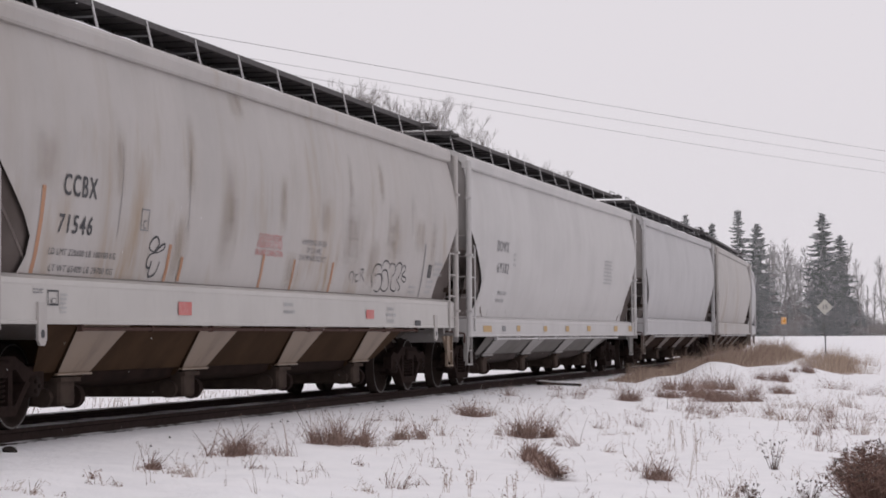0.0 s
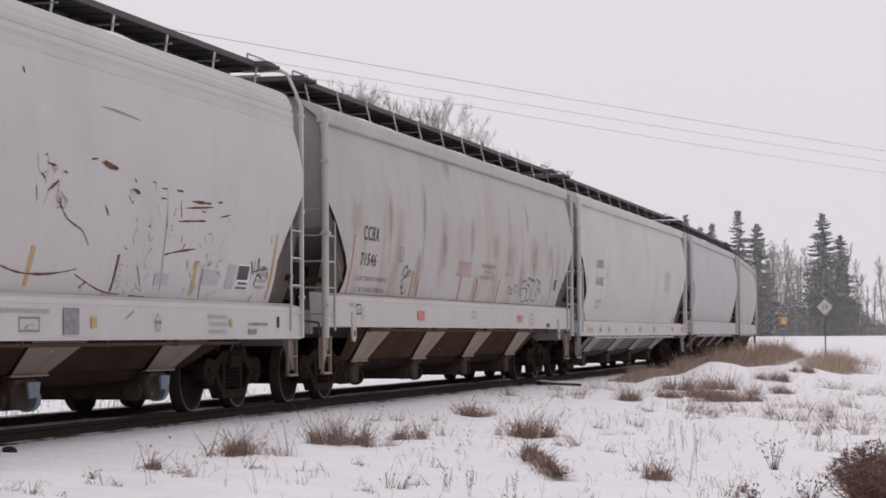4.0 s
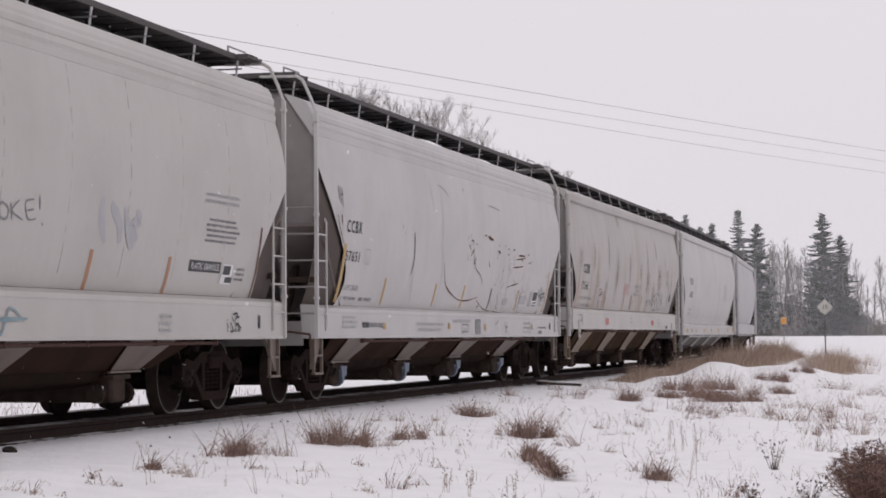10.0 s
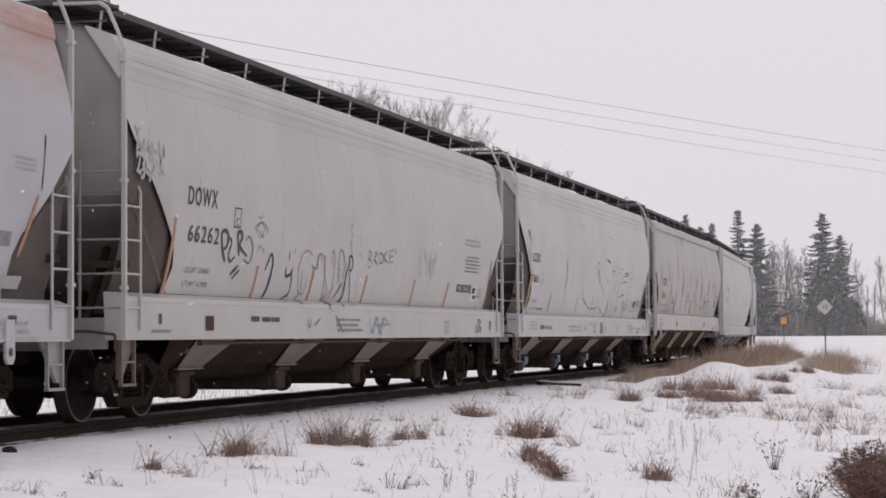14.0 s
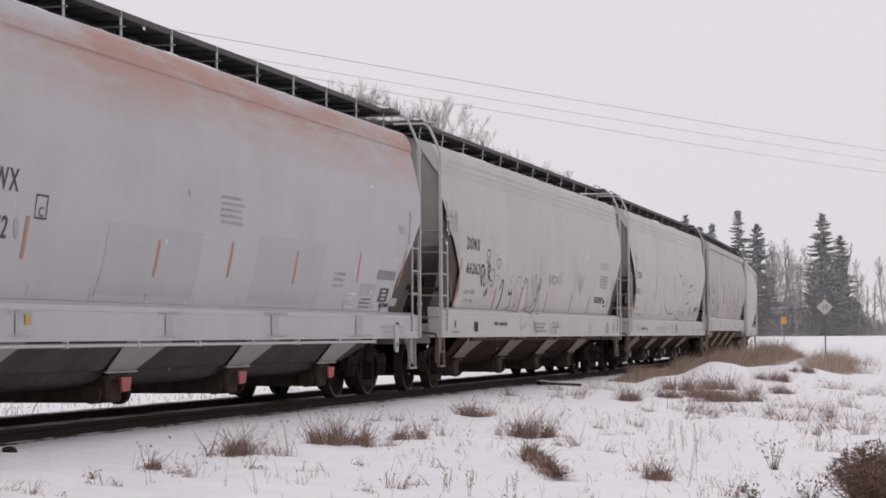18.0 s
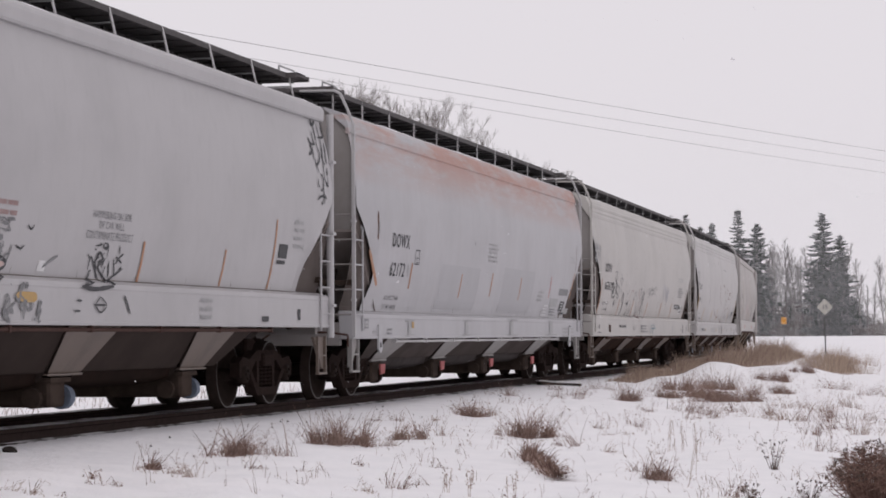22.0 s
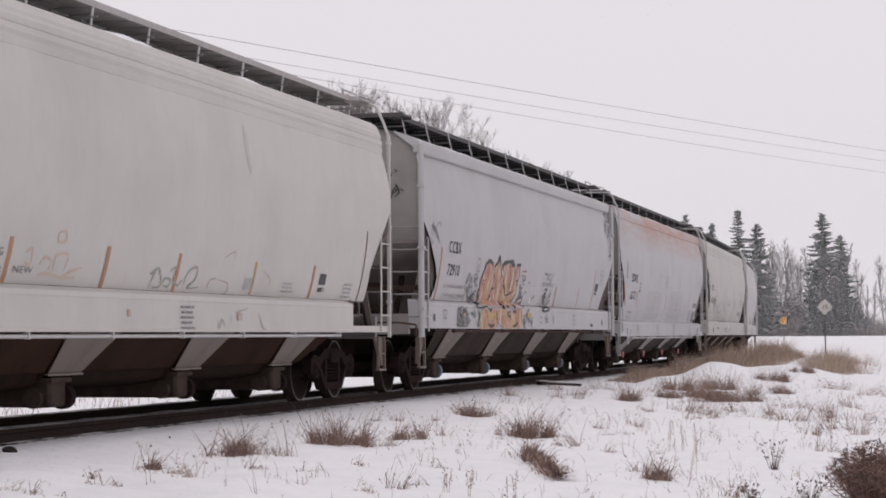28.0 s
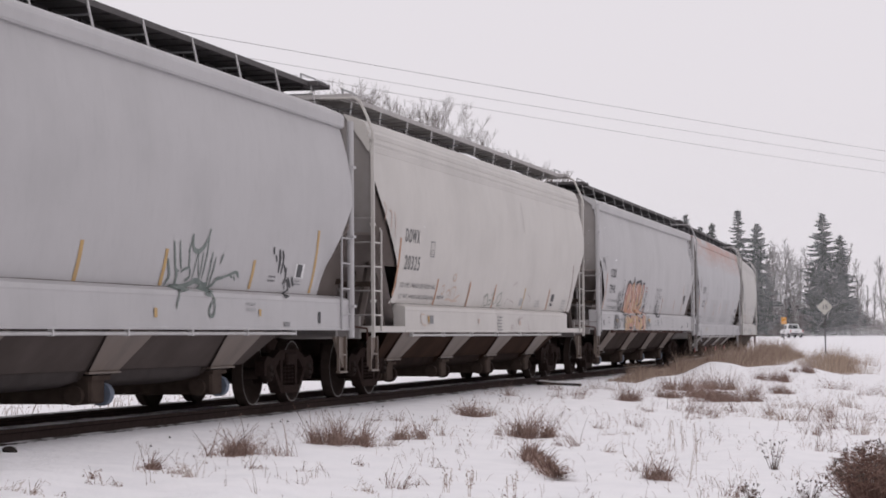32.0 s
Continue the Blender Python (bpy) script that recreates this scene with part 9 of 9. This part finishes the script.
end_scrawl(car_mural, -85.13, -104.4, -1.2, -0.95, 3.4, 3.62, 8, 4)


# ---- white pickup driving off on the far road ----
M_TRUCK = plain("white_truck_paint", (0.74, 0.74, 0.75), 0.35, 0.0, (0.66, 0.66, 0.67), 2, 0)
M_GLASS = plain("dark_truck_glass", (0.03, 0.032, 0.036), 0.15, 0.0, None, 2, 0)
M_TYRE = plain("tyre_rubber", (0.03, 0.03, 0.03), 0.9, 0.0, None, 10, 0.2)
M_LAMP = plain("red_tail_lamp", (0.4, 0.03, 0.03), 0.3, 0.0, None, 10, 0)


def pickup_truck():
    """Its own space: +x ahead, wheels on the ground."""
    p_ob = thing("pickup_truck", "white pickup truck driving away through blowing snow", "pickup truck")
    bm = bmesh.new()
    prism(bm, [(-2.85, 0.55), (2.75, 0.5), (2.85, 0.75), (2.8, 1.02), (1.35, 1.12), (-2.85, 1.12)], -0.95, 0.95)
    bmesh.ops.bevel(bm, geom=list(bm.edges), offset=0.06, segments=2, affect="EDGES")
    part("body", bm, M_TRUCK, p_ob)
    bm = bmesh.new()
    lo, hi = [(-0.95, 1.12), (1.45, 1.12)], [(-0.75, 1.86), (0.65, 1.86)]
    rows = []
    for (xa, z), w in ((lo[0], 0.9), (hi[0], 0.72), (hi[1], 0.72), (lo[1], 0.9)):
        rows.append([(xa, -w, z), (xa, w, z)])
    vs = quads(bm, rows)
    for i in (0, 1):
        bm.faces.new([r[i] for r in vs])
    bmesh.ops.recalc_face_normals(bm, faces=bm.faces)
    part("cab", bm, M_TRUCK, p_ob)
    bm = bmesh.new()
    quads(bm, [[(-0.93, -0.74, 1.22), (-0.93, 0.74, 1.22)], [(-0.79, -0.6, 1.76), (-0.79, 0.6, 1.76)]])
    part("rear_window", bm, M_GLASS, p_ob)
    for sgn in (-1, 1):
        bm = bmesh.new()
        quads(bm, [[(-0.6, sgn * 0.885, 1.2), (1.2, sgn * 0.885, 1.2)], [(-0.55, sgn * 0.76, 1.76), (0.6, sgn * 0.76, 1.76)]])
        part("side_window", bm, M_GLASS, p_ob)
        bm = bmesh.new()
        box(bm, -2.88, -2.84, sgn * 0.9, sgn * 0.76, 0.72, 1.05)
        part("tail_lamp", bm, M_LAMP, p_ob)
        for x in (-1.75, 1.75):
            bm = bmesh.new()
            rod(bm, (x, sgn * 0.68, 0.38), (x, sgn * 0.96, 0.38), 0.38, seg=20)
            tyre = part("wheel", bm, M_TYRE, p_ob)
    bm = bmesh.new()
    box(bm, -2.98, -2.85, -0.9, 0.9, 0.5, 0.66, 0.02)
    part("rear_bumper", bm, M_GLASS, p_ob)
    bm = bmesh.new()
    box(bm, -2.87, -2.85, -0.2, 0.2, 0.8, 0.92)
    part("blank_plate", bm, M_GALV, p_ob)
    return p_ob


PICKUP = pickup_truck()


def spray_cloud():
    """Snow whirled up behind the truck: loose flakes that travel with it."""
    r = random.Random(21)
    V, F = [], []
    for _ in range(12000):
        u = r.random() ** 0.7
        p = Vector((-3.0 - 22 * u, r.gauss(-0.9 - 7.0 * u, 0.5 + 2.4 * u), abs(r.gauss(0.05, 0.3 + 0.6 * u))))
        s = r.uniform(0.015, 0.045)
        b = len(V)
        for _ in range(3):
            V.append(tuple(p + Vector((r.uniform(-s, s), r.uniform(-s, s), r.uniform(-s, s)))))
        F.append((b, b + 1, b + 2))
    return tagged(mesh_from("snow_spray", V, F, M_FLAKE), "fine snow whirled up behind the pickup", "snow", "", "stuff")


# ---- falling snow ----
M_FLAKE = plain("snowflake", (0.88, 0.88, 0.9), 0.9, 0.0, (0.84, 0.84, 0.86), 3, 0)


def flurry(seed, count, near, far, size, low, high, slack, left=-0.225):
    """Flakes strewn through the air of the view, from near to far."""
    g = np.random.default_rng(seed)
    d = (near ** 2 + (far ** 2 - near ** 2) * g.random(count)) ** 0.5
    x = d * g.uniform(left, 0.225, count) + slack * g.uniform(-1, 1, count)
    z = g.uniform(low, high, count) if high else g.uniform(-1.0, 0.2 * d + low, count)
    c = np.stack([x, d, z], 1)
    s = size * g.uniform(0.5, 1.3, (count, 1, 1))
    tri = c[:, None, :] + s * g.normal(0, 0.75, (count, 3, 3))
    me = bpy.data.meshes.new("falling_snow")
    me.vertices.add(count * 3)
    me.vertices.foreach_set("co", tri.reshape(-1).astype(np.float32))
    me.loops.add(count * 3)
    me.loops.foreach_set("vertex_index", np.arange(count * 3, dtype=np.int32))
    me.polygons.add(count)
    me.polygons.foreach_set("loop_start", np.arange(0, count * 3, 3, dtype=np.int32))
    me.update()
    me.validate()
    me.materials.append(M_FLAKE)
    return tagged(new("falling_snow", me), "fine snowflakes falling through the air", "snow", "", "stuff")


SPRAY = spray_cloud()
FLURRIES = [
    (flurry(4, 2600, 3.5, 13.0, 0.006, 36.0, 0.0, 1.0), (0.4, 0.1, -1.05)),
    (flurry(1, 16000, 5.0, 45.0, 0.0055, 36.0, 0.0, 4.0), (0.5, 0.15, -1.05)),
    (flurry(2, 26000, 45.0, 110.0, 0.010, -1.0, 44.0, 10.0), (0.6, 0.1, -0.85)),
    # far flakes packed only before the shelterbelt, added to haze it
    (flurry(3, 850000, 140.0, 284.0, 0.016, -0.6, 19.0, 4.0, 0.085), (0.12, 0.0, -0.06)),
]




# ---- what moves ----
TIMES = [0.0, 0.1, 0.5] + [float(k) for k in range(1, 32)] + [31.5, 31.9, 32.0]

def motions():
    for car, front, rear in CARS:
        rows = []
        half = (front - rear) / 2 - 1.5
        mid = (front + rear) / 2
        for k in TIMES:
            s = mid + gone(k)
            xa, ya, _ = track(s + half)
            xb, yb, _ = track(s - half)
            rows.append((k, pose((xa + xb) / 2, (ya + yb) / 2, 0.0, 0, 0, math.degrees(math.atan2(ya - yb, xa - xb)))))
        walk(car, rows)
    for w_ob, x, i in WHEELS:
        rows = []
        for k in range(161):
            t = k * 0.2
            rows.append((t, pose(x, 0, 0.457, 0, math.degrees(gone(t) / 0.457), 0)))
        walk(w_ob, rows)
    rows, dust = [], []
    for t in TIMES:
        d, x = 256.0 + 21.2 * (t - 30.4), 49.6 - 1.45 * (t - 30.4)
        m = pose(x, d, ground_z(x, d), 0, 0, 90 + math.degrees(math.atan2(1.45, 21.2)))
        rows.append((t, m))
    walk(PICKUP, rows)
    walk(SPRAY, rows)
    for ob, (vx, vy, vz) in FLURRIES:
        walk(ob, [(t, pose(vx * (t - 16), vy * (t - 16), vz * t)) for t in TIMES])


motions()
